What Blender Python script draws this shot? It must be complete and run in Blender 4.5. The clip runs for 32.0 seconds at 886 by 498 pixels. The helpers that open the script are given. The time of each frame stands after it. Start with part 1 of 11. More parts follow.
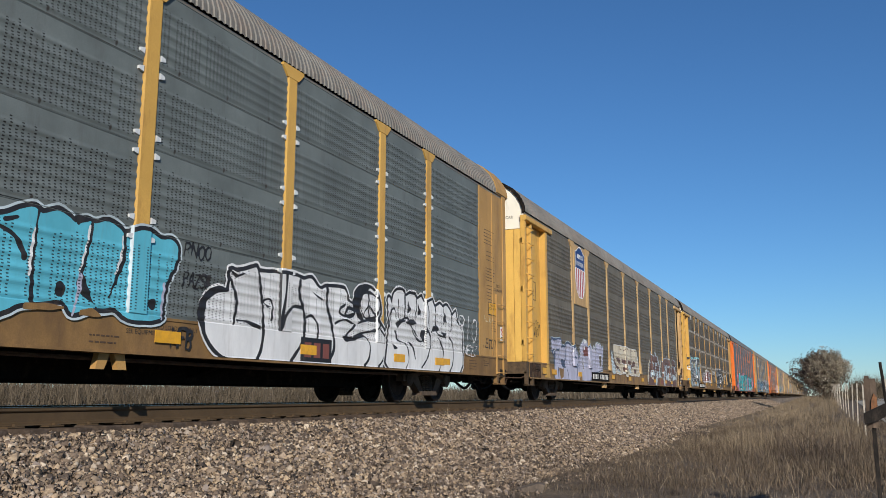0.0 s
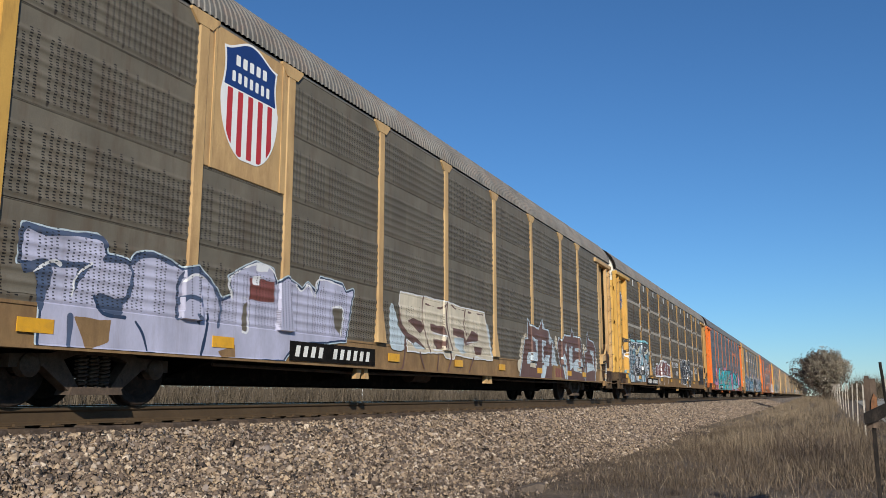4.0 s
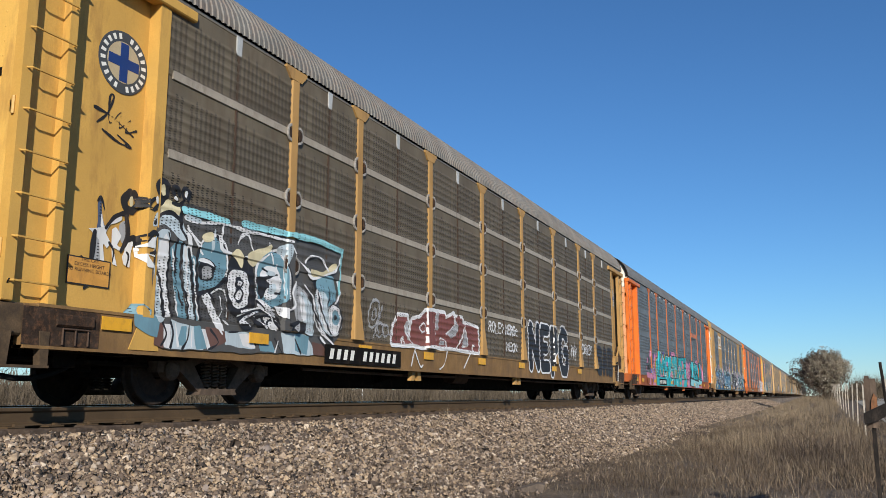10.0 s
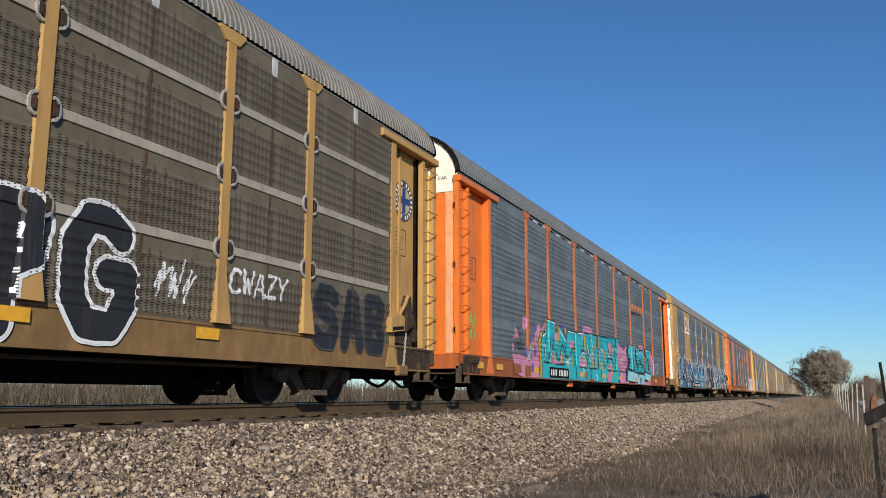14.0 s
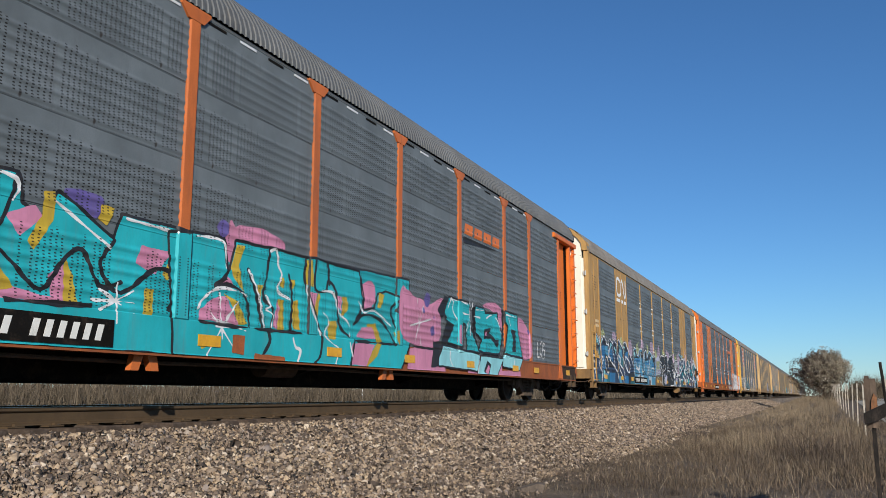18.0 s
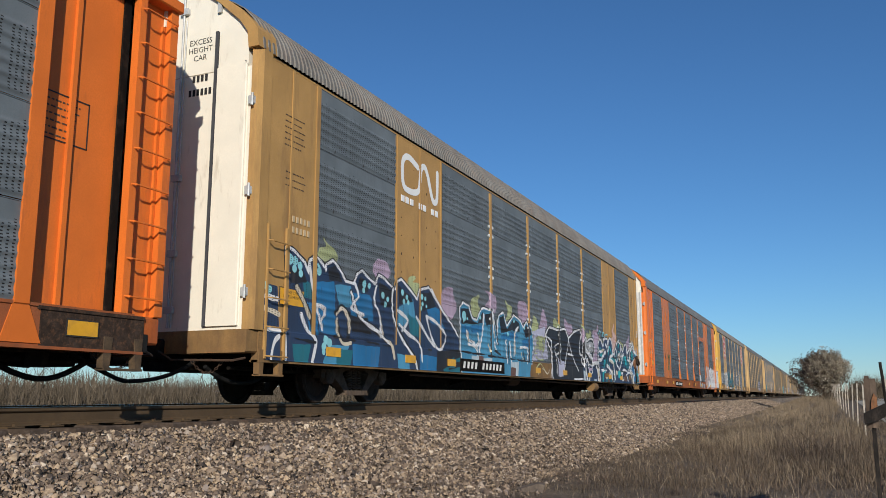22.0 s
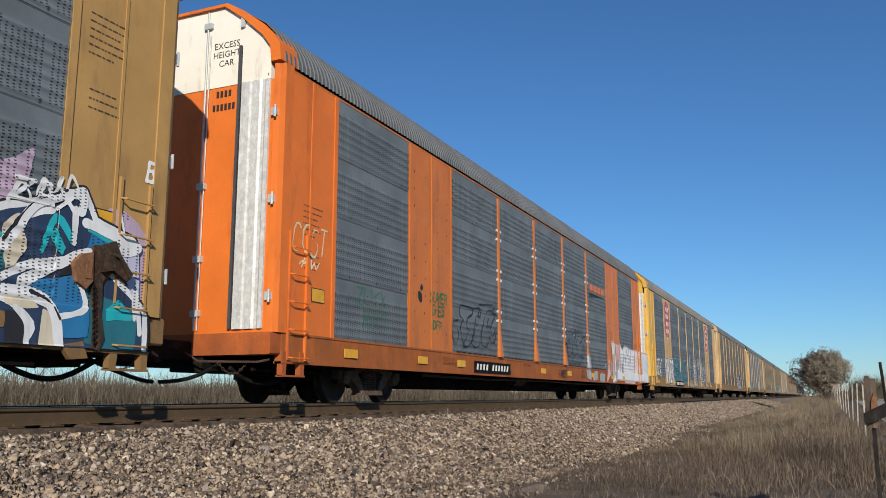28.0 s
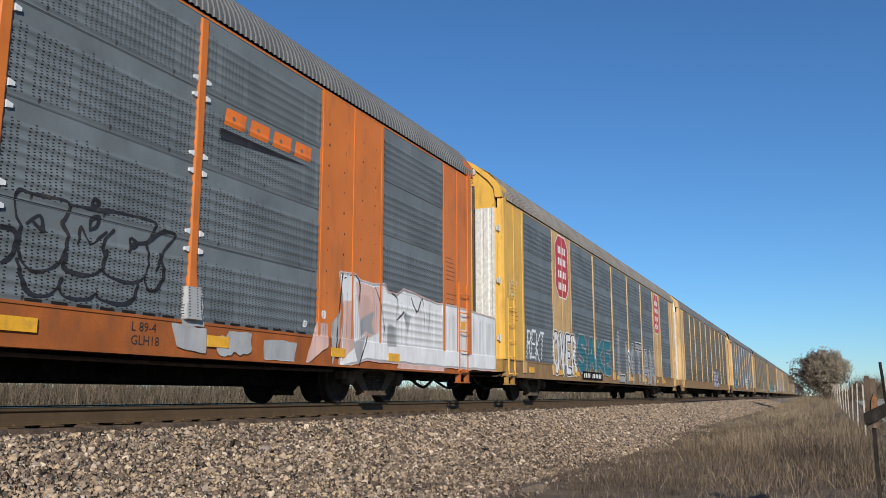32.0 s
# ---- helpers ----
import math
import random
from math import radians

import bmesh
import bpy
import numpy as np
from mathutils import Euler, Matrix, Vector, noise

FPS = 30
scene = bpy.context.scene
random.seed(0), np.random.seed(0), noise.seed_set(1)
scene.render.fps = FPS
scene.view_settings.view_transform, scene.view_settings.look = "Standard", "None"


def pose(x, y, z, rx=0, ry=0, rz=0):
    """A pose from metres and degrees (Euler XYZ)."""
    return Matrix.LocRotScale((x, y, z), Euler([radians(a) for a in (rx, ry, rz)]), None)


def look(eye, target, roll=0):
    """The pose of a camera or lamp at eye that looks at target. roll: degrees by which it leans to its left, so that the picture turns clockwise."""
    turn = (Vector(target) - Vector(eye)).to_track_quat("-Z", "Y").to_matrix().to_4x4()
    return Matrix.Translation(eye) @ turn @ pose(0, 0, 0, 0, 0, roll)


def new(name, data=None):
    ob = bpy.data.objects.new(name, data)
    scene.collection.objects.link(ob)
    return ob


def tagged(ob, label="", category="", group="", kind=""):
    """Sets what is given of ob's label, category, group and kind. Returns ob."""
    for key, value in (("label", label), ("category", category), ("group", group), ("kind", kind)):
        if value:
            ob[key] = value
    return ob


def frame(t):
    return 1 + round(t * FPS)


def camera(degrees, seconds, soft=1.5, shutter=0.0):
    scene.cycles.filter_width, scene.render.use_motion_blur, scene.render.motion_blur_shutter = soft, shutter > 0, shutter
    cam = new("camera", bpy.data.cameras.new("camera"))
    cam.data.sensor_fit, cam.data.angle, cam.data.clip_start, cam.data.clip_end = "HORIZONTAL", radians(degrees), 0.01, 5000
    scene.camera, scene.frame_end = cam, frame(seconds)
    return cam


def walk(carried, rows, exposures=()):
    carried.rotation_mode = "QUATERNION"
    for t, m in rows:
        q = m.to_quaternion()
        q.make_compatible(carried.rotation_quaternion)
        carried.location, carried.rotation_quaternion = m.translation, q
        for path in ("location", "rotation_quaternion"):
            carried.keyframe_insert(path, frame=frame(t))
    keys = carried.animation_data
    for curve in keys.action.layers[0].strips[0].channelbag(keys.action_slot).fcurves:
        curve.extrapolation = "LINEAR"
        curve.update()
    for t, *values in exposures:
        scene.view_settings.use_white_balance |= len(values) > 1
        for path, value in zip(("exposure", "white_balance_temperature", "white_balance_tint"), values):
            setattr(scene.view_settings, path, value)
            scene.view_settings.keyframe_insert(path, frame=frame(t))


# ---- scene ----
# ---- camera: on a tripod beside the line, rail heads at z = 0, rails along y ----
CAM_Z = 0.12
cam = camera(55.9, 32.0, soft=0.7)
still = pose(0, 0, CAM_Z, 90 + 9.977, 0, 24.006)
walk(cam, [(0.0, still), (32.0, still)], exposures=[(t, e, 5750, 8) for t, e in ((0, 0.12), (1.2, 0.12), (2.6, 0.03), (4, 0.17), (8, 0.23), (11, 0.29), (13, 0.29), (15.7, 0.13), (17, 0.19), (20, 0.19), (21.7, 0.03), (23, 0.12), (28, 0.14), (30, 0.23), (32, 0.26))])

TRACK_X = -8.40          # centre line of the track
SIDE = 1.516             # half width of a car
# ---- sun and sky ----
SUN_TURN, SUN_UP = radians(32.0), radians(22.4)
to_sun = Vector((math.sin(SUN_TURN) * math.cos(SUN_UP), -math.cos(SUN_TURN) * math.cos(SUN_UP), math.sin(SUN_UP)))
world = bpy.data.worlds.new("sky")
scene.world = world
world.use_nodes = True
wn = world.node_tree.nodes
sky = wn.new("ShaderNodeTexSky")
sky.sky_type, sky.sun_disc = "NISHITA", False
sky.sun_elevation = SUN_UP
sky.sun_rotation = math.atan2(to_sun.x, to_sun.y)
sky.altitude, sky.air_density, sky.dust_density, sky.ozone_density = 0, 1.0, 0.0, 5.0
wn["Background"].inputs["Strength"].default_value = 0.076
clear = wn.new("ShaderNodeMix")          # a clear, dry winter sky
clear.data_type, clear.blend_type = "RGBA", "MULTIPLY"
clear.inputs[0].default_value = 1.0
clear.inputs[7].default_value = (0.84, 1.0, 1.09, 1)
world.node_tree.links.new(sky.outputs[0], clear.inputs[6])
world.node_tree.links.new(clear.outputs[2], wn["Background"].inputs["Color"])
sun = new("sun", bpy.data.lights.new("sun", "SUN"))
sun.data.energy, sun.data.angle, sun.data.color = 4.7, radians(0.53), (1.0, 0.87, 0.70)
sun.matrix_world = look(to_sun * 50, (0, 0, 0))
# ---- materials ----
def graph(name):
    m = bpy.data.materials.new(name)
    m.use_nodes = True
    m.node_tree.nodes["Principled BSDF"].inputs["Specular IOR Level"].default_value = 0.28     # dusty, matt surfaces
    return m, m.node_tree.nodes, m.node_tree.links, m.node_tree.nodes["Principled BSDF"]


def math_node(n, l, op, a, b=None, c=None):
    k = n.new("ShaderNodeMath")
    k.operation = op
    for i, v in enumerate((a, b, c)):
        if v is None:
            continue
        if isinstance(v, (int, float)):
            k.inputs[i].default_value = v
        else:
            l.new(v, k.inputs[i])
    return k.outputs[0]


def mix_node(n, l, fac, a, b, mode="MIX"):
    k = n.new("ShaderNodeMix")
    k.data_type, k.blend_type = "RGBA", mode
    for i, v in ((0, fac), (6, a), (7, b)):
        if isinstance(v, (int, float)):
            k.inputs[i].default_value = v
        elif isinstance(v, tuple):
            k.inputs[i].default_value = (*v[:3], 1)
        else:
            l.new(v, k.inputs[i])
    return k.outputs[2]


def coords(n, l, stretch=(1, 1, 1), shift=True):
    """Object coordinates in metres, shifted by a random step per object."""
    tc = n.new("ShaderNodeTexCoord")
    mp = n.new("ShaderNodeMapping")
    mp.inputs["Scale"].default_value = stretch
    l.new(tc.outputs["Object"], mp.inputs["Vector"])
    if shift:
        oi = n.new("ShaderNodeObjectInfo")
        v = n.new("ShaderNodeCombineXYZ")
        for i, f in enumerate((17.0, 31.0, 23.0)):
            l.new(math_node(n, l, "MULTIPLY", oi.outputs["Random"], f), v.inputs[i])
        l.new(v.outputs[0], mp.inputs["Location"])
    return mp.outputs[0]


def noise_node(n, l, vec, scale, detail=4, rough=0.6):
    k = n.new("ShaderNodeTexNoise")
    k.inputs["Scale"].default_value, k.inputs["Detail"].default_value, k.inputs["Roughness"].default_value = scale, detail, rough
    l.new(vec, k.inputs["Vector"])
    return k.outputs["Fac"]


def ramp_node(n, l, fac, lo, hi, a=0.0, b=1.0):
    k = n.new("ShaderNodeMapRange")
    k.clamp = True
    for i, v in enumerate((lo, hi, a, b)):
        k.inputs[i + 1].default_value = v
    l.new(fac, k.inputs[0])
    return k.outputs[0]


def bump_node(n, l, p, height, strength, dist=0.01):
    k = n.new("ShaderNodeBump")
    k.inputs["Strength"].default_value, k.inputs["Distance"].default_value = strength, dist
    l.new(height, k.inputs["Height"])
    l.new(k.outputs[0], p.inputs["Normal"])


def surface(name, col, rough=0.6, metal=0.0, vary=0.25, scale=3.0, grain=60.0, bump=0.15, dirt=None, dirt_amount=0.3, streak=1.0):
    """A worn surface: broad and fine colour variation, a dirt colour in patches or streaks, fine relief."""
    m, n, l, p = graph(name)
    v = coords(n, l)
    vs = coords(n, l, (1, 1, 1.0 / streak))
    big, fine = noise_node(n, l, v, scale, 3), noise_node(n, l, v, grain, 3)
    lo, hi = tuple(c * (1 - vary) for c in col), tuple(min(1, c * (1 + vary)) for c in col)
    c = mix_node(n, l, ramp_node(n, l, big, 0.3, 0.7), lo, hi)
    c = mix_node(n, l, ramp_node(n, l, fine, 0.35, 0.65, 0, 0.5), c, lo)
    if dirt:
        d = noise_node(n, l, vs, scale * 2.2, 5, 0.7)
        c = mix_node(n, l, ramp_node(n, l, d, 0.62 - dirt_amount * 0.35, 0.78, 0, 0.85), c, dirt)
    l.new(c, p.inputs["Base Color"])
    l.new(ramp_node(n, l, fine, 0.2, 0.8, max(0.05, rough - 0.12), min(1, rough + 0.12)), p.inputs["Roughness"])
    p.inputs["Metallic"].default_value = metal
    if bump:
        bump_node(n, l, p, fine, bump, 0.004)
    return m


def punched(n, l, y, z, pitch=0.070, row=0.034, wide=0.20, tall=0.20):
    """A mask of small punched slots in columns, z measured from the foot of a sheet."""
    colno = math_node(n, l, "FLOOR", math_node(n, l, "DIVIDE", y, pitch))
    cx = math_node(n, l, "FRACT", math_node(n, l, "DIVIDE", y, pitch))
    odd = math_node(n, l, "MULTIPLY", math_node(n, l, "FRACT", math_node(n, l, "MULTIPLY", colno, 0.5)), 1.0)
    cz = math_node(n, l, "FRACT", math_node(n, l, "ADD", math_node(n, l, "DIVIDE", z, row), odd))
    wn_ = n.new("ShaderNodeTexWhiteNoise")
    wn_.noise_dimensions = "1D"
    l.new(colno, wn_.inputs["W"])
    wn2 = n.new("ShaderNodeTexWhiteNoise")
    wn2.noise_dimensions = "1D"
    l.new(math_node(n, l, "FLOOR", math_node(n, l, "DIVIDE", y, pitch * 3.0)), wn2.inputs["W"])
    keep = math_node(n, l, "GREATER_THAN", math_node(n, l, "ADD", wn_.outputs["Value"], math_node(n, l, "MULTIPLY", wn2.outputs["Value"], 0.55)), 0.46)
    hx = math_node(n, l, "LESS_THAN", math_node(n, l, "ABSOLUTE", math_node(n, l, "SUBTRACT", cx, 0.5)), wide)
    hz = math_node(n, l, "LESS_THAN", math_node(n, l, "ABSOLUTE", math_node(n, l, "SUBTRACT", cz, 0.5)), tall)
    top = math_node(n, l, "ADD", 0.66, math_node(n, l, "MULTIPLY", wn_.outputs["Value"], 0.14))
    run = math_node(n, l, "MULTIPLY", math_node(n, l, "GREATER_THAN", z, 0.05), math_node(n, l, "LESS_THAN", z, top))
    return math_node(n, l, "MULTIPLY", math_node(n, l, "MULTIPLY", hx, hz), math_node(n, l, "MULTIPLY", keep, run))


def perforated(name, col, warm, hole=(0.014, 0.013, 0.012), dirt_amount=0.35, slots=()):
    """Grey steel screen sheet with columns of small punched holes, streaked by weather."""
    m, n, l, p = graph(name)
    tc = n.new("ShaderNodeTexCoord")
    sep = n.new("ShaderNodeSeparateXYZ")
    l.new(tc.outputs["Object"], sep.inputs[0])
    y, z = sep.outputs[1], sep.outputs[2]
    holes = punched(n, l, y, z, *slots)
    v, vs = coords(n, l), coords(n, l, (1, 1, 0.18))
    big, fine, strk = noise_node(n, l, v, 1.3, 4), noise_node(n, l, v, 70, 3), noise_node(n, l, vs, 5, 5, 0.7)
    lo, hi = tuple(c * 0.75 for c in col), tuple(c * 1.2 for c in col)
    c = mix_node(n, l, ramp_node(n, l, big, 0.3, 0.7), lo, hi)
    c = mix_node(n, l, ramp_node(n, l, strk, 0.62 - dirt_amount * 0.4, 0.8, 0, 0.8), c, warm)
    c = mix_node(n, l, ramp_node(n, l, fine, 0.4, 0.7, 0, 0.35), c, lo)
    sy = math_node(n, l, "MULTIPLY", math_node(n, l, "ABSOLUTE", math_node(n, l, "SUBTRACT", math_node(n, l, "FRACT", math_node(n, l, "DIVIDE", y, 0.92)), 0.5)), 0.92)
    sz = math_node(n, l, "MULTIPLY", math_node(n, l, "SUBTRACT", z, 0.045), 0.55)
    spot = math_node(n, l, "SQRT", math_node(n, l, "ADD", math_node(n, l, "MULTIPLY", sy, sy), math_node(n, l, "MULTIPLY", sz, sz)))
    c = mix_node(n, l, ramp_node(n, l, spot, 0.010, 0.024, 0.85, 0), c, (0.035, 0.025, 0.02))
    c = mix_node(n, l, holes, c, hole)
    l.new(c, p.inputs["Base Color"])
    p.inputs["Roughness"].default_value = 0.62
    p.inputs["Metallic"].default_value = 0.15
    h = math_node(n, l, "SUBTRACT", math_node(n, l, "MULTIPLY", fine, 0.15), holes)
    bump_node(n, l, p, h, 0.35, 0.004)
    return m


def spray(name, col, rough=0.55, vary=0.14, show=0.9):
    """Sprayed paint over the punched sheets: uneven cover, the holes showing through above the sill."""
    m, n, l, p = graph(name)
    tc = n.new("ShaderNodeTexCoord")
    sep = n.new("ShaderNodeSeparateXYZ")
    l.new(tc.outputs["Object"], sep.inputs[0])
    up = math_node(n, l, "SUBTRACT", sep.outputs[2], 1.0)
    zz = math_node(n, l, "MULTIPLY", math_node(n, l, "FRACT", math_node(n, l, "DIVIDE", up, 0.9825)), 0.9825)
    holes = math_node(n, l, "MULTIPLY", punched(n, l, sep.outputs[1], zz), math_node(n, l, "GREATER_THAN", up, 0.03))
    v = coords(n, l, (1, 1, 0.5))
    big, fine = noise_node(n, l, v, 2.2, 4), noise_node(n, l, v, 45, 3)
    lo, hi = tuple(c * (1 - vary) * 0.9 for c in col), tuple(min(0.9, c * (1 + vary)) for c in col)
    c = mix_node(n, l, ramp_node(n, l, big, 0.3, 0.7), lo, hi)
    c = mix_node(n, l, ramp_node(n, l, noise_node(n, l, coords(n, l, (1, 1, 0.1)), 7, 5, 0.7), 0.52, 0.78, 0, 0.35), c, (0.16, 0.12, 0.09))
    c = mix_node(n, l, ramp_node(n, l, fine, 0.45, 0.75, 0, 0.3), c, lo)
    c = mix_node(n, l, math_node(n, l, "MULTIPLY", holes, show), c, (0.015, 0.015, 0.015))
    l.new(c, p.inputs["Base Color"])
    p.inputs["Roughness"].default_value = rough
    return m


YELLOW = surface("yellow_paint", (0.56, 0.33, 0.075), 0.5, 0, 0.12, 1.2, 50, 0.12, (0.24, 0.12, 0.04), 0.25, 4)
TAN = surface("faded_tan_paint", (0.42, 0.245, 0.08), 0.6, 0, 0.15, 1.2, 50, 0.12, (0.20, 0.115, 0.05), 0.3, 4)
SAND = surface("faded_sand_paint", (0.52, 0.34, 0.15), 0.6, 0, 0.15, 1.2, 50, 0.12, (0.24, 0.13, 0.06), 0.4, 4)
GOLD = surface("golden_paint", (0.62, 0.36, 0.06), 0.5, 0, 0.12, 1.2, 50, 0.12, (0.26, 0.13, 0.04), 0.25, 4)
FRONT_YELLOW = surface("bright_yellow_paint", (0.68, 0.42, 0.10), 0.5, 0, 0.12, 1.2, 50, 0.12, (0.30, 0.15, 0.05), 0.3, 4)
WARM_ORANGE = surface("warm_orange_paint", (0.54, 0.155, 0.024), 0.45, 0, 0.14, 1.2, 50, 0.12, (0.22, 0.085, 0.03), 0.3, 4)
ORANGE = surface("orange_paint", (0.66, 0.16, 0.02), 0.45, 0, 0.12, 1.2, 50, 0.12, (0.28, 0.08, 0.03), 0.22, 4)
WHITE = surface("white_paint", (0.78, 0.725, 0.60), 0.5, 0, 0.06, 2, 50, 0.1, (0.45, 0.38, 0.28), 0.15, 4)
GREY_A = perforated("grey_screen", (0.152, 0.170, 0.163), (0.11, 0.11, 0.105), dirt_amount=0.2)
GREY_B = perforated("brownish_screen", (0.165, 0.143, 0.106), (0.11, 0.07, 0.04), dirt_amount=0.38, slots=(0.084, 0.031, 0.22, 0.22))
GREY_C = perforated("dark_brown_screen", (0.152, 0.124, 0.084), (0.105, 0.066, 0.036), dirt_amount=0.4, slots=(0.090, 0.031, 0.24, 0.22))
GREY_D = perforated("blue_grey_screen", (0.155, 0.174, 0.183), (0.12, 0.125, 0.13), dirt_amount=0.2)
ROOF = surface("galvanised_roof", (0.18, 0.168, 0.147), 0.6, 0.1, 0.3, 1.6, 40, 0.1, (0.21, 0.155, 0.12), 0.45, 1)
ROOF_GREY = surface("grey_galvanised_roof", (0.118, 0.12, 0.12), 0.6, 0.1, 0.2, 1.0, 40, 0.1, (0.15, 0.14, 0.125), 0.3, 1)
ZINC = surface("galvanised_steel", (0.50, 0.50, 0.48), 0.5, 0.15, 0.25, 4, 30, 0.1, (0.35, 0.33, 0.3), 0.3, 3)
BLACK = surface("black_underframe", (0.010, 0.009, 0.008), 0.75, 0, 0.3, 3, 60, 0.2, (0.05, 0.035, 0.025), 0.3)
RUSTY = surface("rusty_cast_steel", (0.085, 0.052, 0.034), 0.8, 0.1, 0.35, 6, 80, 0.3, (0.05, 0.04, 0.035), 0.3)
WHEEL = surface("wheel_steel", (0.045, 0.036, 0.03), 0.65, 0.3, 0.3, 6, 80, 0.2, (0.1, 0.06, 0.04), 0.3)
DUSTY = surface("dusty_cast_steel", (0.115, 0.082, 0.058), 0.85, 0, 0.35, 6, 80, 0.3, (0.04, 0.03, 0.024), 0.5)
RAIL = surface("rusty_rail", (0.10, 0.066, 0.036), 0.75, 0.2, 0.2, 3, 80, 0.2, (0.07, 0.045, 0.03), 0.3)
RAILTOP = surface("polished_rail_head", (0.40, 0.37, 0.34), 0.25, 0.9, 0.1, 3, 80, 0.05)
TIE = surface("creosoted_timber", (0.075, 0.055, 0.042), 0.9, 0, 0.3, 5, 60, 0.4, (0.14, 0.11, 0.09), 0.4)
CLIP = surface("pale_clip", (0.72, 0.72, 0.70), 0.5, 0.2, 0.1, 5, 50, 0.1)
HOOK = surface("worn_steel_hook", (0.42, 0.39, 0.35), 0.5, 0.2, 0.3, 20, 60, 0.1, (0.12, 0.08, 0.055), 0.5)
REFLECT = surface("yellow_reflector", (0.70, 0.36, 0.02), 0.4, 0, 0.12, 4, 200, 0.1, (0.42, 0.22, 0.04), 0.4)
DULL = surface("dull_grimy_paint", (0.30, 0.205, 0.10), 0.65, 0, 0.2, 1.2, 50, 0.1, (0.12, 0.085, 0.05), 0.45, 4)
# faded, and also dimmed in colour for the weaker sun on the sides
SIDE_ORANGE = surface("faded_shaded_orange_paint", (0.50, 0.135, 0.032), 0.5, 0, 0.15, 1.2, 50, 0.12, (0.2, 0.075, 0.035), 0.38, 4)
RUBBER = surface("black_rubber", (0.014, 0.014, 0.014), 0.7, 0, 0.2, 6, 60, 0.1)
for m_ in (BLACK, WHEEL, RUBBER, TIE):
    m_.node_tree.nodes["Principled BSDF"].inputs["Specular IOR Level"].default_value = 0.06
# ---- mesh helpers ----
class Shape:
    """Collects prisms, boxes and tubes, to be linked as one mesh."""

    def __init__(self):
        self.v, self.f = [], []

    def add(self, verts, faces):
        k = len(self.v)
        self.v += [tuple(p) for p in verts]
        self.f += [tuple(i + k for i in f) for f in faces]
        return self

    def prism(self, ring, a, b, axis="y", caps=True):
        """A closed ring of 2D points swept along an axis from a to b."""
        k = len(ring)
        put = {"y": lambda p, s: (p[0], s, p[1]), "z": lambda p, s: (p[0], p[1], s), "x": lambda p, s: (s, p[0], p[1])}[axis]
        vs = [put(p, a) for p in ring] + [put(p, b) for p in ring]
        fs = [(i, (i + 1) % k, k + (i + 1) % k, k + i) for i in range(k)]
        if caps:
            fs += [tuple(range(k - 1, -1, -1)), tuple(range(k, 2 * k))]
        return self.add(vs, fs)

    def box(self, x0, x1, y0, y1, z0, z1, c=0.0):
        """A box, its edges along y chamfered by c."""
        if c:
            ring = [(x0 + c, z0), (x1 - c, z0), (x1, z0 + c), (x1, z1 - c), (x1 - c, z1), (x0 + c, z1), (x0, z1 - c), (x0, z0 + c)]
        else:
            ring = [(x0, z0), (x1, z0), (x1, z1), (x0, z1)]
        return self.prism(ring, y0, y1)

    def tube(self, path, r, k=6, caps=True):
        """A round bar along a path of points."""
        rings = []
        for i, p in enumerate(path):
            p = Vector(p)
            d = (Vector(path[min(i + 1, len(path) - 1)]) - Vector(path[max(i - 1, 0)])).normalized()
            u = d.orthogonal().normalized() if i == 0 else (u - d * u.dot(d)).normalized()
            w = d.cross(u)
            rings.append([p + r * (math.cos(6.2832 * j / k) * u + math.sin(6.2832 * j / k) * w) for j in range(k)])
        vs = [p for q in rings for p in q]
        fs = [(i * k + j, i * k + (j + 1) % k, (i + 1) * k + (j + 1) % k, (i + 1) * k + j) for i in range(len(path) - 1) for j in range(k)]
        if caps:
            fs += [tuple(range(k - 1, -1, -1)), tuple(range((len(path) - 1) * k, len(path) * k))]
        return self.add(vs, fs)

    def lathe(self, profile, centre, k=28):
        """Rings of (radius, offset along x) round an x axis through centre."""
        cx, cy, cz = centre
        vs = [(cx + o, cy + r * math.cos(6.28319 * j / k), cz + r * math.sin(6.28319 * j / k)) for r, o in profile for j in range(k)]
        fs = [(i * k + j, i * k + (j + 1) % k, (i + 1) * k + (j + 1) % k, (i + 1) * k + j) for i in range(len(profile) - 1) for j in range(k)]
        fs += [tuple(range(k)), tuple(range((len(profile) - 1) * k, len(profile) * k))]
        return self.add(vs, fs)

    def mesh(self, name, smooth=False):
        me = bpy.data.meshes.new(name)
        me.from_pydata(self.v, [], self.f)
        bm = bmesh.new()
        bm.from_mesh(me)
        bmesh.ops.recalc_face_normals(bm, faces=bm.faces)
        bm.to_mesh(me)
        bm.free()
        me.materials.append(None)
        if smooth:
            me.polygons.foreach_set("use_smooth", [True] * len(me.polygons))
        return me


CACHE = {}


def shared(key, make, smooth=False):
    if key not in CACHE:
        CACHE[key] = make().mesh(key[0], smooth)
    return CACHE[key]


def part(name, data, material, parent, label="", at=(0, 0, 0)):
    """Links a Shape or a shared mesh as one object under a thing or a part."""
    ob = new(name, data if isinstance(data, bpy.types.Mesh) else data.mesh(name))
    ob.parent = parent
    ob.location = at
    ob.material_slots[0].link = "OBJECT"
    ob.material_slots[0].material = material
    if label:
        ob["label"] = label
    return ob


def thing(name, label, category, at=(0, 0, 0), group="", kind="", data=None, material=None):
    ob = new(name, data)
    ob.location = at
    if data is not None and material is not None:
        ob.material_slots[0].link = "OBJECT"
        ob.material_slots[0].material = material
    return tagged(ob, label, category, group, kind)
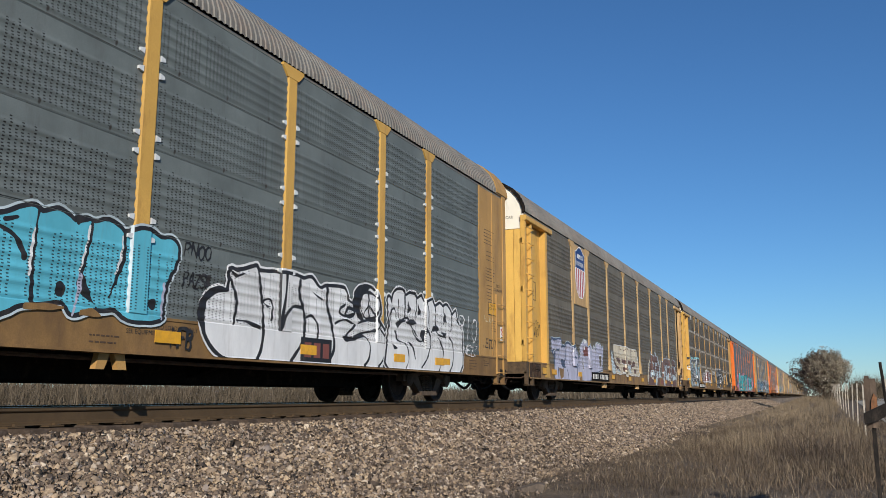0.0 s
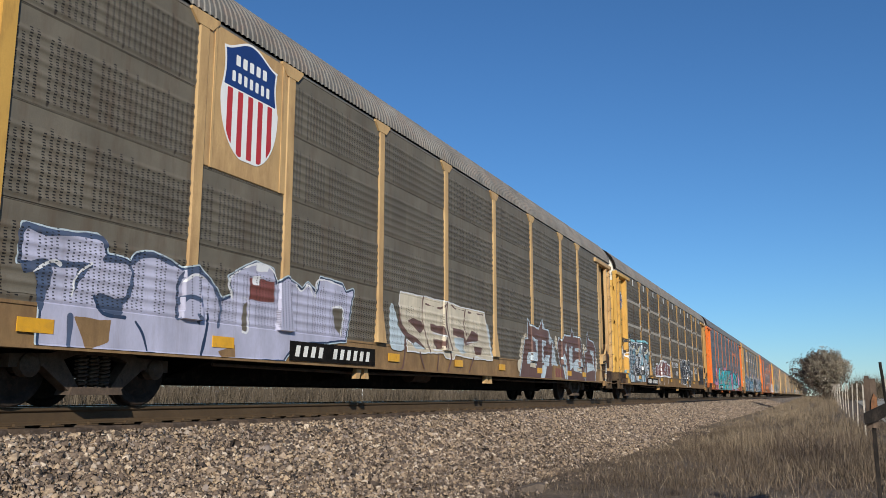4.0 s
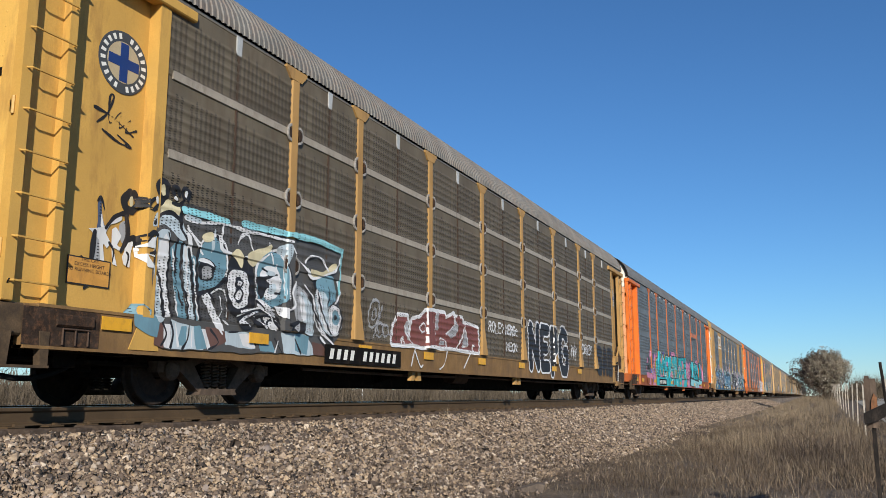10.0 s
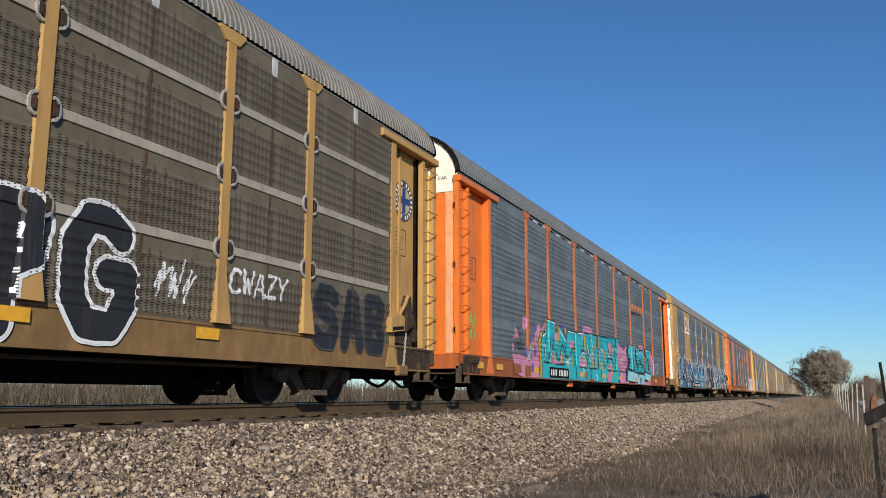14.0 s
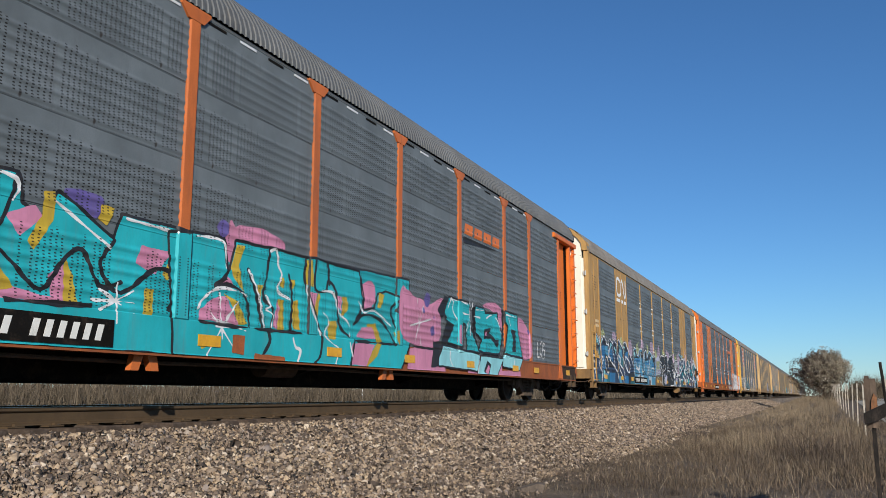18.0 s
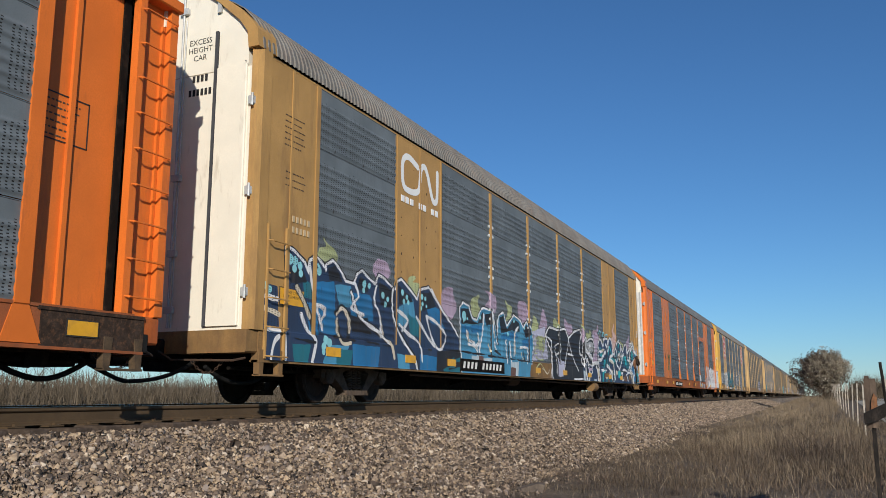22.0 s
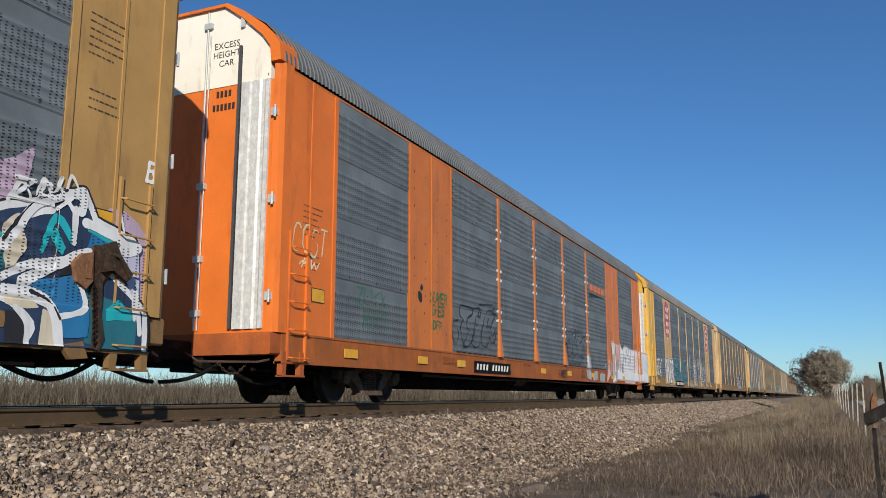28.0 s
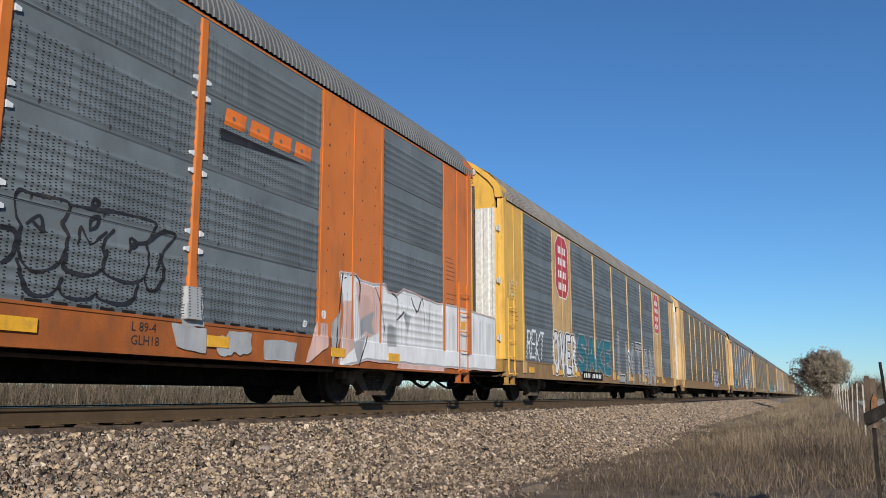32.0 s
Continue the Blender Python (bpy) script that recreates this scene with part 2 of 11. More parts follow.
# ---- ground, ballast and track ----
EARTH = surface("dry_earth", (0.10, 0.073, 0.05), 0.95, 0, 0.45, 2.5, 30, 1.0, (0.21, 0.16, 0.105), 0.75)
rng = np.random.default_rng(4)


def ground_z(x, y):
    """Height of the ground: a shallow ditch beside the line, a low bank beyond it."""
    z = -1.00 + 0.12 * min(1, max(0, (x + 1.5) / 3))
    z += min(0.72, 0.0125 * max(0, y - 22)) * min(1, max(0, (x + 4.2) / 2.4)) * max(0, min(1, (400 - y) / 200))
    if x < -11.5:
        z = -1.00 + 0.45 * min(1, (-11.5 - x) / 4)
    return z + 0.05 * noise.noise((x * 0.45, y * 0.45, 0)) + 0.02 * noise.noise((x * 2, y * 2, 3))


def sheet():
    s = Shape()
    xs = [-2500, -900, -300, -120, -60, -40, -30, -24, -20, -17, -15, -13.5, -12.2, -11.4, -9, -7.6, -5.6, -5, -4.4, -3.8, -3.2, -2.6, -2, -1.4, -.8, -.2, .4, 1, 1.8, 2.8, 4, 6, 9, 14, 25, 60, 150, 400, 1200, 2500]
    ys = [-2500, -600, -150, -50, -20, -8, -4] + [-2 + 0.6 * i for i in range(60)] + [36, 39, 43, 48, 55, 64, 75, 90, 110, 140, 180, 239, 241, 300, 400, 600, 900, 1500, 2500, 4000]
    k = len(xs)
    s.add([(x, y, ground_z(x, y)) for y in ys for x in xs],
          [(j * k + i, j * k + i + 1, j * k + k + i + 1, j * k + k + i) for j in range(len(ys) - 1) for i in range(k - 1)])
    return s.mesh("ground", True)


ground = thing("ground", "dry earth beside a railway line with dead winter grass", "ground", kind="structure", data=sheet(), material=EARTH)


def stone_material():
    m, n, l, p = graph("crushed_stone")
    g = n.new("ShaderNodeNewGeometry")
    v = coords(n, l, shift=False)
    rnd = g.outputs["Random Per Island"]
    r = n.new("ShaderNodeValToRGB")
    e = r.color_ramp.elements
    e[0].position, e[0].color = 0.0, (0.05, 0.04, 0.034, 1)
    e[1].position, e[1].color = 1.0, (0.69, 0.56, 0.41, 1)
    for pos, c in ((0.26, (0.142, 0.102, 0.074, 1)), (0.54, (0.315, 0.234, 0.162, 1)), (0.76, (0.50, 0.37, 0.235, 1)), (0.87, (0.265, 0.212, 0.18, 1))):
        k = e.new(pos)
        k.color = c
    l.new(rnd, r.inputs[0])
    fine = noise_node(n, l, v, 60, 4)
    c = mix_node(n, l, ramp_node(n, l, fine, 0.3, 0.7, 0, 0.45), r.outputs[0], (0.12, 0.10, 0.085))
    l.new(c, p.inputs["Base Color"])
    p.inputs["Roughness"].default_value = 0.9
    bump_node(n, l, p, fine, 0.4, 0.006)
    p.inputs["Specular IOR Level"].default_value = 0.15
    return m


def bed_material():
    m, n, l, p = graph("ballast_bed")
    v = coords(n, l, shift=False)
    vo = n.new("ShaderNodeTexVoronoi")
    vo.inputs["Scale"].default_value = 17
    l.new(v, vo.inputs["Vector"])
    r = n.new("ShaderNodeValToRGB")
    e = r.color_ramp.elements
    e[0].color, e[1].color = (0.12, 0.092, 0.07, 1), (0.46, 0.365, 0.265, 1)
    sepc = n.new("ShaderNodeSeparateColor")
    l.new(vo.outputs["Color"], sepc.inputs[0])
    l.new(sepc.outputs[0], r.inputs[0])
    big = noise_node(n, l, v, 0.5, 3)
    # gaps between the stones go near black, their shade put into the colour
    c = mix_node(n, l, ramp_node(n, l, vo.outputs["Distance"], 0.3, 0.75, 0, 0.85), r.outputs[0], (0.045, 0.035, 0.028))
    c = mix_node(n, l, ramp_node(n, l, big, 0.45, 0.7, 0, 0.4), c, (0.27, 0.215, 0.15))
    l.new(c, p.inputs["Base Color"])
    p.inputs["Roughness"].default_value = 0.95
    bump_node(n, l, p, math_node(n, l, "SUBTRACT", 1.0, vo.outputs["Distance"]), 1.0, 0.03)
    return m


STONE, BED = stone_material(), bed_material()
SHOULDER, TOE = 1.45, 4.2        # from the centre line to the edge of the crown and to the toe


def bed_z(x):
    d = abs(x - TRACK_X)
    return -0.30 if d < SHOULDER else -0.30 - 0.68 * min(1.12, (d - SHOULDER) / (TOE - SHOULDER))


bed_shape = Shape()
bx = [TRACK_X + d for d in (-4.5, -3.6, -2.7, -1.9, -1.45, -0.8, 0, 0.8, 1.45, 1.75, 2.1, 2.45, 2.8, 3.2, 3.6, 4.0, 4.5)]
by = [-40, -15, -5] + [i * 0.5 for i in range(80)] + [40 + 3 * i for i in range(20)] + [100, 150, 250, 400, 700, 1200]
bed_shape.add([(x, y, bed_z(x) + 0.035 * noise.noise((x * 1.7, y * 1.7, 8))) for y in by for x in bx],
              [(j * len(bx) + i, j * len(bx) + i + 1, (j + 1) * len(bx) + i + 1, (j + 1) * len(bx) + i) for j in range(len(by) - 1) for i in range(len(bx) - 1)])
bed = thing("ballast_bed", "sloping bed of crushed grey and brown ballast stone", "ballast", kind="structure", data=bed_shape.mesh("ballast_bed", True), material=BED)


def stones(count, x0, x1, y0, y1, size, seed, simple=False, thin=False):
    """Broken stones strewn over the shoulder: jittered boxes with cut corners."""
    r = np.random.default_rng(seed)
    base = np.array([(-1, -1, -.7), (1, -1, -.7), (1, 1, -.7), (-1, 1, -.7), (-.7, -.75, .7), (.75, -.7, .7), (.7, .7, .75), (-.75, .7, .7), (0, 0, 1.0)])
    quad = [(0, 1, 5, 4), (1, 2, 6, 5), (2, 3, 7, 6), (3, 0, 4, 7)]
    tri = [(4, 5, 8), (5, 6, 8), (6, 7, 8), (7, 4, 8)]
    if simple:
        base = np.array([(1, 0, 0), (0, 1, 0), (-1, 0, 0), (0, -1, 0), (0, 0, .9), (0, 0, -.9)]) * 1.35
        quad, tri = [], [(0, 1, 4), (1, 2, 4), (2, 3, 4), (3, 0, 4), (1, 0, 5), (2, 1, 5), (3, 2, 5), (0, 3, 5)]
    n_ = len(base)
    x = r.uniform(x0, x1, count)
    y = y0 + (y1 - y0) * r.uniform(0, 1, count) ** 1.5
    if thin:          # fewer and fewer out over the soil
        x = x0 + (x1 - x0) * r.uniform(0, 1, count) ** 2.2
    z = np.array([max(bed_z(a), ground_z(a, b)) for a, b in zip(x, y)]) + r.uniform(-0.01, 0.02 if thin else 0.035, count)
    sc = size * r.lognormal(0, 0.32, count)
    v = base[None] + r.uniform(-0.35, 0.35, (count, n_, 3))
    v *= sc[:, None, None] * r.uniform(0.6, 1.25, (count, 1, 3))
    q = r.normal(0, 1, (count, 4))
    q /= np.linalg.norm(q, axis=1)[:, None]
    w, a, b, c = q.T
    rot = np.stack([np.stack([1 - 2 * (b * b + c * c), 2 * (a * b - c * w), 2 * (a * c + b * w)], -1),
                    np.stack([2 * (a * b + c * w), 1 - 2 * (a * a + c * c), 2 * (b * c - a * w)], -1),
                    np.stack([2 * (a * c - b * w), 2 * (b * c + a * w), 1 - 2 * (a * a + b * b)], -1)], 1)
    v = np.einsum("nij,nkj->nki", rot, v) + np.stack([x, y, z], -1)[:, None]
    verts = v.reshape(-1, 3)
    off = np.arange(count)[:, None] * n_
    loops = np.concatenate([(off[:, :, None] + np.array(quad, int).reshape(1, -1, 4)).reshape(-1), (off[:, :, None] + np.array(tri)[None]).reshape(-1)])
    sizes = np.concatenate([np.full(count * len(quad), 4), np.full(count * len(tri), 3)])
    me = bpy.data.meshes.new("gravel")
    me.vertices.add(len(verts))
    me.vertices.foreach_set("co", verts.ravel())
    me.loops.add(len(loops))
    me.loops.foreach_set("vertex_index", loops.astype(np.int32))
    me.polygons.add(len(sizes))
    me.polygons.foreach_set("loop_start", np.concatenate([[0], np.cumsum(sizes)[:-1]]).astype(np.int32))
    me.update(calc_edges=True)
    me.materials.append(STONE)
    return me


edge = TRACK_X + 1.15
thing("gravel", "loose crushed ballast stones in mixed grey and tan", "gravel", kind="stuff", data=stones(88000, edge, TRACK_X + 4.9, 3.0, 24, 0.0162, 1))
thing("gravel", "coarser ballast stones along the track shoulder", "gravel", kind="stuff", data=stones(56000, edge, TRACK_X + 4.4, 19, 120, 0.023, 2, True))

thing("gravel", "scattered ballast stones on the trodden soil", "gravel", kind="stuff", data=stones(2600, TRACK_X + 4.2, -2.9, 7.5, 30, 0.0165, 3, True, True))

# ---- the track ----
track = thing("railway_track", "rusty steel rails spiked to dark creosoted ties", "railway track", at=(TRACK_X, 0, 0), kind="structure")
half = [(0.0, 0.0), (0.030, -0.002), (0.0365, -0.010), (0.0365, -0.034), (0.028, -0.044), (0.0085, -0.056), (0.0085, -0.150), (0.030, -0.163), (0.070, -0.172), (0.0762, -0.186), (0, -0.186)]
ring = half + [(-a, b) for a, b in reversed(half[1:-1])]
for sx in (-0.755, 0.755):
    part("rail", Shape().prism([(a + sx, b) for a, b in ring], -40, 1200), RAIL, track, "rusty rail with a polished head")
    part("rail_head", Shape().box(sx - 0.024, sx + 0.024, -40, 1200, -0.004, 0.0015), RAILTOP, track, "polished running surface")
tie_mesh = Shape().box(-1.30, 1.30, -0.11, 0.11, -0.42, -0.205, 0.012).mesh("tie")
plate_mesh = Shape().box(-0.18, 0.18, -0.10, 0.10, -0.205, -0.188, 0.004).box(-0.13, -0.09, -0.05, -0.02, -0.19, -0.165).box(0.09, 0.13, 0.02, 0.05, -0.19, -0.165).mesh("tie_plate")
for i in range(110):
    y = -6 + 0.505 * i + random.uniform(-0.03, 0.03)
    t_ = part("tie", tie_mesh, TIE, track, at=(random.uniform(-0.04, 0.04), y, random.uniform(-0.012, 0.006)))
    t_.rotation_euler = (0, 0, random.uniform(-0.012, 0.012))
    part("tie_plate", plate_mesh, RAIL, track, at=(0.755, y, 0))
# ---- dead grass, scrub, fence, tree and the far side ----
def straw_material(name, dry, pale):
    m, n, l, p = graph(name)
    g = n.new("ShaderNodeNewGeometry")
    c = mix_node(n, l, g.outputs["Random Per Island"], dry, pale)
    v = coords(n, l, shift=False)
    c = mix_node(n, l, ramp_node(n, l, noise_node(n, l, v, 0.5, 3), 0.4, 0.65, 0, 0.6), c, tuple(a * 0.6 for a in dry))
    l.new(c, p.inputs["Base Color"])
    p.inputs["Roughness"].default_value = 0.8
    p.inputs["Specular IOR Level"].default_value = 0.12
    return m


STRAW = straw_material("dead_grass", (0.064, 0.048, 0.035), (0.245, 0.185, 0.125))
PALE_STRAW = straw_material("pale_dead_stems", (0.14, 0.105, 0.072), (0.38, 0.305, 0.21))
TWIG = straw_material("bare_twigs", (0.066, 0.049, 0.038), (0.185, 0.142, 0.108))
BANK = straw_material("bank_straw", (0.13, 0.10, 0.062), (0.33, 0.265, 0.165))
FENCE_STRAW = straw_material("fence_straw", (0.15, 0.114, 0.076), (0.37, 0.285, 0.185))
BUSH = straw_material("grey_brown_twigs", (0.075, 0.060, 0.042), (0.20, 0.16, 0.112))
BARK = surface("grey_bark", (0.14, 0.11, 0.085), 0.9, 0, 0.3, 5, 40, 0.4, (0.07, 0.055, 0.045), 0.3, 3)
WEATHERED = surface("weathered_post_wood", (0.12, 0.085, 0.06), 0.9, 0, 0.4, 9, 70, 0.8, (0.045, 0.034, 0.026), 0.7, 9)


def blades(name, pts, heights, width, lean, seed, material):
    """Thin bent blades, one mesh."""
    r = np.random.default_rng(seed)
    k = len(pts)
    a = r.uniform(0, 6.283, k)
    dx, dy = np.cos(a), np.sin(a)
    b = r.uniform(0, 6.283, k)
    ln = np.abs(r.normal(0, lean, k)) * heights
    bx, by = np.cos(b) * ln, np.sin(b) * ln
    w = width * r.uniform(0.6, 1.4, k)
    v = np.zeros((k, 5, 3))
    for i, (t, ww) in enumerate(((0, 1), (0, -1), (0.55, 0.8), (0.55, -0.8), (1, 0))):
        v[:, i, 0] = pts[:, 0] + dx * w * ww + bx * t * t
        v[:, i, 1] = pts[:, 1] + dy * w * ww + by * t * t
        v[:, i, 2] = pts[:, 2] + heights * t * (1 - 0.25 * t * (ln / heights))
    off = np.arange(k)[:, None] * 5
    loops = np.concatenate([(off + np.array([0, 1, 3, 2])).ravel(), (off + np.array([2, 3, 4])).ravel()])
    sizes = np.concatenate([np.full(k, 4), np.full(k, 3)])
    me = bpy.data.meshes.new(name)
    me.vertices.add(k * 5)
    me.vertices.foreach_set("co", v.ravel())
    me.loops.add(len(loops))
    me.loops.foreach_set("vertex_index", loops.astype(np.int32))
    me.polygons.add(len(sizes))
    me.polygons.foreach_set("loop_start", np.concatenate([[0], np.cumsum(sizes)[:-1]]).astype(np.int32))
    me.update(calc_edges=True)
    me.materials.append(material)
    return me


def tufts(count, per, x0, x1, y0, y1, h0, h1, seed, power=1.6, edge=None, ramp=None):
    """Places and heights for blades in tufts."""
    r = np.random.default_rng(seed)
    cx = r.uniform(x0, x1, count)
    cy = y0 + (y1 - y0) * r.uniform(0, 1, count) ** power
    keep = np.array([noise.noise((a * 0.5, b * 0.3, 5)) + r.uniform(-0.5, 0.5) > -0.25 for a, b in zip(cx, cy)])
    if edge is not None:
        keep &= np.array([a > edge + 0.55 * noise.noise((b * 0.7, 2, 1)) + 0.9 * r.random() ** 2 - 0.3 for a, b in zip(cx, cy)])
    cx, cy = cx[keep], cy[keep]
    ch = r.uniform(h0, h1, len(cx)) * (0.75 + 0.5 * np.array([noise.noise((a * 0.35, b * 0.25, 9)) for a, b in zip(cx, cy)]))
    if ramp:          # shorter towards the ballast and on the trodden strip in front
        ch *= np.clip((cx - ramp[0]) / (ramp[1] - ramp[0]), 0.22, 1.0) * np.clip((cy - 6.0) / 7.0, 0.35, 1.0)
    x = np.repeat(cx, per) + r.normal(0, 0.09, len(cx) * per)
    y = np.repeat(cy, per) + r.normal(0, 0.09, len(cx) * per)
    h = np.maximum(0.05, np.repeat(ch, per) * r.uniform(0.45, 1.15, len(x)))
    z = np.array([max(ground_z(a, b), bed_z(a) if abs(a - TRACK_X) < 4.4 else -9) for a, b in zip(x, y)]) - 0.01
    return np.stack([x, y, z], -1), h


p_, h_ = tufts(3600, 14, -4.6, 3.0, 6.5, 40, 0.12, 0.44, 21, 1.25, edge=-4.1, ramp=(-4.8, -1.2))
thing("dry_grass", "fine dead straw-coloured grass beside the ballast", "grass", kind="stuff", data=blades("dry_grass", p_, h_, 0.0025, 1.2, 1, STRAW))
p_, h_ = tufts(2300, 4, -4.0, 3.0, 7.0, 46, 0.24, 0.66, 26, 1.5, ramp=(-4.6, -0.8))
thing("tall_stems", "pale thin dead stems standing above the grass", "grass", kind="stuff", data=blades("tall_stems", p_, h_, 0.0020, 0.9, 8, PALE_STRAW))
p_, h_ = tufts(1200, 14, -4.0, 0.9, 11.0, 24, 0.28, 0.62, 31, 1.1, edge=-3.5, ramp=(-4.6, -1.4))
thing("dry_grass", "grey-brown dead grass beside the fence", "grass", kind="stuff", data=blades("dry_grass", p_, h_, 0.0030, 0.9, 12, STRAW))
p_, h_ = tufts(420, 2, -3.9, 1.2, 8.5, 26, 0.45, 0.95, 33, 1.1, ramp=(-4.6, -1.2))
thing("tall_stems", "long pale leaning stems above the grass", "grass", kind="stuff", data=blades("tall_stems", p_, h_, 0.0030, 0.8, 13, PALE_STRAW))
p_, h_ = tufts(3100, 14, -4.2, 0.9, 17.0, 130, 0.28, 0.66, 22, 1.15, edge=-3.6, ramp=(-4.6, -1.4))
thing("dry_grass", "tall dead straw-coloured grass along the fence", "grass", kind="stuff", data=blades("dry_grass", p_, h_, 0.0042, 0.5, 2, FENCE_STRAW))
p_, h_ = tufts(6200, 14, -5.0, 3.0, 6, 32, 0.06, 0.22, 23, 1.3, edge=-4.5)
thing("low_grass", "low matted dead grass and stems", "grass", kind="stuff", data=blades("low_grass", p_, h_, 0.0028, 2.0, 3, TWIG))
p_, h_ = tufts(7000, 8, -5.0, 3.0, 6, 26, 0.04, 0.10, 27, 1.2, edge=-4.6)
thing("straw_litter", "flattened pale straw lying on the soil", "straw", kind="stuff", data=blades("straw_litter", p_, h_, 0.0026, 4.0, 9, PALE_STRAW))
p_, h_ = tufts(900, 9, -4.0, 7.0, -8, 6.5, 0.04, 0.16, 29, 1.0)
thing("low_grass", "sparse trodden grass on the verge", "grass", kind="stuff", data=blades("low_grass", p_, h_, 0.0030, 1.6, 10, TWIG))
p_, h_ = tufts(520, 8, -5.6, -3.9, 6, 44, 0.05, 0.20, 24)
thing("dry_weeds", "sparse dead weeds growing through the ballast", "weeds", kind="stuff", data=blades("dry_weeds", p_, h_, 0.0018, 1.3, 4, STRAW))
p_, h_ = tufts(5200, 14, -32, -18.5, 5, 72, 0.25, 0.62, 25, 1.25)
thing("dry_grass", "bank of dead grass beyond the railway line", "grass", kind="stuff", data=blades("dry_grass", p_, h_, 0.010, 1.4, 5, BANK))


def scrub(name, label, places, seed, material, spread=1.0, width=0.010, per=130, lean=0.5):
    """Bare bushes: many fine branching stems."""
    r = np.random.default_rng(seed)
    pts, hs = [], []
    for x, y, h in places:
        k = int(per * h)
        z = ground_z(x, y)
        for _ in range(k):
            pts.append((x + r.normal(0, 0.45 * spread), y + r.normal(0, 0.45 * spread), z + abs(r.normal(0, 0.22)) * h))
            hs.append(h * r.uniform(0.35, 0.9))
    return thing(name, label, "bushes", kind="stuff", data=blades(name, np.array(pts), np.array(hs), width, lean, seed, material))


r_ = random.Random(3)
scrub("bare_scrub", "bare grey-brown scrub on the far bank", [(r_.uniform(-34, -19.0), 6 + 54 * r_.random() ** 1.2, r_.uniform(0.95, 1.7)) for _ in range(260)], 6, BUSH, 1.3, 0.009, 150, 0.8)
scrub("bare_scrub", "bare grey-brown scrub farther along the bank", [(-19 - 30 * r_.random(), r_.uniform(45, 150), r_.uniform(0.9, 1.5)) for _ in range(150)], 7, BUSH, 2.2, 0.03, 90, 0.6)
scrub("bare_scrub", "scattered taller bare bushes across the field", [(r_.uniform(-60, -28), r_.uniform(12, 90), r_.uniform(1.3, 2.3)) for _ in range(60)], 17, BUSH, 2.0, 0.02, 90, 0.6)


# white blossoming tree by the fence
def limb(s, a, b, r0, r1, k=6):
    a, b = Vector(a), Vector(b)
    mid = (a + b) / 2 + Vector((rng.normal(0, 0.06), rng.normal(0, 0.06), 0.04)) * (b - a).length
    n0 = len(s.v)
    s.tube([a, mid, b], 1.0, k)
    for i in range(3):
        rr, c = (r0, (r0 + r1) / 2, r1)[i], (a, mid, b)[i]
        for j in range(k):
            v = Vector(s.v[n0 + i * k + j])
            s.v[n0 + i * k + j] = tuple(c + (v - c) * rr)


def tree(name, label, at, height, spread, seed, flowers, leaf_material, density=1.0, lean=0.0):
    r = random.Random(seed)
    t_ = thing(name, label, "tree", at=at)
    s = Shape()
    ends = []

    def grow(p, d, length, rad, level):
        q = p + d * length
        limb(s, p, q, rad, rad * 0.62, 6 if level < 2 else 4)
        if level >= 4:
            ends.append((p, q))
            return
        for _ in range(r.choice((3, 3, 4)) if level else 6):
            nd = (d + Vector((r.gauss(0, 0.55) * spread, r.gauss(0, 0.55) * spread, r.uniform(-0.15, 0.45)))).normalized()
            grow(p + d * length * r.uniform(0.55, 1.0), nd, length * r.uniform(0.62, 0.85), rad * 0.55, level + 1)

    grow(Vector((0, 0, -0.2)), Vector((lean, 0, 1)).normalized(), height * 0.30, height * 0.030, 0)
    part("trunk", s, BARK, t_, "grey branching trunk")
    if flowers:
        g = np.random.default_rng(seed)
        c = []
        for p, q in ends:
            for _ in range(int(flowers)):
                c.append(p + (q - p) * g.uniform(0.0, 1.2) + Vector(g.normal(0, 0.22, 3)))
        c = np.array(c)
        k = len(c)
        e1 = g.normal(0, 1, (k, 3))
        e1 /= np.linalg.norm(e1, axis=1)[:, None]
        e2 = np.cross(e1, g.normal(0, 1, (k, 3)))
        e2 /= np.linalg.norm(e2, axis=1)[:, None]
        sz = g.uniform(0.03, 0.075, (k, 1)) * density
        v = np.stack([c + e1 * sz, c + e2 * sz, c - e1 * sz, c - e2 * sz], 1).reshape(-1, 3)
        me = bpy.data.meshes.new("crown")
        me.from_pydata(v.tolist(), [], np.arange(k * 4).reshape(-1, 4).tolist())
        me.materials.append(None)
        part("crown", me, leaf_material, t_, "crown of small pale blossom")
    return t_


BLOSSOM = straw_material("pale_blossom", (0.20, 0.162, 0.115), (0.44, 0.38, 0.28))
pear = tree("flowering_tree", "rounded tree in pale blossom leaning over the fence", (0.55, 80, -0.75), 5.0, 0.68, 5, 22, BLOSSOM, 1.1, -0.10)


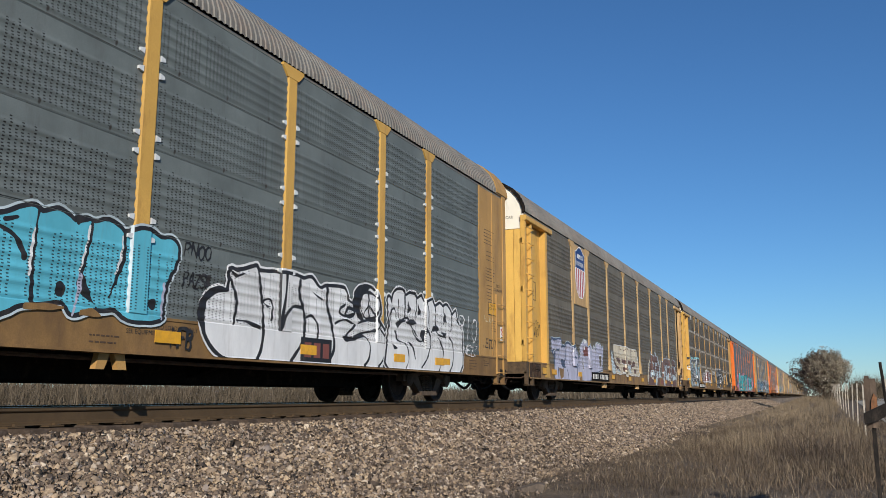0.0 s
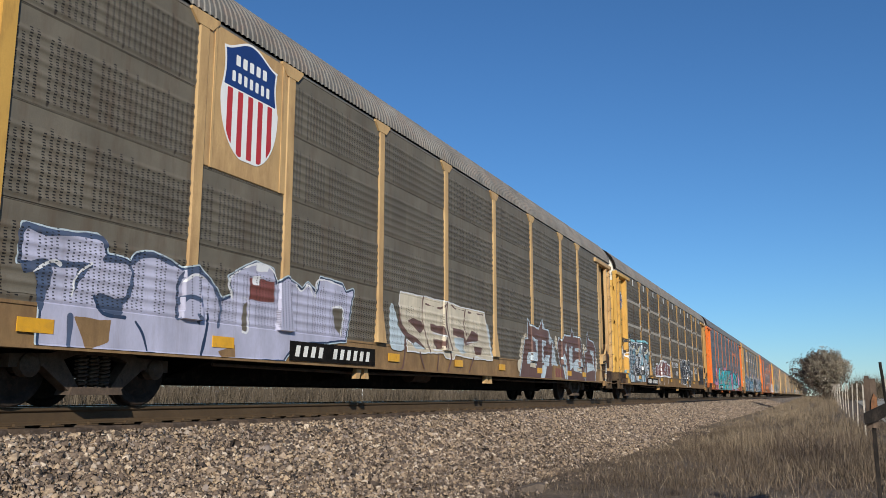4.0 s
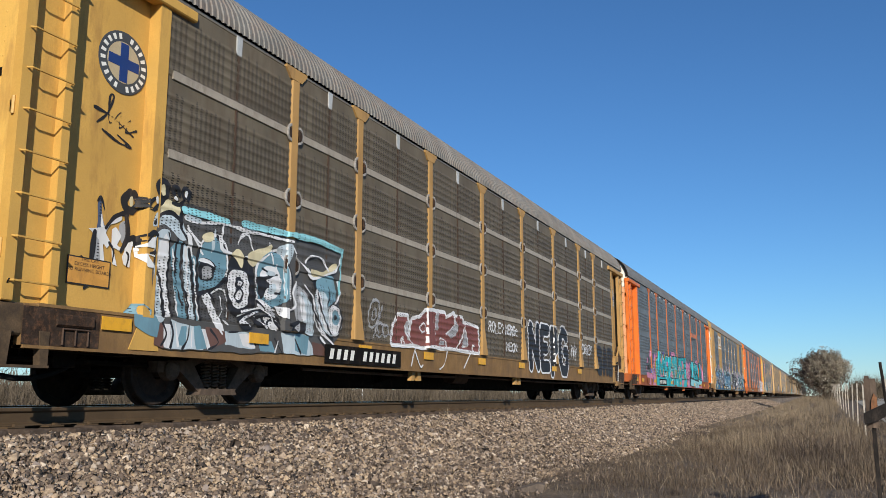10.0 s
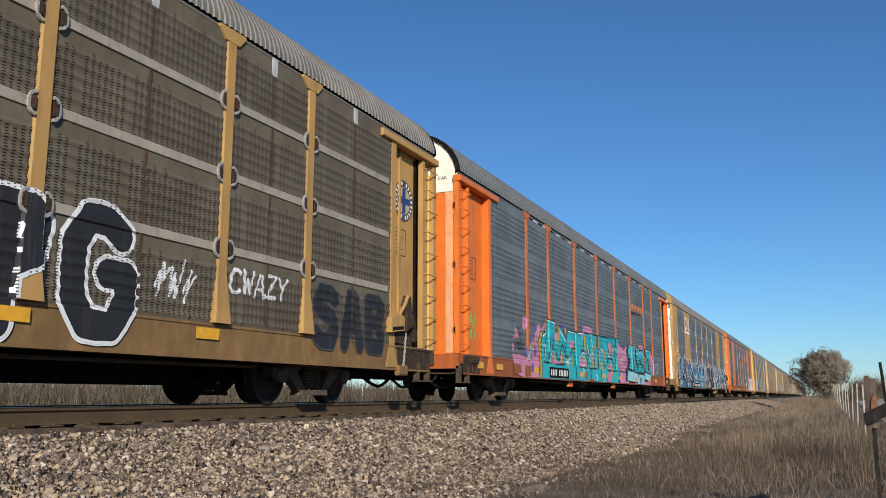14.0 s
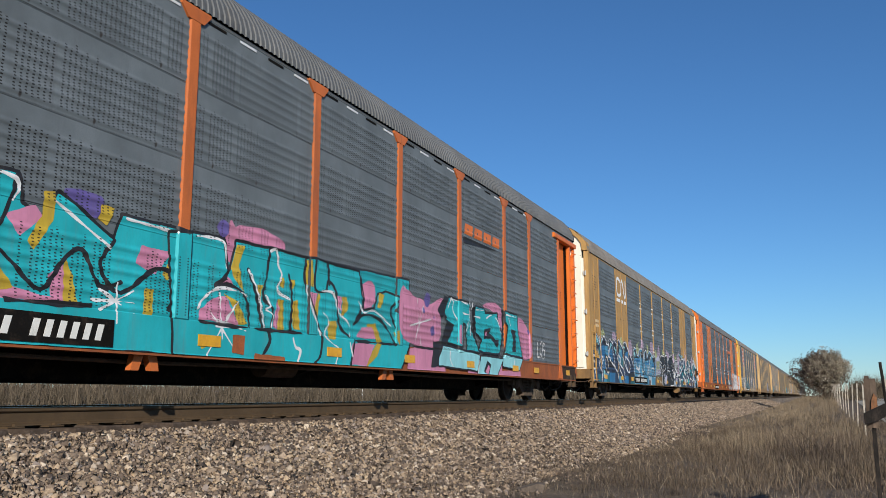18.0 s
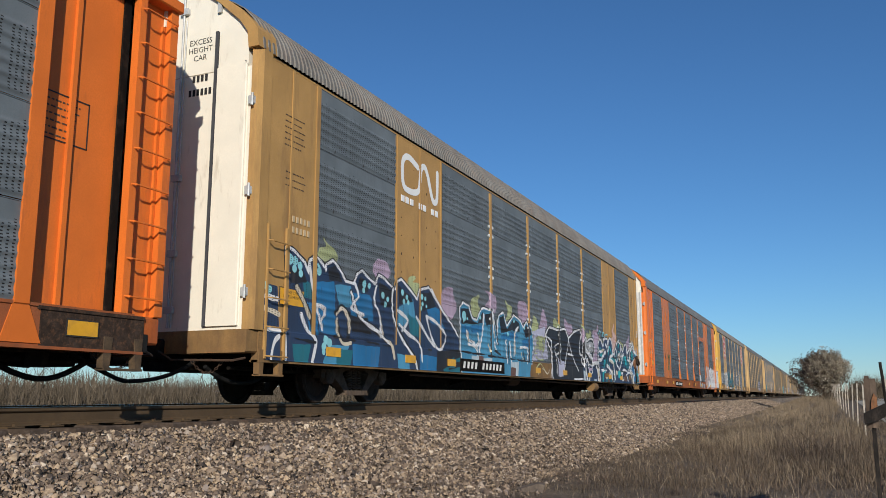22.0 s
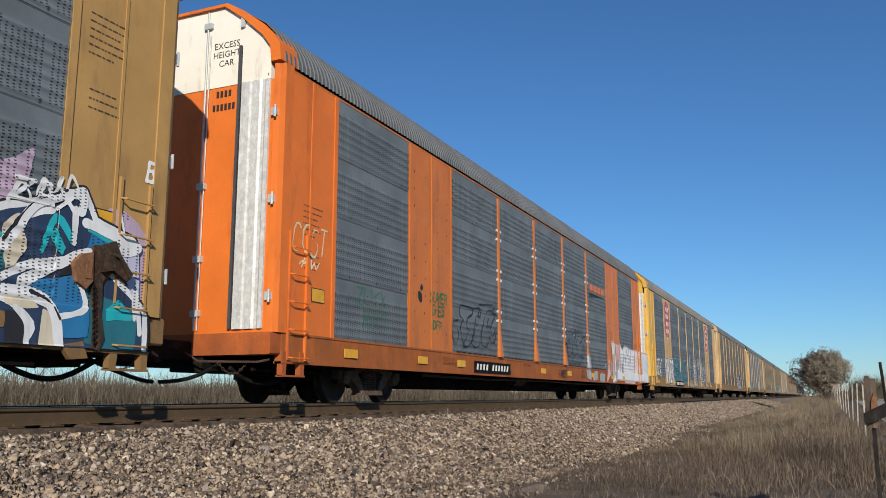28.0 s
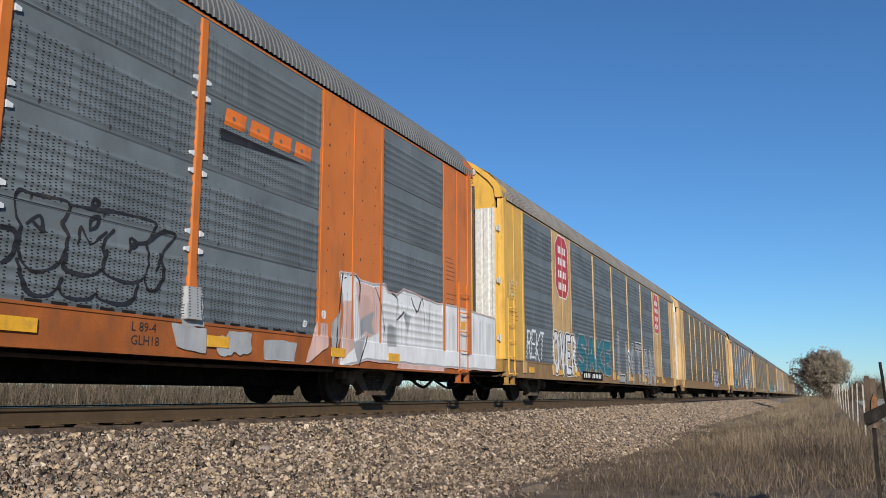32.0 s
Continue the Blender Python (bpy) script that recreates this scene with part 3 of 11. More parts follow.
def crown_shell(seed, count, size, rad, centre):
    """Small tufts and sprays filling an uneven dome."""
    g = np.random.default_rng(seed)
    d = g.normal(0, 1, (count * 2, 3))
    d /= np.linalg.norm(d, axis=1)[:, None]
    q = np.array([noise.noise(tuple(v * 2.2)) + 0.6 * noise.noise(tuple(v * 5.0)) for v in d])
    f = g.uniform(0.25, 1.0, len(d)) ** 0.6 * (1 + 0.28 * q)
    keep = np.array([noise.noise(tuple(v * 3.6 * k_ + 4)) for v, k_ in zip(d, f)]) > -0.22
    c = (d * f[:, None] * np.array(rad) + np.array(centre))[keep][:count]
    c = c[c[:, 2] > 0.1]
    k = len(c)
    e1 = g.normal(0, 1, (k, 3))
    e1 /= np.linalg.norm(e1, axis=1)[:, None]
    e2 = np.cross(e1, g.normal(0, 1, (k, 3)))
    e2 /= np.linalg.norm(e2, axis=1)[:, None]
    sz = g.uniform(0.5, 1.4, (k, 1)) * size
    v = np.stack([c + e1 * sz * 1.6, c + e2 * sz * 0.6, c - e1 * sz * 1.6, c - e2 * sz * 0.6], 1).reshape(-1, 3)
    me = bpy.data.meshes.new("spray")
    me.from_pydata(v.tolist(), [], np.arange(k * 4).reshape(-1, 4).tolist())
    me.materials.append(None)
    return me


part("blossom_sprays", crown_shell(3, 30000, 0.038, (1.85, 2.0, 1.9), (0.10, 0, 3.05)), BLOSSOM, pear, "dense sprays of pale blossom")
part("twig_mass", crown_shell(4, 17000, 0.046, (2.35, 2.1, 2.0), (-0.55, 0, 2.75)), TWIG, pear, "fine brown twigs")
for k, (x, y, h) in enumerate(((9.5, 98, 4.6), (13.5, 110, 5.0), (5.8, 120, 4.2), (7.0, 60, 4.0), (17, 130, 5))):
    tree("bare_tree", "bare grey tree behind the fence", (x, y, -0.9), h, 1.0, 30 + k, 0, None)

# fence: steel posts and wires, one heavy timber post with a rail
FENCE_WOOD = surface("silvery_fence_wood", (0.42, 0.37, 0.30), 0.9, 0, 0.3, 6, 50, 0.4)
fence = thing("wire_fence", "sagging wire fence on thin steel and wooden posts", "fence")
fpost = Shape().box(-0.017, 0.017, -0.017, 0.017, 0, 1.34, 0.004).mesh("fence_post")


def fence_x(y):
    return 0.95 + 0.0005 * y


for k in range(26):
    y = 15.6 + 4.2 * k + random.uniform(-0.4, 0.4)
    x = fence_x(y)
    f_ = part("fence_post", fpost, FENCE_WOOD, fence, at=(x, y, ground_z(x, y) - 0.05))
    f_.rotation_euler = (random.uniform(-0.05, 0.05), random.uniform(-0.06, 0.06), 0)
for z in (0.35, 0.65, 0.95, 1.15):
    path = [(fence_x(y), y, ground_z(fence_x(y), y) + z + 0.03 * math.sin(y * 1.3 + z * 5)) for y in np.arange(8.5, 118, 1.3)]
    part("fence_wire", Shape().tube(path, 0.004, 4), RUSTY, fence, "rusty wire")
RUSTWOOD = surface("rust_stained_wood", (0.24, 0.11, 0.05), 0.9, 0, 0.4, 14, 70, 0.6, (0.08, 0.05, 0.03), 0.5, 2)
big = thing("timber_post", "thick weathered timber fence post with a dark slanting rail", "fence post", at=(0.40, 7.9, 0))
DARKWOOD = surface("dark_wood_with_shade", (0.014, 0.011, 0.009), 0.9, 0, 0.4, 9, 70, 0.6, (0.06, 0.045, 0.035), 0.4, 3)
part("post", Shape().prism([(-0.066, -0.05), (-0.02, -0.06), (0.024, -0.045), (0.022, 0.035), (-0.01, 0.05), (-0.062, 0.035)], -0.14, 0.262, "z").prism([(-0.06, -0.03), (-0.025, -0.035), (-0.02, 0.03), (-0.055, 0.025)], 0.262, 0.285, "z"), WEATHERED, big, "weathered square post")
# the foot stands in shadow, which its near-black colour carries
part("post_foot", Shape().prism([(-0.030, -0.03), (0.0, -0.03), (0.0, 0.03), (-0.03, 0.03)], -1.1, -0.10, "z"), DARKWOOD, big, "narrow foot of the post, its shade in the dark colour")
part("rail", Shape().prism([(-0.085, -0.115), (0.0, -0.085), (0.55, 0.20), (0.55, 0.30), (-0.085, -0.02)], -0.12, -0.066, "y"), DARKWOOD, big, "dark slanting rail")
part("bracket", Shape().prism([(-0.03, 0.0), (0.020, 0.03), (0.022, 0.11), (0.0, 0.14), (-0.022, 0.08)], -0.072, -0.05, "y"), RUSTWOOD, big, "rust-stained patch")
part("stay", Shape().tube([(0.16, 0.06, -1.0), (0.075, 0.05, 0.40)], 0.012, 6), DARKWOOD, big, "thin dark stay")
FIELD = surface("pale_mown_field", (0.36, 0.33, 0.27), 0.95, 0, 0.2, 0.3, 8, 0.3, (0.24, 0.21, 0.14), 0.4)
fs = Shape()
fxs, fys = [1.5, 2.2, 3, 4.5, 7, 11, 18, 30, 60], [14, 18, 22, 27, 33, 40, 50, 64, 80, 100, 130, 180]
fs.add([(x + 0.012 * y, y, ground_z(x + 0.012 * y, y) + 0.03) for y in fys for x in fxs], [(j * 9 + i, j * 9 + i + 1, j * 9 + i + 10, j * 9 + i + 9) for j in range(11) for i in range(8)])
thing("field", "pale mown field behind the wire fence", "field", kind="structure", data=fs.mesh("field", True), material=FIELD)

scrub("bare_scrub", "low dark tangle of twigs in the grass", [(-0.25, 15.6, 0.55), (0.15, 15.9, 0.5), (-0.5, 15.2, 0.35)], 41, TWIG, 0.7, 0.003, 420, 1.0)
g_ = np.random.default_rng(8)
thing("dry_weed", "branching dead weed standing by the rail", "weed", kind="stuff", data=blades("dry_weed", np.stack([TRACK_X + 1.35 + g_.normal(0, 0.02, 26), 16.0 + g_.normal(0, 0.02, 26), np.full(26, -0.32)], -1), g_.uniform(0.12, 0.36, 26), 0.004, 0.6, 8, PALE_STRAW))
offcut = thing("timber_offcut", "broken end of an old brown timber tie in the ballast", "timber", at=(-3.20, 9.75, ground_z(-3.20, 9.75) + 0.03), data=Shape().prism([(-0.16, -0.05), (0.13, -0.045), (0.17, 0.02), (0.10, 0.055), (-0.15, 0.05)], -0.06, 0.05, "y").mesh("timber_offcut"), material=BARK)
offcut.rotation_euler = (0.1, -0.25, 0.3)

# low white buildings, a road and trees far beyond the line
SHED = surface("white_sheet_wall", (0.72, 0.72, 0.70), 0.6, 0, 0.08, 0.5, 20, 0.05)
SHED_ROOF = surface("grey_sheet_roof", (0.42, 0.44, 0.46), 0.5, 0.2, 0.1, 0.5, 20, 0.05)
DARKGLASS = surface("dark_window", (0.03, 0.035, 0.04), 0.15, 0, 0.1, 1, 20, 0.0)
for x, y, w, d, h in ((-300, 545, 30, 50, 4.0), (-215, 430, 16, 22, 2.9), (-253, 590, 30, 40, 3.6), (-198, 660, 22, 40, 4.2)):
    b_ = thing("warehouse", "long low white warehouse far across the field", "building", at=(x, y, -0.8))
    part("wall", Shape().box(-w / 2, w / 2, -d / 2, d / 2, 0, h), SHED, b_)
    part("roof", Shape().prism([(-w / 2 - 0.4, h), (w / 2 + 0.4, h), (w / 2 + 0.4, h + 0.25), (0, h + 1.3), (-w / 2 - 0.4, h + 0.25)], -d / 2 - 0.4, d / 2 + 0.4), SHED_ROOF, b_)
    for q in range(4):
        part("window", Shape().box(w / 2, w / 2 + 0.06, -d / 2 + d * (q + 0.3) / 4, -d / 2 + d * (q + 0.7) / 4, 1.0, 2.6), DARKGLASS, b_)
CARP = [surface("car_paint_%s" % nme, c, 0.25, 0.3, 0.05, 2, 60, 0) for nme, c in (("white", (0.75, 0.75, 0.76)), ("blue", (0.03, 0.10, 0.28)), ("silver", (0.45, 0.46, 0.48)), ("dark", (0.03, 0.03, 0.035)))]
for k in range(14):
    v_ = thing("parked_car", "%s saloon car parked across the field" % ("white", "blue", "silver", "dark")[k % 4], "car", at=(-52 - 3.1 * k * 0.6 - (k % 3) * 2, 62 + 9.0 * k, -0.75), group="parked cars")
    prof = [(-2.2, 0.25), (2.2, 0.25), (2.25, 0.75), (1.3, 0.92), (0.7, 1.42), (-1.0, 1.45), (-1.7, 0.95), (-2.25, 0.85)]
    part("body", Shape().prism(prof, -0.85, 0.85, "x"), CARP[k % 4], v_)
    part("window", Shape().prism([(-1.5, 0.98), (1.1, 0.96), (0.66, 1.36), (-0.95, 1.38)], -0.87, 0.87, "x"), DARKGLASS, v_)
    for wy in (-1.35, 1.35):
        for wx in (-0.8, 0.8):
            part("wheel", shared(("car_wheel",), lambda: Shape().lathe([(0.30, -0.1), (0.33, -0.08), (0.33, 0.08), (0.30, 0.1), (0.15, 0.1)], (0, 0, 0), 14)), RUBBER, v_, at=(wx, wy, 0.33))
for k, (x, y) in enumerate(((-30, 17.5), (-24, 42.5), (-30, 68))):
    m_ = thing("marker_post", "slim white marker post in the grass", "post", at=(x, y, ground_z(x, y)))
    part("pole", Shape().tube([(0, 0, 0), (0, 0, 1.6)], 0.04, 8), SHED, m_)
far_r = random.Random(9)


def far_place():
    a, d = math.radians(far_r.uniform(1.2, 62)), far_r.uniform(330, 460)
    return (-d * math.sin(a), d * math.cos(a), far_r.uniform(2.2, 5.2))


scrub("bare_scrub", "tangle of bare bushes at the foot of the fence", [(r_.uniform(0.9, 3.2), r_.uniform(70, 96), r_.uniform(0.5, 1.1)) for _ in range(26)], 19, BUSH, 1.2, 0.016, 120, 0.7)
scrub("bare_scrub", "grey bare bushes behind the fence", [(3.4 + 3.4 * r_.random(), r_.uniform(98, 116), r_.uniform(1.2, 2.6)) for _ in range(26)], 43, BUSH, 1.0, 0.009, 170, 0.8)
scrub("far_woods", "far line of bare winter trees", [far_place() for _ in range(260)], 12, BUSH, 6.0, 0.16, 26, 0.5)
# ---- covered car carriers ----
EAVE, SILL_TOP, SILL_LOW = 4.98, 1.00, 0.57
WHEEL_R = 0.42
SKIN = 1.508               # face of the screens
ROOF_ARC = [(1.525, 4.98), (1.515, 5.10), (1.46, 5.27), (1.35, 5.46), (1.18, 5.64), (0.95, 5.79), (0.66, 5.90), (0.34, 5.96), (0, 5.98)]
HOOD = [(1.535, 4.98), (1.50, 5.25), (1.40, 5.39), (1.17, 5.62), (0.82, 5.88), (0.51, 6.06)]
HEAD = [(1.33, 4.735), (1.33, 5.23), (1.18, 5.43), (0.80, 5.77), (0.46, 6.015)]


def both(half_line):
    return half_line + [(-a, b) for a, b in reversed(half_line)]


ROOF_LINE = ROOF_ARC + [(-a, b) for a, b in reversed(ROOF_ARC[:-1])]


def bounds(kind):
    length, a, b, d = (27.40, 1.905, 4.615, 6.573) if kind == 1 else (26.68, 1.625, 4.226, 6.327)
    mid = [d + (length - 2 * d) * i / 5 for i in range(6)]
    return [0, a, b, *mid, length - b, length - a, length]


def sheet_shape(w, h, ribs=6, depth=0.014, flat=0.2):
    """A pressed screen sheet: shallow horizontal ribs, plain along its top."""
    s = Shape()
    rows, k = [], 10
    for i in range(ribs):
        for j in range(k):
            z = h * (1 - flat) * (i + j / k) / ribs
            rows.append((depth * (0.5 - 0.5 * math.cos(6.2832 * j / k)) ** 1.6, z))
    rows += [(0, h * (1 - flat)), (0.0, h - 0.012), (0.006, h - 0.008), (0.006, h)]
    n_ = len(rows)
    s.add([(x, y, z) for y in (0, w) for x, z in rows], [(i, n_ + i, n_ + i + 1, i + 1) for i in range(n_ - 1)])
    return s


def roof_shape(length, pitch, depth):
    """A cross-ribbed roof sheet from eave to eave."""
    s = Shape()
    steps = int(length / pitch)
    ys = []
    for i in range(steps):
        y = length * i / steps
        ys += [(y, 0), (y + pitch * 0.30, 0), (y + pitch * 0.42, depth), (y + pitch * 0.84, depth)] if depth else [(y, 0)]
    ys.append((length, 0))
    k = len(ROOF_LINE)
    vs = []
    for y, d in ys:
        for x, z in ROOF_LINE:
            q = math.hypot(x, (z - 4.4) * 1.0)
            vs.append((x + d * x / q, y, z + d * (z - 4.4) / q))
    s.add(vs, [(j * k + i, j * k + i + 1, j * k + k + i + 1, j * k + k + i) for j in range(len(ys) - 1) for i in range(k - 1)])
    return s


def post_shape(w, foot):
    """A side post: a pressed hat section, with a splayed foot where foot is wider."""
    s = Shape()
    z0, z1 = SILL_TOP + 0.02, EAVE - 0.10
    levels = [(z0, foot), (z0 + 0.62, w), (z1, w)] if foot > w else [(z0, w), (z1, w)]
    rings = []
    for z, a in levels:
        dx = 0.085 + (0.05 if a > w else 0)
        rings.append([(1.49, -a / 2, z), (1.44 + dx, -a / 2, z), (1.455 + dx, -a / 2 + 0.02, z), (1.455 + dx, a / 2 - 0.02, z), (1.44 + dx, a / 2, z), (1.49, a / 2, z)])
    for i in range(len(rings) - 1):
        s.add(rings[i] + rings[i + 1], [(j, j + 1, 6 + j + 1, 6 + j) for j in range(5)] + [(5, 0, 6, 11)])
    return s


def truck(parent, y):
    """A four-wheel bogie; its wheelsets are keyed in motions()."""
    body = part("bogie", shared(("bogie",), lambda: Shape().box(-0.98, 0.98, -0.22, 0.22, 0.38, 0.62, 0.03).box(-0.9, 0.9, -0.55, 0.55, 0.62, 0.70, 0.02)), BLACK, parent, "black cast steel bogie", at=(0, y, 0))

    def frame_side():
        s = Shape()
        top = [(-1.12, 0.40), (-1.12, 0.54), (-0.62, 0.56), (-0.32, 0.66), (0.32, 0.66), (0.62, 0.56), (1.12, 0.54), (1.12, 0.40), (0.72, 0.42), (0.45, 0.50), (0.28, 0.56), (-0.28, 0.56), (-0.45, 0.50), (-0.72, 0.42)]
        s.prism(top, -0.08, 0.08, "x")
        s.prism([(-0.72, 0.43), (-0.45, 0.50), (-0.22, 0.20), (-0.34, 0.16)], -0.075, 0.075, "x")
        s.prism([(0.72, 0.43), (0.45, 0.50), (0.22, 0.20), (0.34, 0.16)], -0.075, 0.075, "x")
        s.prism([(-0.38, 0.13), (0.38, 0.13), (0.34, 0.21), (-0.34, 0.21)], -0.11, 0.11, "x")
        return s

    def spring():
        return Shape().tube([(0.062 * math.cos(a), 0.062 * math.sin(a), 0.215 + 0.34 * a / 50.27) for a in np.linspace(0, 50.27, 49)], 0.016, 4)

    def bearing():
        return Shape().lathe([(0.10, -0.08), (0.125, -0.05), (0.125, 0.06), (0.085, 0.09), (0.05, 0.095)], (0, 0, 0), 14)

    sets = []
    for sx in (-1.0, 1.0):
        part("side_frame", shared(("side_frame",), frame_side), DUSTY, body, "dusty cast side frame", at=(sx, 0, 0))
        for c in (-0.16, 0, 0.16):
            part("spring", shared(("spring",), spring), DUSTY, body, at=(sx + 0.02 * sx, c, 0))
        for sy in (-0.89, 0.89):
            b_ = part("bearing_cap", shared(("bearing_cap",), bearing), DUSTY, body, at=(sx + 0.05 * sx, sy, 0.43))
            if sx < 0:
                b_.rotation_euler = (0, 0, math.pi)

    def wheels():
        s = Shape()
        for q in (-1, 1):
            pr = [(0.05, 0.02), (0.10, 0.09), (0.13, 0.075), (0.30, 0.035), (0.345, 0.06), (0.40, 0.066), (0.418, 0.05), (0.42, -0.04), (0.445, -0.052), (0.445, -0.075), (0.36, -0.08), (0.33, -0.03), (0.13, -0.04), (0.09, -0.06)]
            s.lathe([(r, o * q) for r, o in pr], (0.79 * q, 0, 0), 30)
        s.tube([(-1.05, 0, 0), (1.05, 0, 0)], 0.075, 10)
        for q in range(6):
            a = q * 1.0472
            s.box(0.83, 0.845, 0.22 * math.cos(a) - 0.02, 0.22 * math.cos(a) + 0.02, 0.22 * math.sin(a) - 0.02, 0.22 * math.sin(a) + 0.02)
        return s

    for sy in (-0.89, 0.89):
        w = part("wheelset", shared(("wheelset",), wheels), WHEEL, body, "steel wheelset with worn tread", at=(0, sy, WHEEL_R))
        sets.append((w, sy))
    return sets


def rung(width):
    return Shape().tube([(1.50, 0, 0), (1.585, 0.02, -0.01), (1.585, width - 0.02, -0.01), (1.50, width, 0)], 0.012, 5)


WHEELSETS = []
CARS = []


def build_car(index, kind, paint, screen, label, near=True, solid=(), post_w=0.20, foot=0.0, end_paint=None, clips=False, white_top=True, strips=False, post_paint=None, cap=True, door=None, half_plate=0, ends=0, feet=True, front_paint=None, mid_rib=False, rear_paint=None, rim=False, roof=None):
    bs = bounds(kind)
    length = bs[-1]
    post_paint, door = post_paint or paint, door or front_paint or paint
    car = thing("autorack_car", label, "railway car", group="cars of the freight train")
    for j in range(1, 10):
        y0, y1 = bs[j], bs[j + 1]
        w = y1 - y0
        if j in solid:
            plate = part("side_plate", shared(("side_plate", kind, j in (2, 8)), lambda: Shape().box(1.40, 1.515, 0, w, SILL_TOP, EAVE - 0.06, 0.01)), paint, car, at=(0, y0, 0))
            for q in (0.28, w * 0.36, w * 0.64, w - 0.3) if near else ():
                part("bolt_column", shared(("bolt_column_side", round(q, 2)), lambda: side_bolts(q)), GEAR, plate, "column of dark bolt heads")
            for q in (0.05, w / 2 - 0.02, w - 0.10):
                part("plate_rib", shared(("plate_rib",), lambda: Shape().box(1.51, 1.528, 0, 0.045, SILL_TOP, EAVE - 0.06)), paint, plate, at=(0, q, 0))
            continue
        h = (EAVE - 0.05 - SILL_TOP) / 4
        for r in range(4 if near else 1):
            hh = h if near else 4 * h
            part("screen_sheet", shared(("screen_sheet", round(w, 2), near), lambda: sheet_shape(w - 0.01, hh - 0.010, 6 if near else 12)), screen, car, at=(SKIN + 0.004 * (r % 2), y0 + 0.005, SILL_TOP + hh * r))
            if mid_rib and r == 0:
                part("mid_rib", shared(("mid_rib",), lambda: Shape().box(SKIN, SKIN + 0.016, -0.018, 0.018, SILL_TOP + 0.05, EAVE - 0.1)), RUSTY, car, at=(0, y0 + w / 2, 0))
                part("eave_tab", shared(("eave_tab",), lambda: Shape().prism([(-0.05, EAVE - 0.32), (0.05, EAVE - 0.32), (0.06, EAVE - 0.05), (-0.06, EAVE - 0.05)], SKIN, SKIN + 0.022, "x")), ZINC, car, at=(0, y0 + w / 2, 0))
            if strips and near and r:
                part("seam_strip", shared(("seam_strip", round(w, 2)), lambda: Shape().box(SKIN, SKIN + 0.022, 0.13, w - 0.13, -0.055, 0.055, 0.004)), TAN if not near else SEAM, car, at=(0, y0, SILL_TOP + hh * r))
    if half_plate:
        y0, w = bs[half_plate], bs[half_plate + 1] - bs[half_plate]
        plate = part("side_plate", Shape().box(1.42, 1.527, 0.05, w - 0.05, 2.98, EAVE - 0.06, 0.01), SAND, car, "sand painted plate behind the emblem", at=(0, y0, 0))
        for q in (0.2, w - 0.24):
            part("plate_rib", Shape().box(1.52, 1.538, q, q + 0.04, 2.98, EAVE - 0.06), SAND, plate)
    for j in range(2, 10):
        if j in solid or j - 1 in solid:
            continue
        part("side_post", shared(("side_post", post_w, foot), lambda: post_shape(post_w, foot)), post_paint, car, at=(0, bs[j], 0))
        if cap and near:
            part("post_cap", shared(("post_cap",), lambda: Shape().prism([(-0.14, EAVE - 0.20), (0.14, EAVE - 0.20), (0.27, EAVE - 0.06), (0.27, EAVE - 0.02), (-0.27, EAVE - 0.02), (-0.27, EAVE - 0.06)], 1.45, 1.545, "x")), post_paint, car, at=(0, bs[j], 0))
        if strips and near:
            for r in (1, 2, 3):
                for q in (-1, 1):
                    part("clip", shared(("clip_hook", q), lambda: clip_hook(q)), HOOK, car, "pale hooked clip", at=(0, bs[j] + q * post_w / 2, SILL_TOP + 0.983 * r))
                    part("clip_bolt", shared(("clip_bolt", q), lambda: Shape().box(SKIN, SKIN + 0.05, min(q * 0.005, q * 0.07), max(q * 0.005, q * 0.07), -0.095, 0.095, 0.03)), GEAR, car, at=(0, bs[j] + q * post_w / 2, SILL_TOP + 0.983 * r))
        elif clips and near:
            for r in (1, 2, 3):
                for q in (-1, 1):
                    for e in (-0.11, 0.11):
                        part("clip", shared(("clip", q), lambda: Shape().prism([(0, -0.035), (0.075, -0.02), (0.075, 0.02), (0, 0.04)] if q > 0 else [(0, -0.035), (0, 0.04), (-0.075, 0.02), (-0.075, -0.02)], SKIN, SKIN + 0.03, "x")), CLIP, car, at=(0, bs[j] + q * (post_w / 2 + 0.012), SILL_TOP + 0.983 * r + e))
    # sill, eave, roof, far side, floor
    part("side_sill", shared(("side_sill", kind), lambda: Shape().box(1.40, 1.512, 0.25, length - 0.25, SILL_LOW, SILL_TOP, 0.012).box(1.38, 1.535, 0.25, length - 0.25, SILL_LOW, SILL_LOW + 0.03).box(1.40, 1.525, 0.4, length - 0.4, SILL_TOP - 0.02, SILL_TOP + 0.012)), GRIMY.get(paint, paint), car)
    part("eave_rail", shared(("eave_rail", kind), lambda: Shape().box(1.40, 1.50, 0.05, length - 0.05, EAVE - 0.06, EAVE - 0.005, 0.008)), (roof or ROOF) if kind == 1 else paint, car)
    part("roof", shared(("roof", kind, near), lambda: roof_shape(length - 0.1, 0.112, 0.016) if near else roof_shape(length - 0.1, 1.4, 0)), roof or ROOF, car, "ribbed galvanised roof", at=(0, 0.05, 0))
    part("far_side", shared(("far_side", kind), lambda: Shape().box(-1.50, -1.42, 0.02, length - 0.02, SILL_LOW, EAVE)), screen, car)
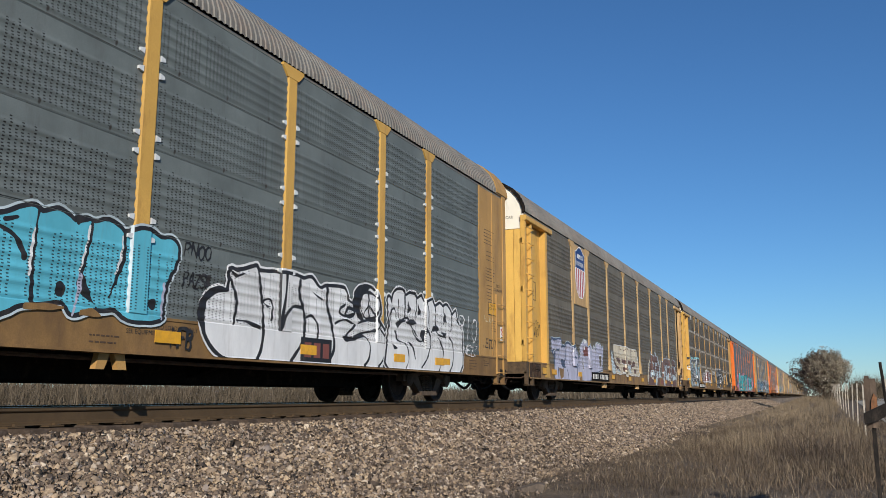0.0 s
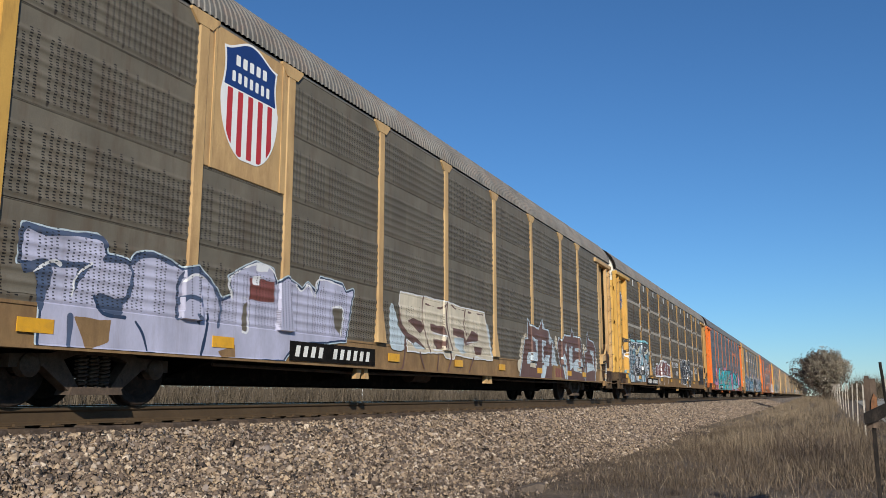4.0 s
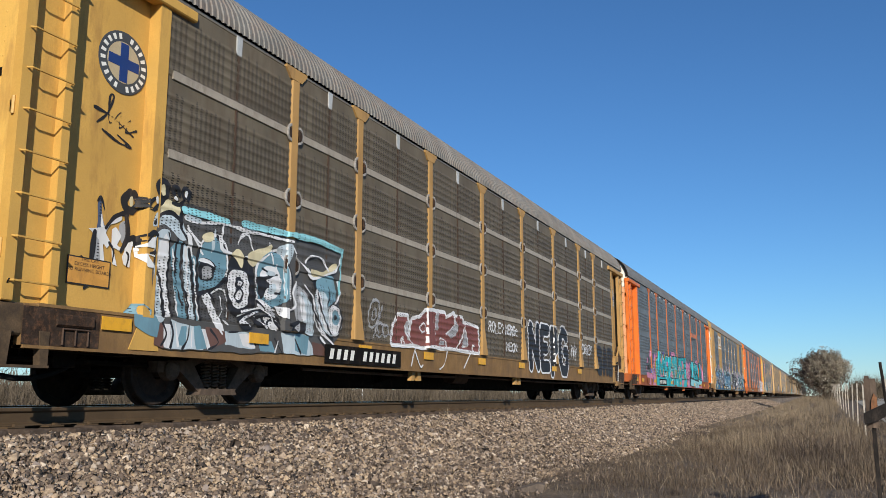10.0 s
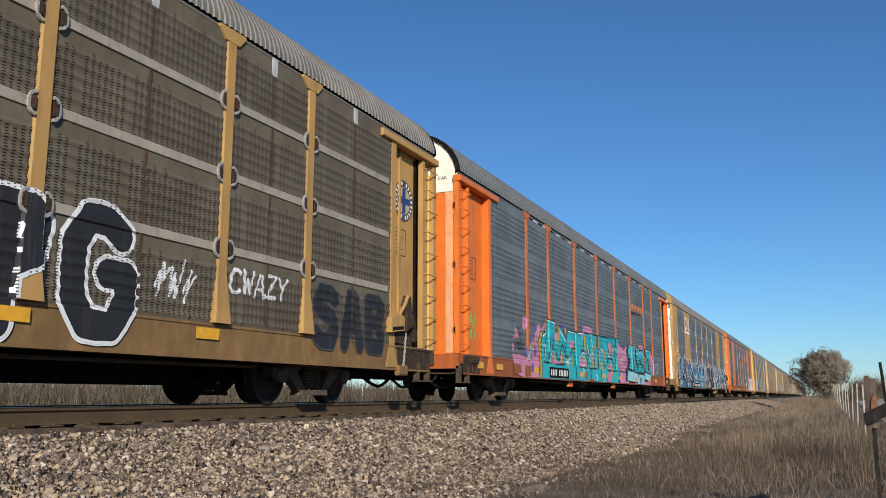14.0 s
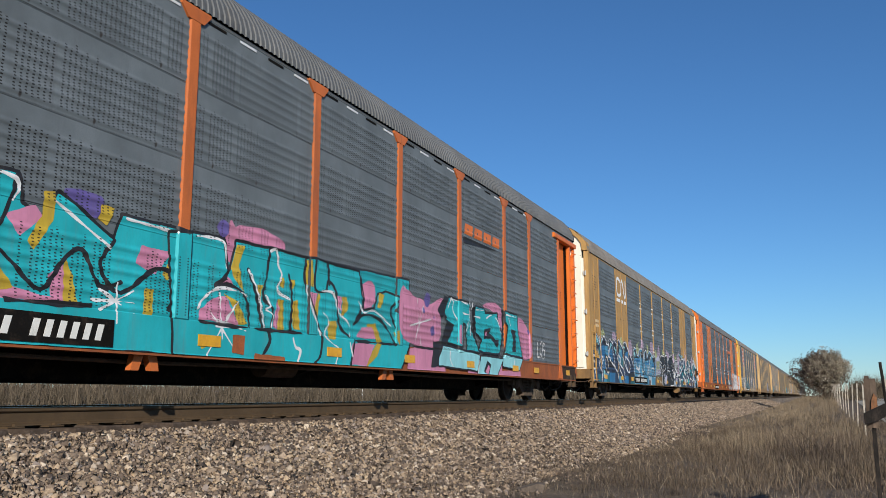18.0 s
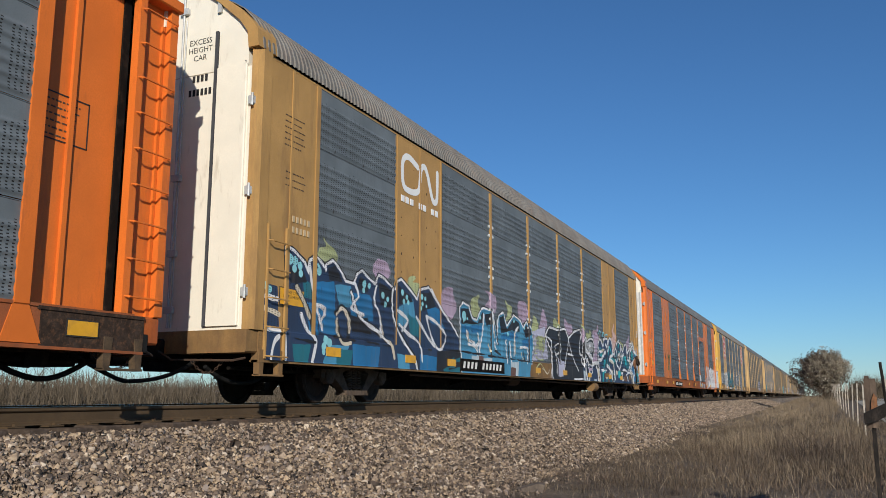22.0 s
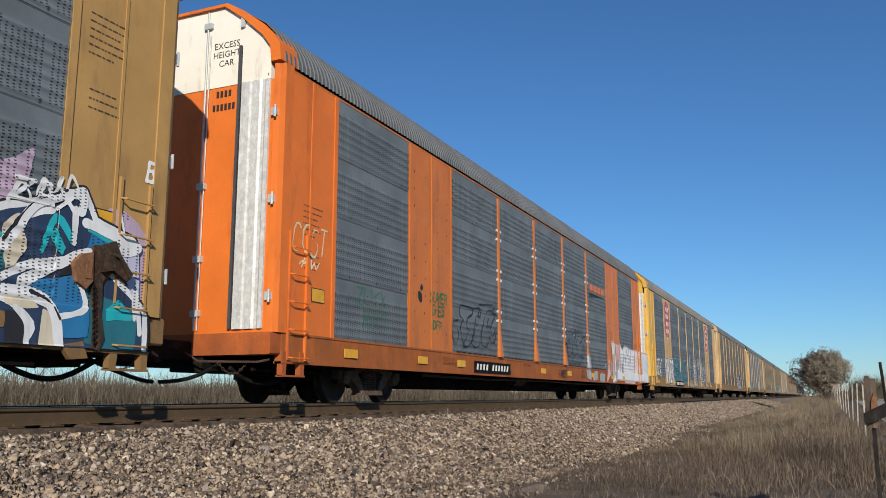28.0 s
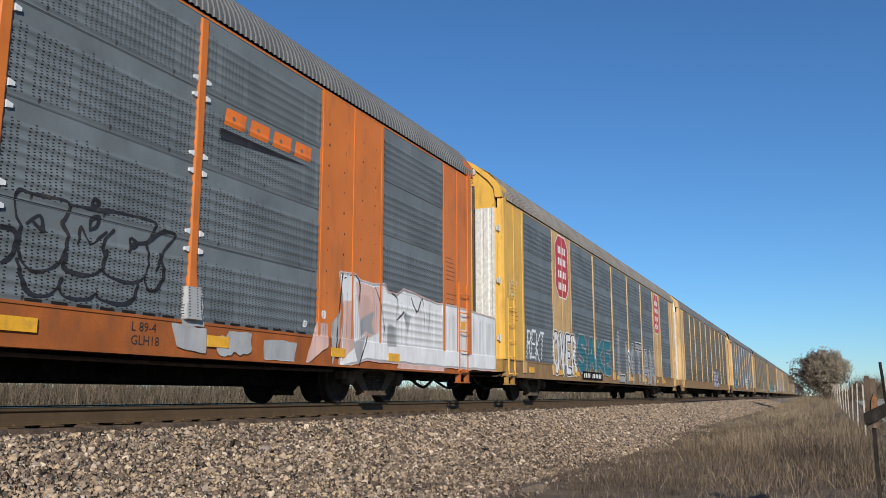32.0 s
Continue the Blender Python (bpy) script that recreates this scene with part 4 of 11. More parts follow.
    part("floor_frame", shared(("floor_frame", kind), lambda: Shape().box(-1.40, 1.40, 0.1, length - 0.1, 0.86, 0.98).box(-0.36, 0.36, 5.2, length - 5.2, 0.27, 0.86, 0.03).prism([(5.2, 0.30), (5.2, 0.86), (1.2, 0.86), (1.2, 0.60), (4.4, 0.56)], -0.36, 0.36, "x").prism([(length - 5.2, 0.30), (length - 5.2, 0.86), (length - 1.2, 0.86), (length - 1.2, 0.60), (length - 4.4, 0.56)], -0.36, 0.36, "x")), BLACK, car, "black centre sill and floor")
    if near:
        for j in range(1, 10):
            if feet:
                part("stake_pocket", shared(("stake_pocket",), lambda: Shape().prism([(-0.10, 0.70), (0.10, 0.70), (0.14, 0.99), (-0.14, 0.99)], 1.51, 1.545, "x")), paint, car, at=(0, bs[j + 1] if j < 9 else bs[1], 0))
        part("brake_pipe", shared(("brake_pipe", kind), lambda: Shape().tube([(1.25, 5.4, 0.52), (1.22, 9, 0.50), (1.25, 13, 0.53), (1.22, 18, 0.50), (1.25, length - 5.4, 0.52)], 0.025, 6)), RUSTY, car, "thin brake pipe under the sill")
        for y in (5.6, 9.4, 13.2, 17.4, length - 5.6):
            part("crossbearer", shared(("crossbearer",), lambda: Shape().prism([(-1.42, 0.86), (1.42, 0.86), (1.42, 0.66), (0.36, 0.36), (-0.36, 0.36), (-1.42, 0.66)], -0.06, 0.06)), BLACK, car, at=(0, y, 0))
        part("brake_cylinder", shared(("brake_cylinder",), lambda: Shape().tube([(0.8, 12.0, 0.55), (0.8, 12.8, 0.55)], 0.16, 12).tube([(0.8, 11.2, 0.55), (0.8, 12.0, 0.55)], 0.025, 6)), RUSTY, car, "brake cylinder")
        for y in (9.0, 14.9) if kind == 1 else ():
            part("jacking_bracket", shared(("jacking_bracket",), lambda: Shape().prism([(-0.18, SILL_LOW), (-0.03, SILL_LOW), (-0.10, 0.40), (-0.22, 0.40)], 1.36, 1.44, "x").prism([(0.18, SILL_LOW), (0.22, 0.40), (0.10, 0.40), (0.03, SILL_LOW)], 1.36, 1.44, "x")), paint, car, at=(0, y, 0))
    # ends
    for e in (0, 1):
        mirror_end(car, kind, ends or kind, e, (rear_paint if e else front_paint) or paint, door, white_top, near, rim)
    # bogies
    for y in (3.66, length - 3.66):
        for w, sy in truck(car, y):
            if near:
                WHEELSETS.append((w, sy))
    CARS.append((car, index))
    return car, bs


def clip_hook(q):
    """A half ring hooked round the edge of a post."""
    arc = [math.pi * (0.5 - k / 10) for k in range(11)]
    ring_ = [(q * (0.005 + 0.095 * math.cos(a_)), 0.135 * math.sin(a_)) for a_ in arc] + [(q * (0.005 + 0.068 * math.cos(a_)), 0.10 * math.sin(a_)) for a_ in reversed(arc)]
    return Shape().prism(ring_, SKIN + 0.02, SKIN + 0.05, "x")


def side_bolts(u):
    """Bolt heads up a near-side plate."""
    s, g = Shape(), random.Random(int(u * 100))
    for z in np.arange(1.35, 4.75, 0.34):
        a, r = u + g.uniform(-0.03, 0.03), g.uniform(0.010, 0.022)
        s.add([(1.5155, a + r * math.cos(q), z + 1.4 * r * math.sin(q)) for q in np.arange(0, 6.2, 1.0472)] + [(1.523, a, z)], [(i, (i + 1) % 6, 6) for i in range(6)])
    return s


def rivets(x, y, z0, z1, gap, r=0.013):
    """Small domed heads up a leading end face."""
    s = Shape()
    for z in np.arange(z0, z1, gap):
        ring_ = [(x + r * math.cos(q), y, z + r * math.sin(q)) for q in np.arange(0, 6.2, 1.0472)]
        s.add(ring_ + [(x, y - r * 0.6, z)], [(i, (i + 1) % 6, 6) for i in range(6)])
    return s


def brake_gear(car, u, z, paint):
    """Hand brake at a trailing end: a housing, a dark lever block and a hanging chain."""
    gear = part("hand_brake", Shape().prism([(u + 0.62, z + 0.22), (u + 0.58, z + 0.52), (u + 0.68, z + 0.72), (u + 0.80, z + 0.70), (u + 0.86, z + 0.42), (u + 1.02, z + 0.16), (u + 1.06, z - 0.05), (u + 0.96, z - 0.12), (u + 0.86, z + 0.12)], 1.50, 1.60, "x").prism([(u + 0.55, z + 0.05), (u + 0.93, z + 0.18), (u + 0.86, z + 0.36), (u + 0.60, z + 0.40)], 1.49, 1.64, "x"), GEAR, car, "dark greasy hand brake lever")
    part("housing", Shape().prism([(u, z), (u + 0.50, z + 0.06), (u + 0.52, z + 0.30), (u + 0.30, z + 0.36), (u, z + 0.26)], 1.44, 1.62, "x"), paint, gear, "painted housing")
    # solid dark plate in place of the shaded mouth
    part("housing_mouth", Shape().prism([(u + 0.05, z + 0.03), (u + 0.47, z + 0.08), (u + 0.48, z + 0.14), (u + 0.05, z + 0.10)], 1.62, 1.624, "x"), INKY, gear, "dark plate for the shade inside the housing mouth")
    part("gear_arm", Shape().tube([(1.60, u + 0.30, z + 0.30), (1.62, u + 0.52, z + 0.55), (1.60, u + 0.66, z + 0.70)], 0.035, 7), paint, gear)
    # no hole is cut: the shade of the opening is a dark block
    part("shadowed_opening", Shape().prism([(u + 0.34, z), (u + 0.62, z + 0.22), (u + 0.95, z + 0.10), (u + 0.98, z - 0.20), (u + 0.36, z - 0.16)], 1.492, 1.520, "x"), GEAR, gear, "rusty dark block standing for a shaded open pocket")
    part("brake_chain", chain([(1.60 - 0.03 * t_, u + 0.64 - 0.08 * t_, z + 0.22 - 0.82 * t_) for t_ in np.linspace(0, 1, 22)]), ZINC, gear, "hanging steel chain")
    part("chain_block", Shape().box(1.50, 1.60, u + 0.36, u + 0.68, z - 0.74, z - 0.56, 0.02), GRIMY.get(paint, paint), gear)
    return gear


def chain(points):
    """Links strung along points, every second one turned."""
    s = Shape()
    for k in range(len(points) - 1):
        a, b = Vector(points[k]), Vector(points[k + 1])
        d = (b - a).normalized()
        side = d.orthogonal().normalized() if k % 2 else d.cross(d.orthogonal()).normalized()
        m, h = (a + b) / 2, (b - a).length * 0.62
        s.tube([m + d * h * math.cos(q) + side * 0.018 * math.sin(q) for q in np.linspace(0, 6.2832, 9)], 0.006, 4, False)
    return s


def flipped(shape, e, length):
    """The shape as built for the leading end, or mirrored for the trailing end."""
    if e:
        shape.v = [(x, length - y, z) for x, y, z in shape.v]
    return shape


def mirror_end(car, kind, style, e, paint, door, white_top, near, rim=False):
    """One end of a car: doors, corner, ladder, step, coupler and hoses."""
    bs = bounds(kind)
    length, a = bs[-1], bs[1]

    def put(name, make, material, label="", parent=None):
        return part(name, shared((name, kind, style, e, door is WHITE), lambda: flipped(make(), e, length)), material, parent or car, label)

    def rungs(y, width, z0, z1, gap, dx=0.0):
        z = z0
        while z < z1 and near:
            part("rung", shared(("rung", width), lambda: rung(width)), paint, car, at=(dx, length - y - width if e else y, z))
            z += gap

    flat = kind == 2 and near
    leaf = put("end_door", lambda: Shape().prism([(-1.33, 0.03), (-1.33, 0.12), (1.40, 0.12), (1.40, 0.03)], 1.0, 4.725, "z") if flat else Shape().prism([(-1.44, 0.05), (-1.44, 0.12), (1.455, 0.16), (1.45, 0.115), (1.43, 0.078), (1.395, 0.05), (1.35, 0.035), (1.29, 0.03), (-1.40, 0.03)], 1.0, 4.52, "z"), door, "end door leaf")
    put("door_top", lambda: Shape().prism(both(HEAD), 0.024, 0.12) if flat else Shape().prism([(-1.45, 4.535), (1.45, 4.535)] + [(a_ * 0.965, b_ - 0.03) for a_, b_ in ROOF_LINE], 0.032, 0.12), WHITE if white_top else door, "white painted door head" if white_top else "")
    put("roof_edge", lambda: Shape().prism(both(HOOD) + list(reversed(both([(1.36, 4.98)] + HEAD[1:]))), -0.03, 0.42) if flat else Shape().prism([(a_ * 1.005, b_ + 0.012) for a_, b_ in ROOF_LINE] + [(a_ * 0.955, b_ - 0.05) for a_, b_ in reversed(ROOF_LINE)], -0.02, 0.06), paint if style == 2 else BLACK)
    put("end_sill", lambda: Shape().box(-1.45, 1.50, 0.0, 0.30, SILL_LOW + 0.12, SILL_TOP, 0.02), PLATFORM if style == 1 and paint is not ORANGE else GRIMY.get(paint, paint))
    if near:
        for z in (1.5, 2.9, 4.2):
            part("hinge", shared(("hinge", kind, e), lambda: flipped(Shape().box(1.38, 1.47, -0.02, 0.04, -0.06, 0.06, 0.01).tube([(1.46, -0.03, -0.09), (1.46, -0.03, 0.09)], 0.02, 6), e, length)), ZINC if style == 2 else paint, car, at=(0, 0, z))
        if style == 2:
            for q, z1 in ((0.14, 5.98), (0.20, 5.6)):
                put("lock_rod" if q < 0.2 else "guide_rod", lambda: Shape().tube([(q, 0.0, 1.05), (q, 0.0, z1)], 0.017 if q < 0.2 else 0.010, 6), ZINC, "vertical lock rod", leaf)
            for z in (1.3, 2.1, 3.2, 5.75):
                part("rod_keeper", shared(("rod_keeper", kind, e), lambda: flipped(Shape().box(0.08, 0.23, -0.025, 0.03, -0.05, 0.05, 0.01), e, length)), ZINC, leaf, at=(0, 0, z))
        else:
            put("door_rim", lambda: Shape().prism([(1.18, 0.03), (1.20, 0.012), (1.40, 0.012), (1.45, 0.03)], SILL_TOP + 0.02, 4.52, "z"), RIM if rim else door, "door edge coloured lighter as if sunlit" if rim else "", leaf)
    if style == 1 and near and not e:
        for q in (0.78, 0.98, 1.17, 1.34):
            put("rivet_column_%d" % int(q * 100), lambda: rivets(q, 0.030, 1.12, 4.45, 0.157), door, "column of rivet heads", leaf).name = "rivet_column"
    if style == 1 and near and not e:
        # grease and the shade of the recess here share one dark face
        put("platform_side", lambda: Shape().box(1.512, 1.5185, 0.24, 1.18, 0.605, 0.975).box(1.5, 1.55, 0.62, 1.08, 0.80, 0.93, 0.02), GEAR, "greasy end of the sill, darkened for its shaded recess")
        put("pipe_bracket", lambda: Shape().tube([(1.535, 0.70, 0.62), (1.535, 0.70, 0.78), (1.535, 1.02, 0.78), (1.535, 1.02, 0.62)], 0.012, 6).tube([(1.535, 0.86, 0.62), (1.535, 0.86, 0.78)], 0.010, 6), RUSTY, "small rusty bracket")
    if style == 1 and near and e:
        # dark face over the sill: grease, plus the shade of the open hollow
        put("platform_face", lambda: Shape().box(1.50, 1.5165, 0.24, 1.62, 0.60, 0.985).box(1.50, 1.53, 0.24, 1.66, 0.955, 0.99), GEAR, "greasy end platform, darkened for its shaded hollow")
        # black bar set in the recess, standing for the shade of a gap
        put("door_slot", lambda: Shape().box(1.36, 1.385, 0.60, 0.70, SILL_TOP, 4.70), BLACK, "black bar for the shade of a slot beside the ladder")
    if style == 1:
        put("corner_post", lambda: Shape().box(1.40, 1.525, -0.02, 0.10, SILL_TOP, EAVE - 0.1, 0.01), paint)
        put("ladder_stile", lambda: Shape().box(1.42, 1.525, 0.50, 0.60, SILL_TOP, EAVE - 0.25, 0.01), paint)
        put("ladder_back", lambda: Shape().box(1.36, 1.42, 0.10, 0.50, SILL_TOP, EAVE - 0.1), paint)
        rungs(0.03, 0.54, 1.2, 4.75, 0.42)
        put("recessed_plate", lambda: Shape().box(1.30, 1.36, 0.60, 1.80, SILL_TOP, EAVE - 0.1), paint)
        if e:
            put("plate_rib", lambda: Shape().box(1.355, 1.40, 1.30, 1.36, SILL_TOP, EAVE - 0.2), paint)
        put("end_post", lambda: Shape().box(1.36, 1.535, 1.77, 1.94, SILL_TOP - 0.02, EAVE - 0.1, 0.012).prism([(1.60, 0.62), (2.06, 0.62), (1.94, 1.0), (1.77, 1.0)], 1.505, 1.523, "x"), paint)
        put("head_beam", lambda: Shape().box(1.40, 1.58, -0.04, 2.35, EAVE - 0.24, EAVE - 0.10, 0.015), paint)
    else:
        put("corner_post", lambda: Shape().prism([(1.40, 0.02), (1.49, 0.04), (1.535, 0.12), (1.535, 0.32), (1.40, 0.32)], SILL_TOP, EAVE + 0.05, "z"), paint)
        put("end_plate", lambda: Shape().box(1.40, 1.515, 0.32, a, SILL_TOP - 0.02, EAVE - 0.06, 0.01), paint)
        put("plate_rib", lambda: Shape().box(1.51, 1.528, a * 0.53, a * 0.53 + 0.04, SILL_TOP, EAVE - 0.06), paint)
        put("edge_rib", lambda: Shape().box(1.51, 1.532, a - 0.10, a, SILL_TOP, EAVE - 0.06), paint)
        rungs(0.36, 0.46, 0.66, 2.5, 0.40, 0.03)
        put("ladder_stile", lambda: Shape().box(1.50, 1.55, 0.35, 0.385, 0.62, 2.5).box(1.50, 1.55, 0.795, 0.83, 0.62, 2.5), paint)
        if kind == 2:
            put("door_edge", lambda: Shape().prism([(0.81, -0.008), (1.31, -0.008), (1.33, 0.0), (1.33, 0.03), (0.81, 0.03)], SILL_TOP + 0.05, 4.76, "z") if door is WHITE else Shape().prism([(0.81, 0.025), (0.83, -0.012), (0.98, -0.012), (1.00, 0.012), (1.03, 0.012), (1.05, -0.012), (1.16, -0.012), (1.19, 0.014), (1.24, 0.014), (1.27, -0.006), (1.33, -0.006), (1.33, 0.03), (0.81, 0.03)], SILL_TOP + 0.05, 4.73, "z"), MOTTLED if not door is WHITE else WHITE, "bare galvanised edge strip")
            put("door_gap", lambda: Shape().box(0.755, 0.80, -0.016, 0.03, SILL_TOP + 0.05, 5.33), SEAL, "dark grey rubber seal")
            if near:
                tagged(put("seal_teeth", lambda: rivets(0.812, -0.004, 1.1, 5.3, 0.075, 0.009), INKY), "row of dark clips along the seal", kind="stuff")
                put("head_bracket", lambda: Shape().box(0.77, 0.84, -0.02, 0.03, 5.62, 5.78, 0.01), ZINC)
                put("bolt_column", lambda: rivets(1.30, 0.002, 1.3, 5.0, 0.35, 0.012), SEAL, "column of bolt heads")
    w0 = 0.0 if kind == 1 and not e else 0.26
    put("step", lambda: Shape().prism([(w0, 0.40), (w0 + 0.09, 0.40), (w0 + 0.12, 0.74), (w0, 0.74)], 1.44, 1.53, "x").prism([(w0 + 0.46, 0.40), (w0 + 0.55, 0.40), (w0 + 0.55, 0.74), (w0 + 0.43, 0.74)], 1.44, 1.53, "x").box(1.42, 1.55, w0, w0 + 0.55, 0.385, 0.41), PLATFORM if style == 1 else GRIMY.get(paint, paint), "stirrup step")
    gap = {1: 0.62, 2: 0.98}[kind]
    put("coupler", lambda: Shape().box(-0.12, 0.12, -gap + 0.1, 1.2, 0.60, 0.90, 0.03).box(-0.20, 0.18, -gap, -gap + 0.34, 0.52, 0.98, 0.05).box(-0.22, 0.22, 0.1, 0.7, 0.46, 0.60), BLACK, "knuckle coupler")
    put("draft_sill", lambda: Shape().box(-0.30, 0.30, 0.05, 2.4, 0.46, 0.86, 0.02).box(-1.30, 1.30, 0.55, 0.75, 0.66, 0.86), BLACK, "black draft sill")
    if near:
        put("brake_rigging", lambda: Shape().tube([(0.95, 0.35, 0.50), (0.95, 2.5, 0.48)], 0.03, 6).tube([(0.55, 0.9, 0.44), (0.6, 2.55, 0.52)], 0.025, 6).box(0.86, 1.02, 1.05, 1.35, 0.42, 0.66).box(0.5, 0.62, 1.7, 1.95, 0.40, 0.70).tube([(0.95, 0.7, 0.50), (0.95, 0.7, 0.80)], 0.022, 6).tube([(0.95, 1.85, 0.49), (0.95, 1.85, 0.80)], 0.022, 6).tube([(1.2, 0.45, 0.60), (1.2, 1.7, 0.56), (1.1, 2.4, 0.60)], 0.018, 6), BLACK, "black brake rods and hangers")
        put("train_hose", lambda: Shape().tube([(0.72 + 0.05 * math.sin(t_ * 5), 1.75 - 1.55 * t_, 0.60 - 0.30 * math.sin(t_ * 2.9) ** 0.9) for t_ in np.linspace(0.0, 1, 11)], 0.032, 7), RUBBER, "thick sagging brake hose")
        put("lever_chain", lambda: chain([(0.86, 0.32 - 0.62 * t_, 0.58 - 0.62 * t_ * (1 - t_)) for t_ in np.linspace(0, 1, 15)]), RUSTY, "hanging chain")
        put("air_hose", lambda: Shape().tube([(0.45 + 0.1 * math.sin(t_ * 3), 0.30 - t_ * (0.30 + gap), 0.62 - 0.34 * math.sin(t_ * 1.5) + 0.02 * t_) for t_ in np.linspace(0, 1, 9)], 0.028, 7), RUBBER, "black brake hose")
        put("uncoupling_lever", lambda: Shape().tube([(1.42, 0.10, 0.62), (1.36, -0.08, 0.58), (0.4, -0.16, 0.60), (0.2, -0.2, 0.72)], 0.016, 5), RUSTY, "bent uncoupling lever")


GEAR = surface("greasy_rusted_iron", (0.055, 0.038, 0.028), 0.7, 0.2, 0.4, 8, 60, 0.3, (0.20, 0.10, 0.05), 0.35)
PLATFORM = surface("greasy_end_platform", (0.10, 0.066, 0.036), 0.75, 0, 0.4, 5, 60, 0.3, (0.035, 0.026, 0.02), 0.6)
SEAL = surface("grey_rubber_seal", (0.07, 0.07, 0.075), 0.7, 0, 0.2, 6, 60, 0.1)
# near black for ink, clips and plates that stand for shade in openings
INKY = surface("ink_and_opening_shade", (0.018, 0.017, 0.016), 0.8, 0, 0.2, 6, 60, 0.1)
MOTTLED = surface("mottled_galvanised_sheet", (0.62, 0.61, 0.57), 0.5, 0.1, 0.22, 9, 40, 0.1, (0.36, 0.34, 0.31), 0.45, 2)
GRIMY = {p_: surface("grimy_" + p_.name, tuple(0.8 * v_ for v_ in c_), 0.7, 0, 0.25, 2.0, 50, 0.2, d_, 0.7, 3) for p_, c_, d_ in (
    (YELLOW, (0.42, 0.24, 0.07), (0.13, 0.075, 0.04)), (TAN, (0.31, 0.18, 0.066), (0.11, 0.066, 0.036)), (SAND, (0.36, 0.225, 0.098), (0.13, 0.072, 0.037)),
    (ORANGE, (0.50, 0.125, 0.025), (0.17, 0.06, 0.03)), (WARM_ORANGE, (0.46, 0.13, 0.025), (0.17, 0.07, 0.03)), (FRONT_YELLOW, (0.42, 0.24, 0.07), (0.13, 0.075, 0.04)), (SIDE_ORANGE, (0.42, 0.12, 0.035), (0.15, 0.065, 0.035)), (GOLD, (0.48, 0.28, 0.06), (0.16, 0.09, 0.04)))}
for m_ in (GEAR, INKY, SEAL):
    m_.node_tree.nodes["Principled BSDF"].inputs["Specular IOR Level"].default_value = 0.08
# lighter orange: sun on the curved door edge is put into the colour
RIM = surface("sunlit_orange_edge", (0.72, 0.36, 0.18), 0.45, 0, 0.15, 4, 50, 0.1, (0.6, 0.2, 0.05), 0.4, 3)
SIGN_ORANGE = surface("faded_orange_sign", (0.58, 0.29, 0.06), 0.6, 0, 0.15, 6, 50, 0.1, (0.3, 0.15, 0.05), 0.3, 2)
SEAM = surface("pale_seam_strip", (0.40, 0.345, 0.27), 0.6, 0.2, 0.15, 3, 50, 0.1, (0.2, 0.16, 0.12), 0.3, 2)
# ---- painted lettering and markings on the cars ----
FONT = {  # strokes on an 8 x 8 grid
    "A": ["00 38 58 80", "23 63"], "B": ["00 08 58 77 65 04", "54 72 60 00"], "C": ["77 58 28 06 02 20 60 81"], "D": ["00 08 48 76 72 40 00"],
    "E": ["80 00 08 88", "04 64"], "F": ["00 08 88", "04 64"], "G": ["77 58 28 06 02 20 60 82 84 54"], "H": ["00 08", "80 88", "04 84"], "I": ["40 48"],
    "J": ["88 82 60 20 02 04", "48 88"], "K": ["00 08", "88 04 80"], "L": ["08 00 80"], "M": ["00 08 43 88 80"], "N": ["00 08 80 88"],
    "O": ["40 12 06 38 68 86 82 50 40"], "P": ["00 08 58 77 65 04"], "R": ["00 08 58 77 65 04", "44 80"], "S": ["87 68 28 06 15 74 82 60 20 01"],
    "T": ["40 48", "08 88"], "U": ["08 02 20 60 82 88"], "V": ["08 40 88"], "W": ["08 20 45 60 88"], "X": ["00 88", "08 80"], "Z": ["08 88 00 80"], "Y": ["08 44 88", "44 40"],
    "a": ["84 66 26 04 02 20 60 81", "86 80"], "e": ["04 84 66 26 04 01 20 70"], "y": ["08 44 88", "44 20"], "|": ["41 47"], "-": ["04 84"], "/": ["00 88"], "8": ["44 07 48 87 44 02 40 82 44"],
    "~": ["02 25 43 65 86", "20 47"], "&": ["80 07 38 67 02 20 50 84"], "k": ["00 08", "75 03 80", "24 68"], "w": ["06 10 35 50 86 88"], "?": ["06 28 67 64 43 41"],
}


def strokes(letters, slant=0.0):
    """Segments in metres for letters given as (character, start, foot, width, height)."""
    segs = []
    for ch, u, z, w, h in letters:
        for line in FONT[ch]:
            pts = [(u + w * int(q[0]) / 8 + slant * h * int(q[1]) / 8, z + h * int(q[1]) / 8) for q in line.split()]
            segs += list(zip(pts[:-1], pts[1:]))
    return segs


def curve_segs(points, k=5):
    """A smooth line through points, as segments."""
    p = [points[0], *points, points[-1]]
    out = []
    for i in range(1, len(p) - 2):
        for j in range(k):
            t = j / k
            out.append(tuple(0.5 * (2 * p[i][c] + (p[i + 1][c] - p[i - 1][c]) * t + (2 * p[i - 1][c] - 5 * p[i][c] + 4 * p[i + 1][c] - p[i + 2][c]) * t * t + (3 * p[i][c] - p[i - 1][c] - 3 * p[i + 1][c] + p[i + 2][c]) * t ** 3) for c in (0, 1)))
    out.append(points[-1])
    return list(zip(out[:-1], out[1:]))


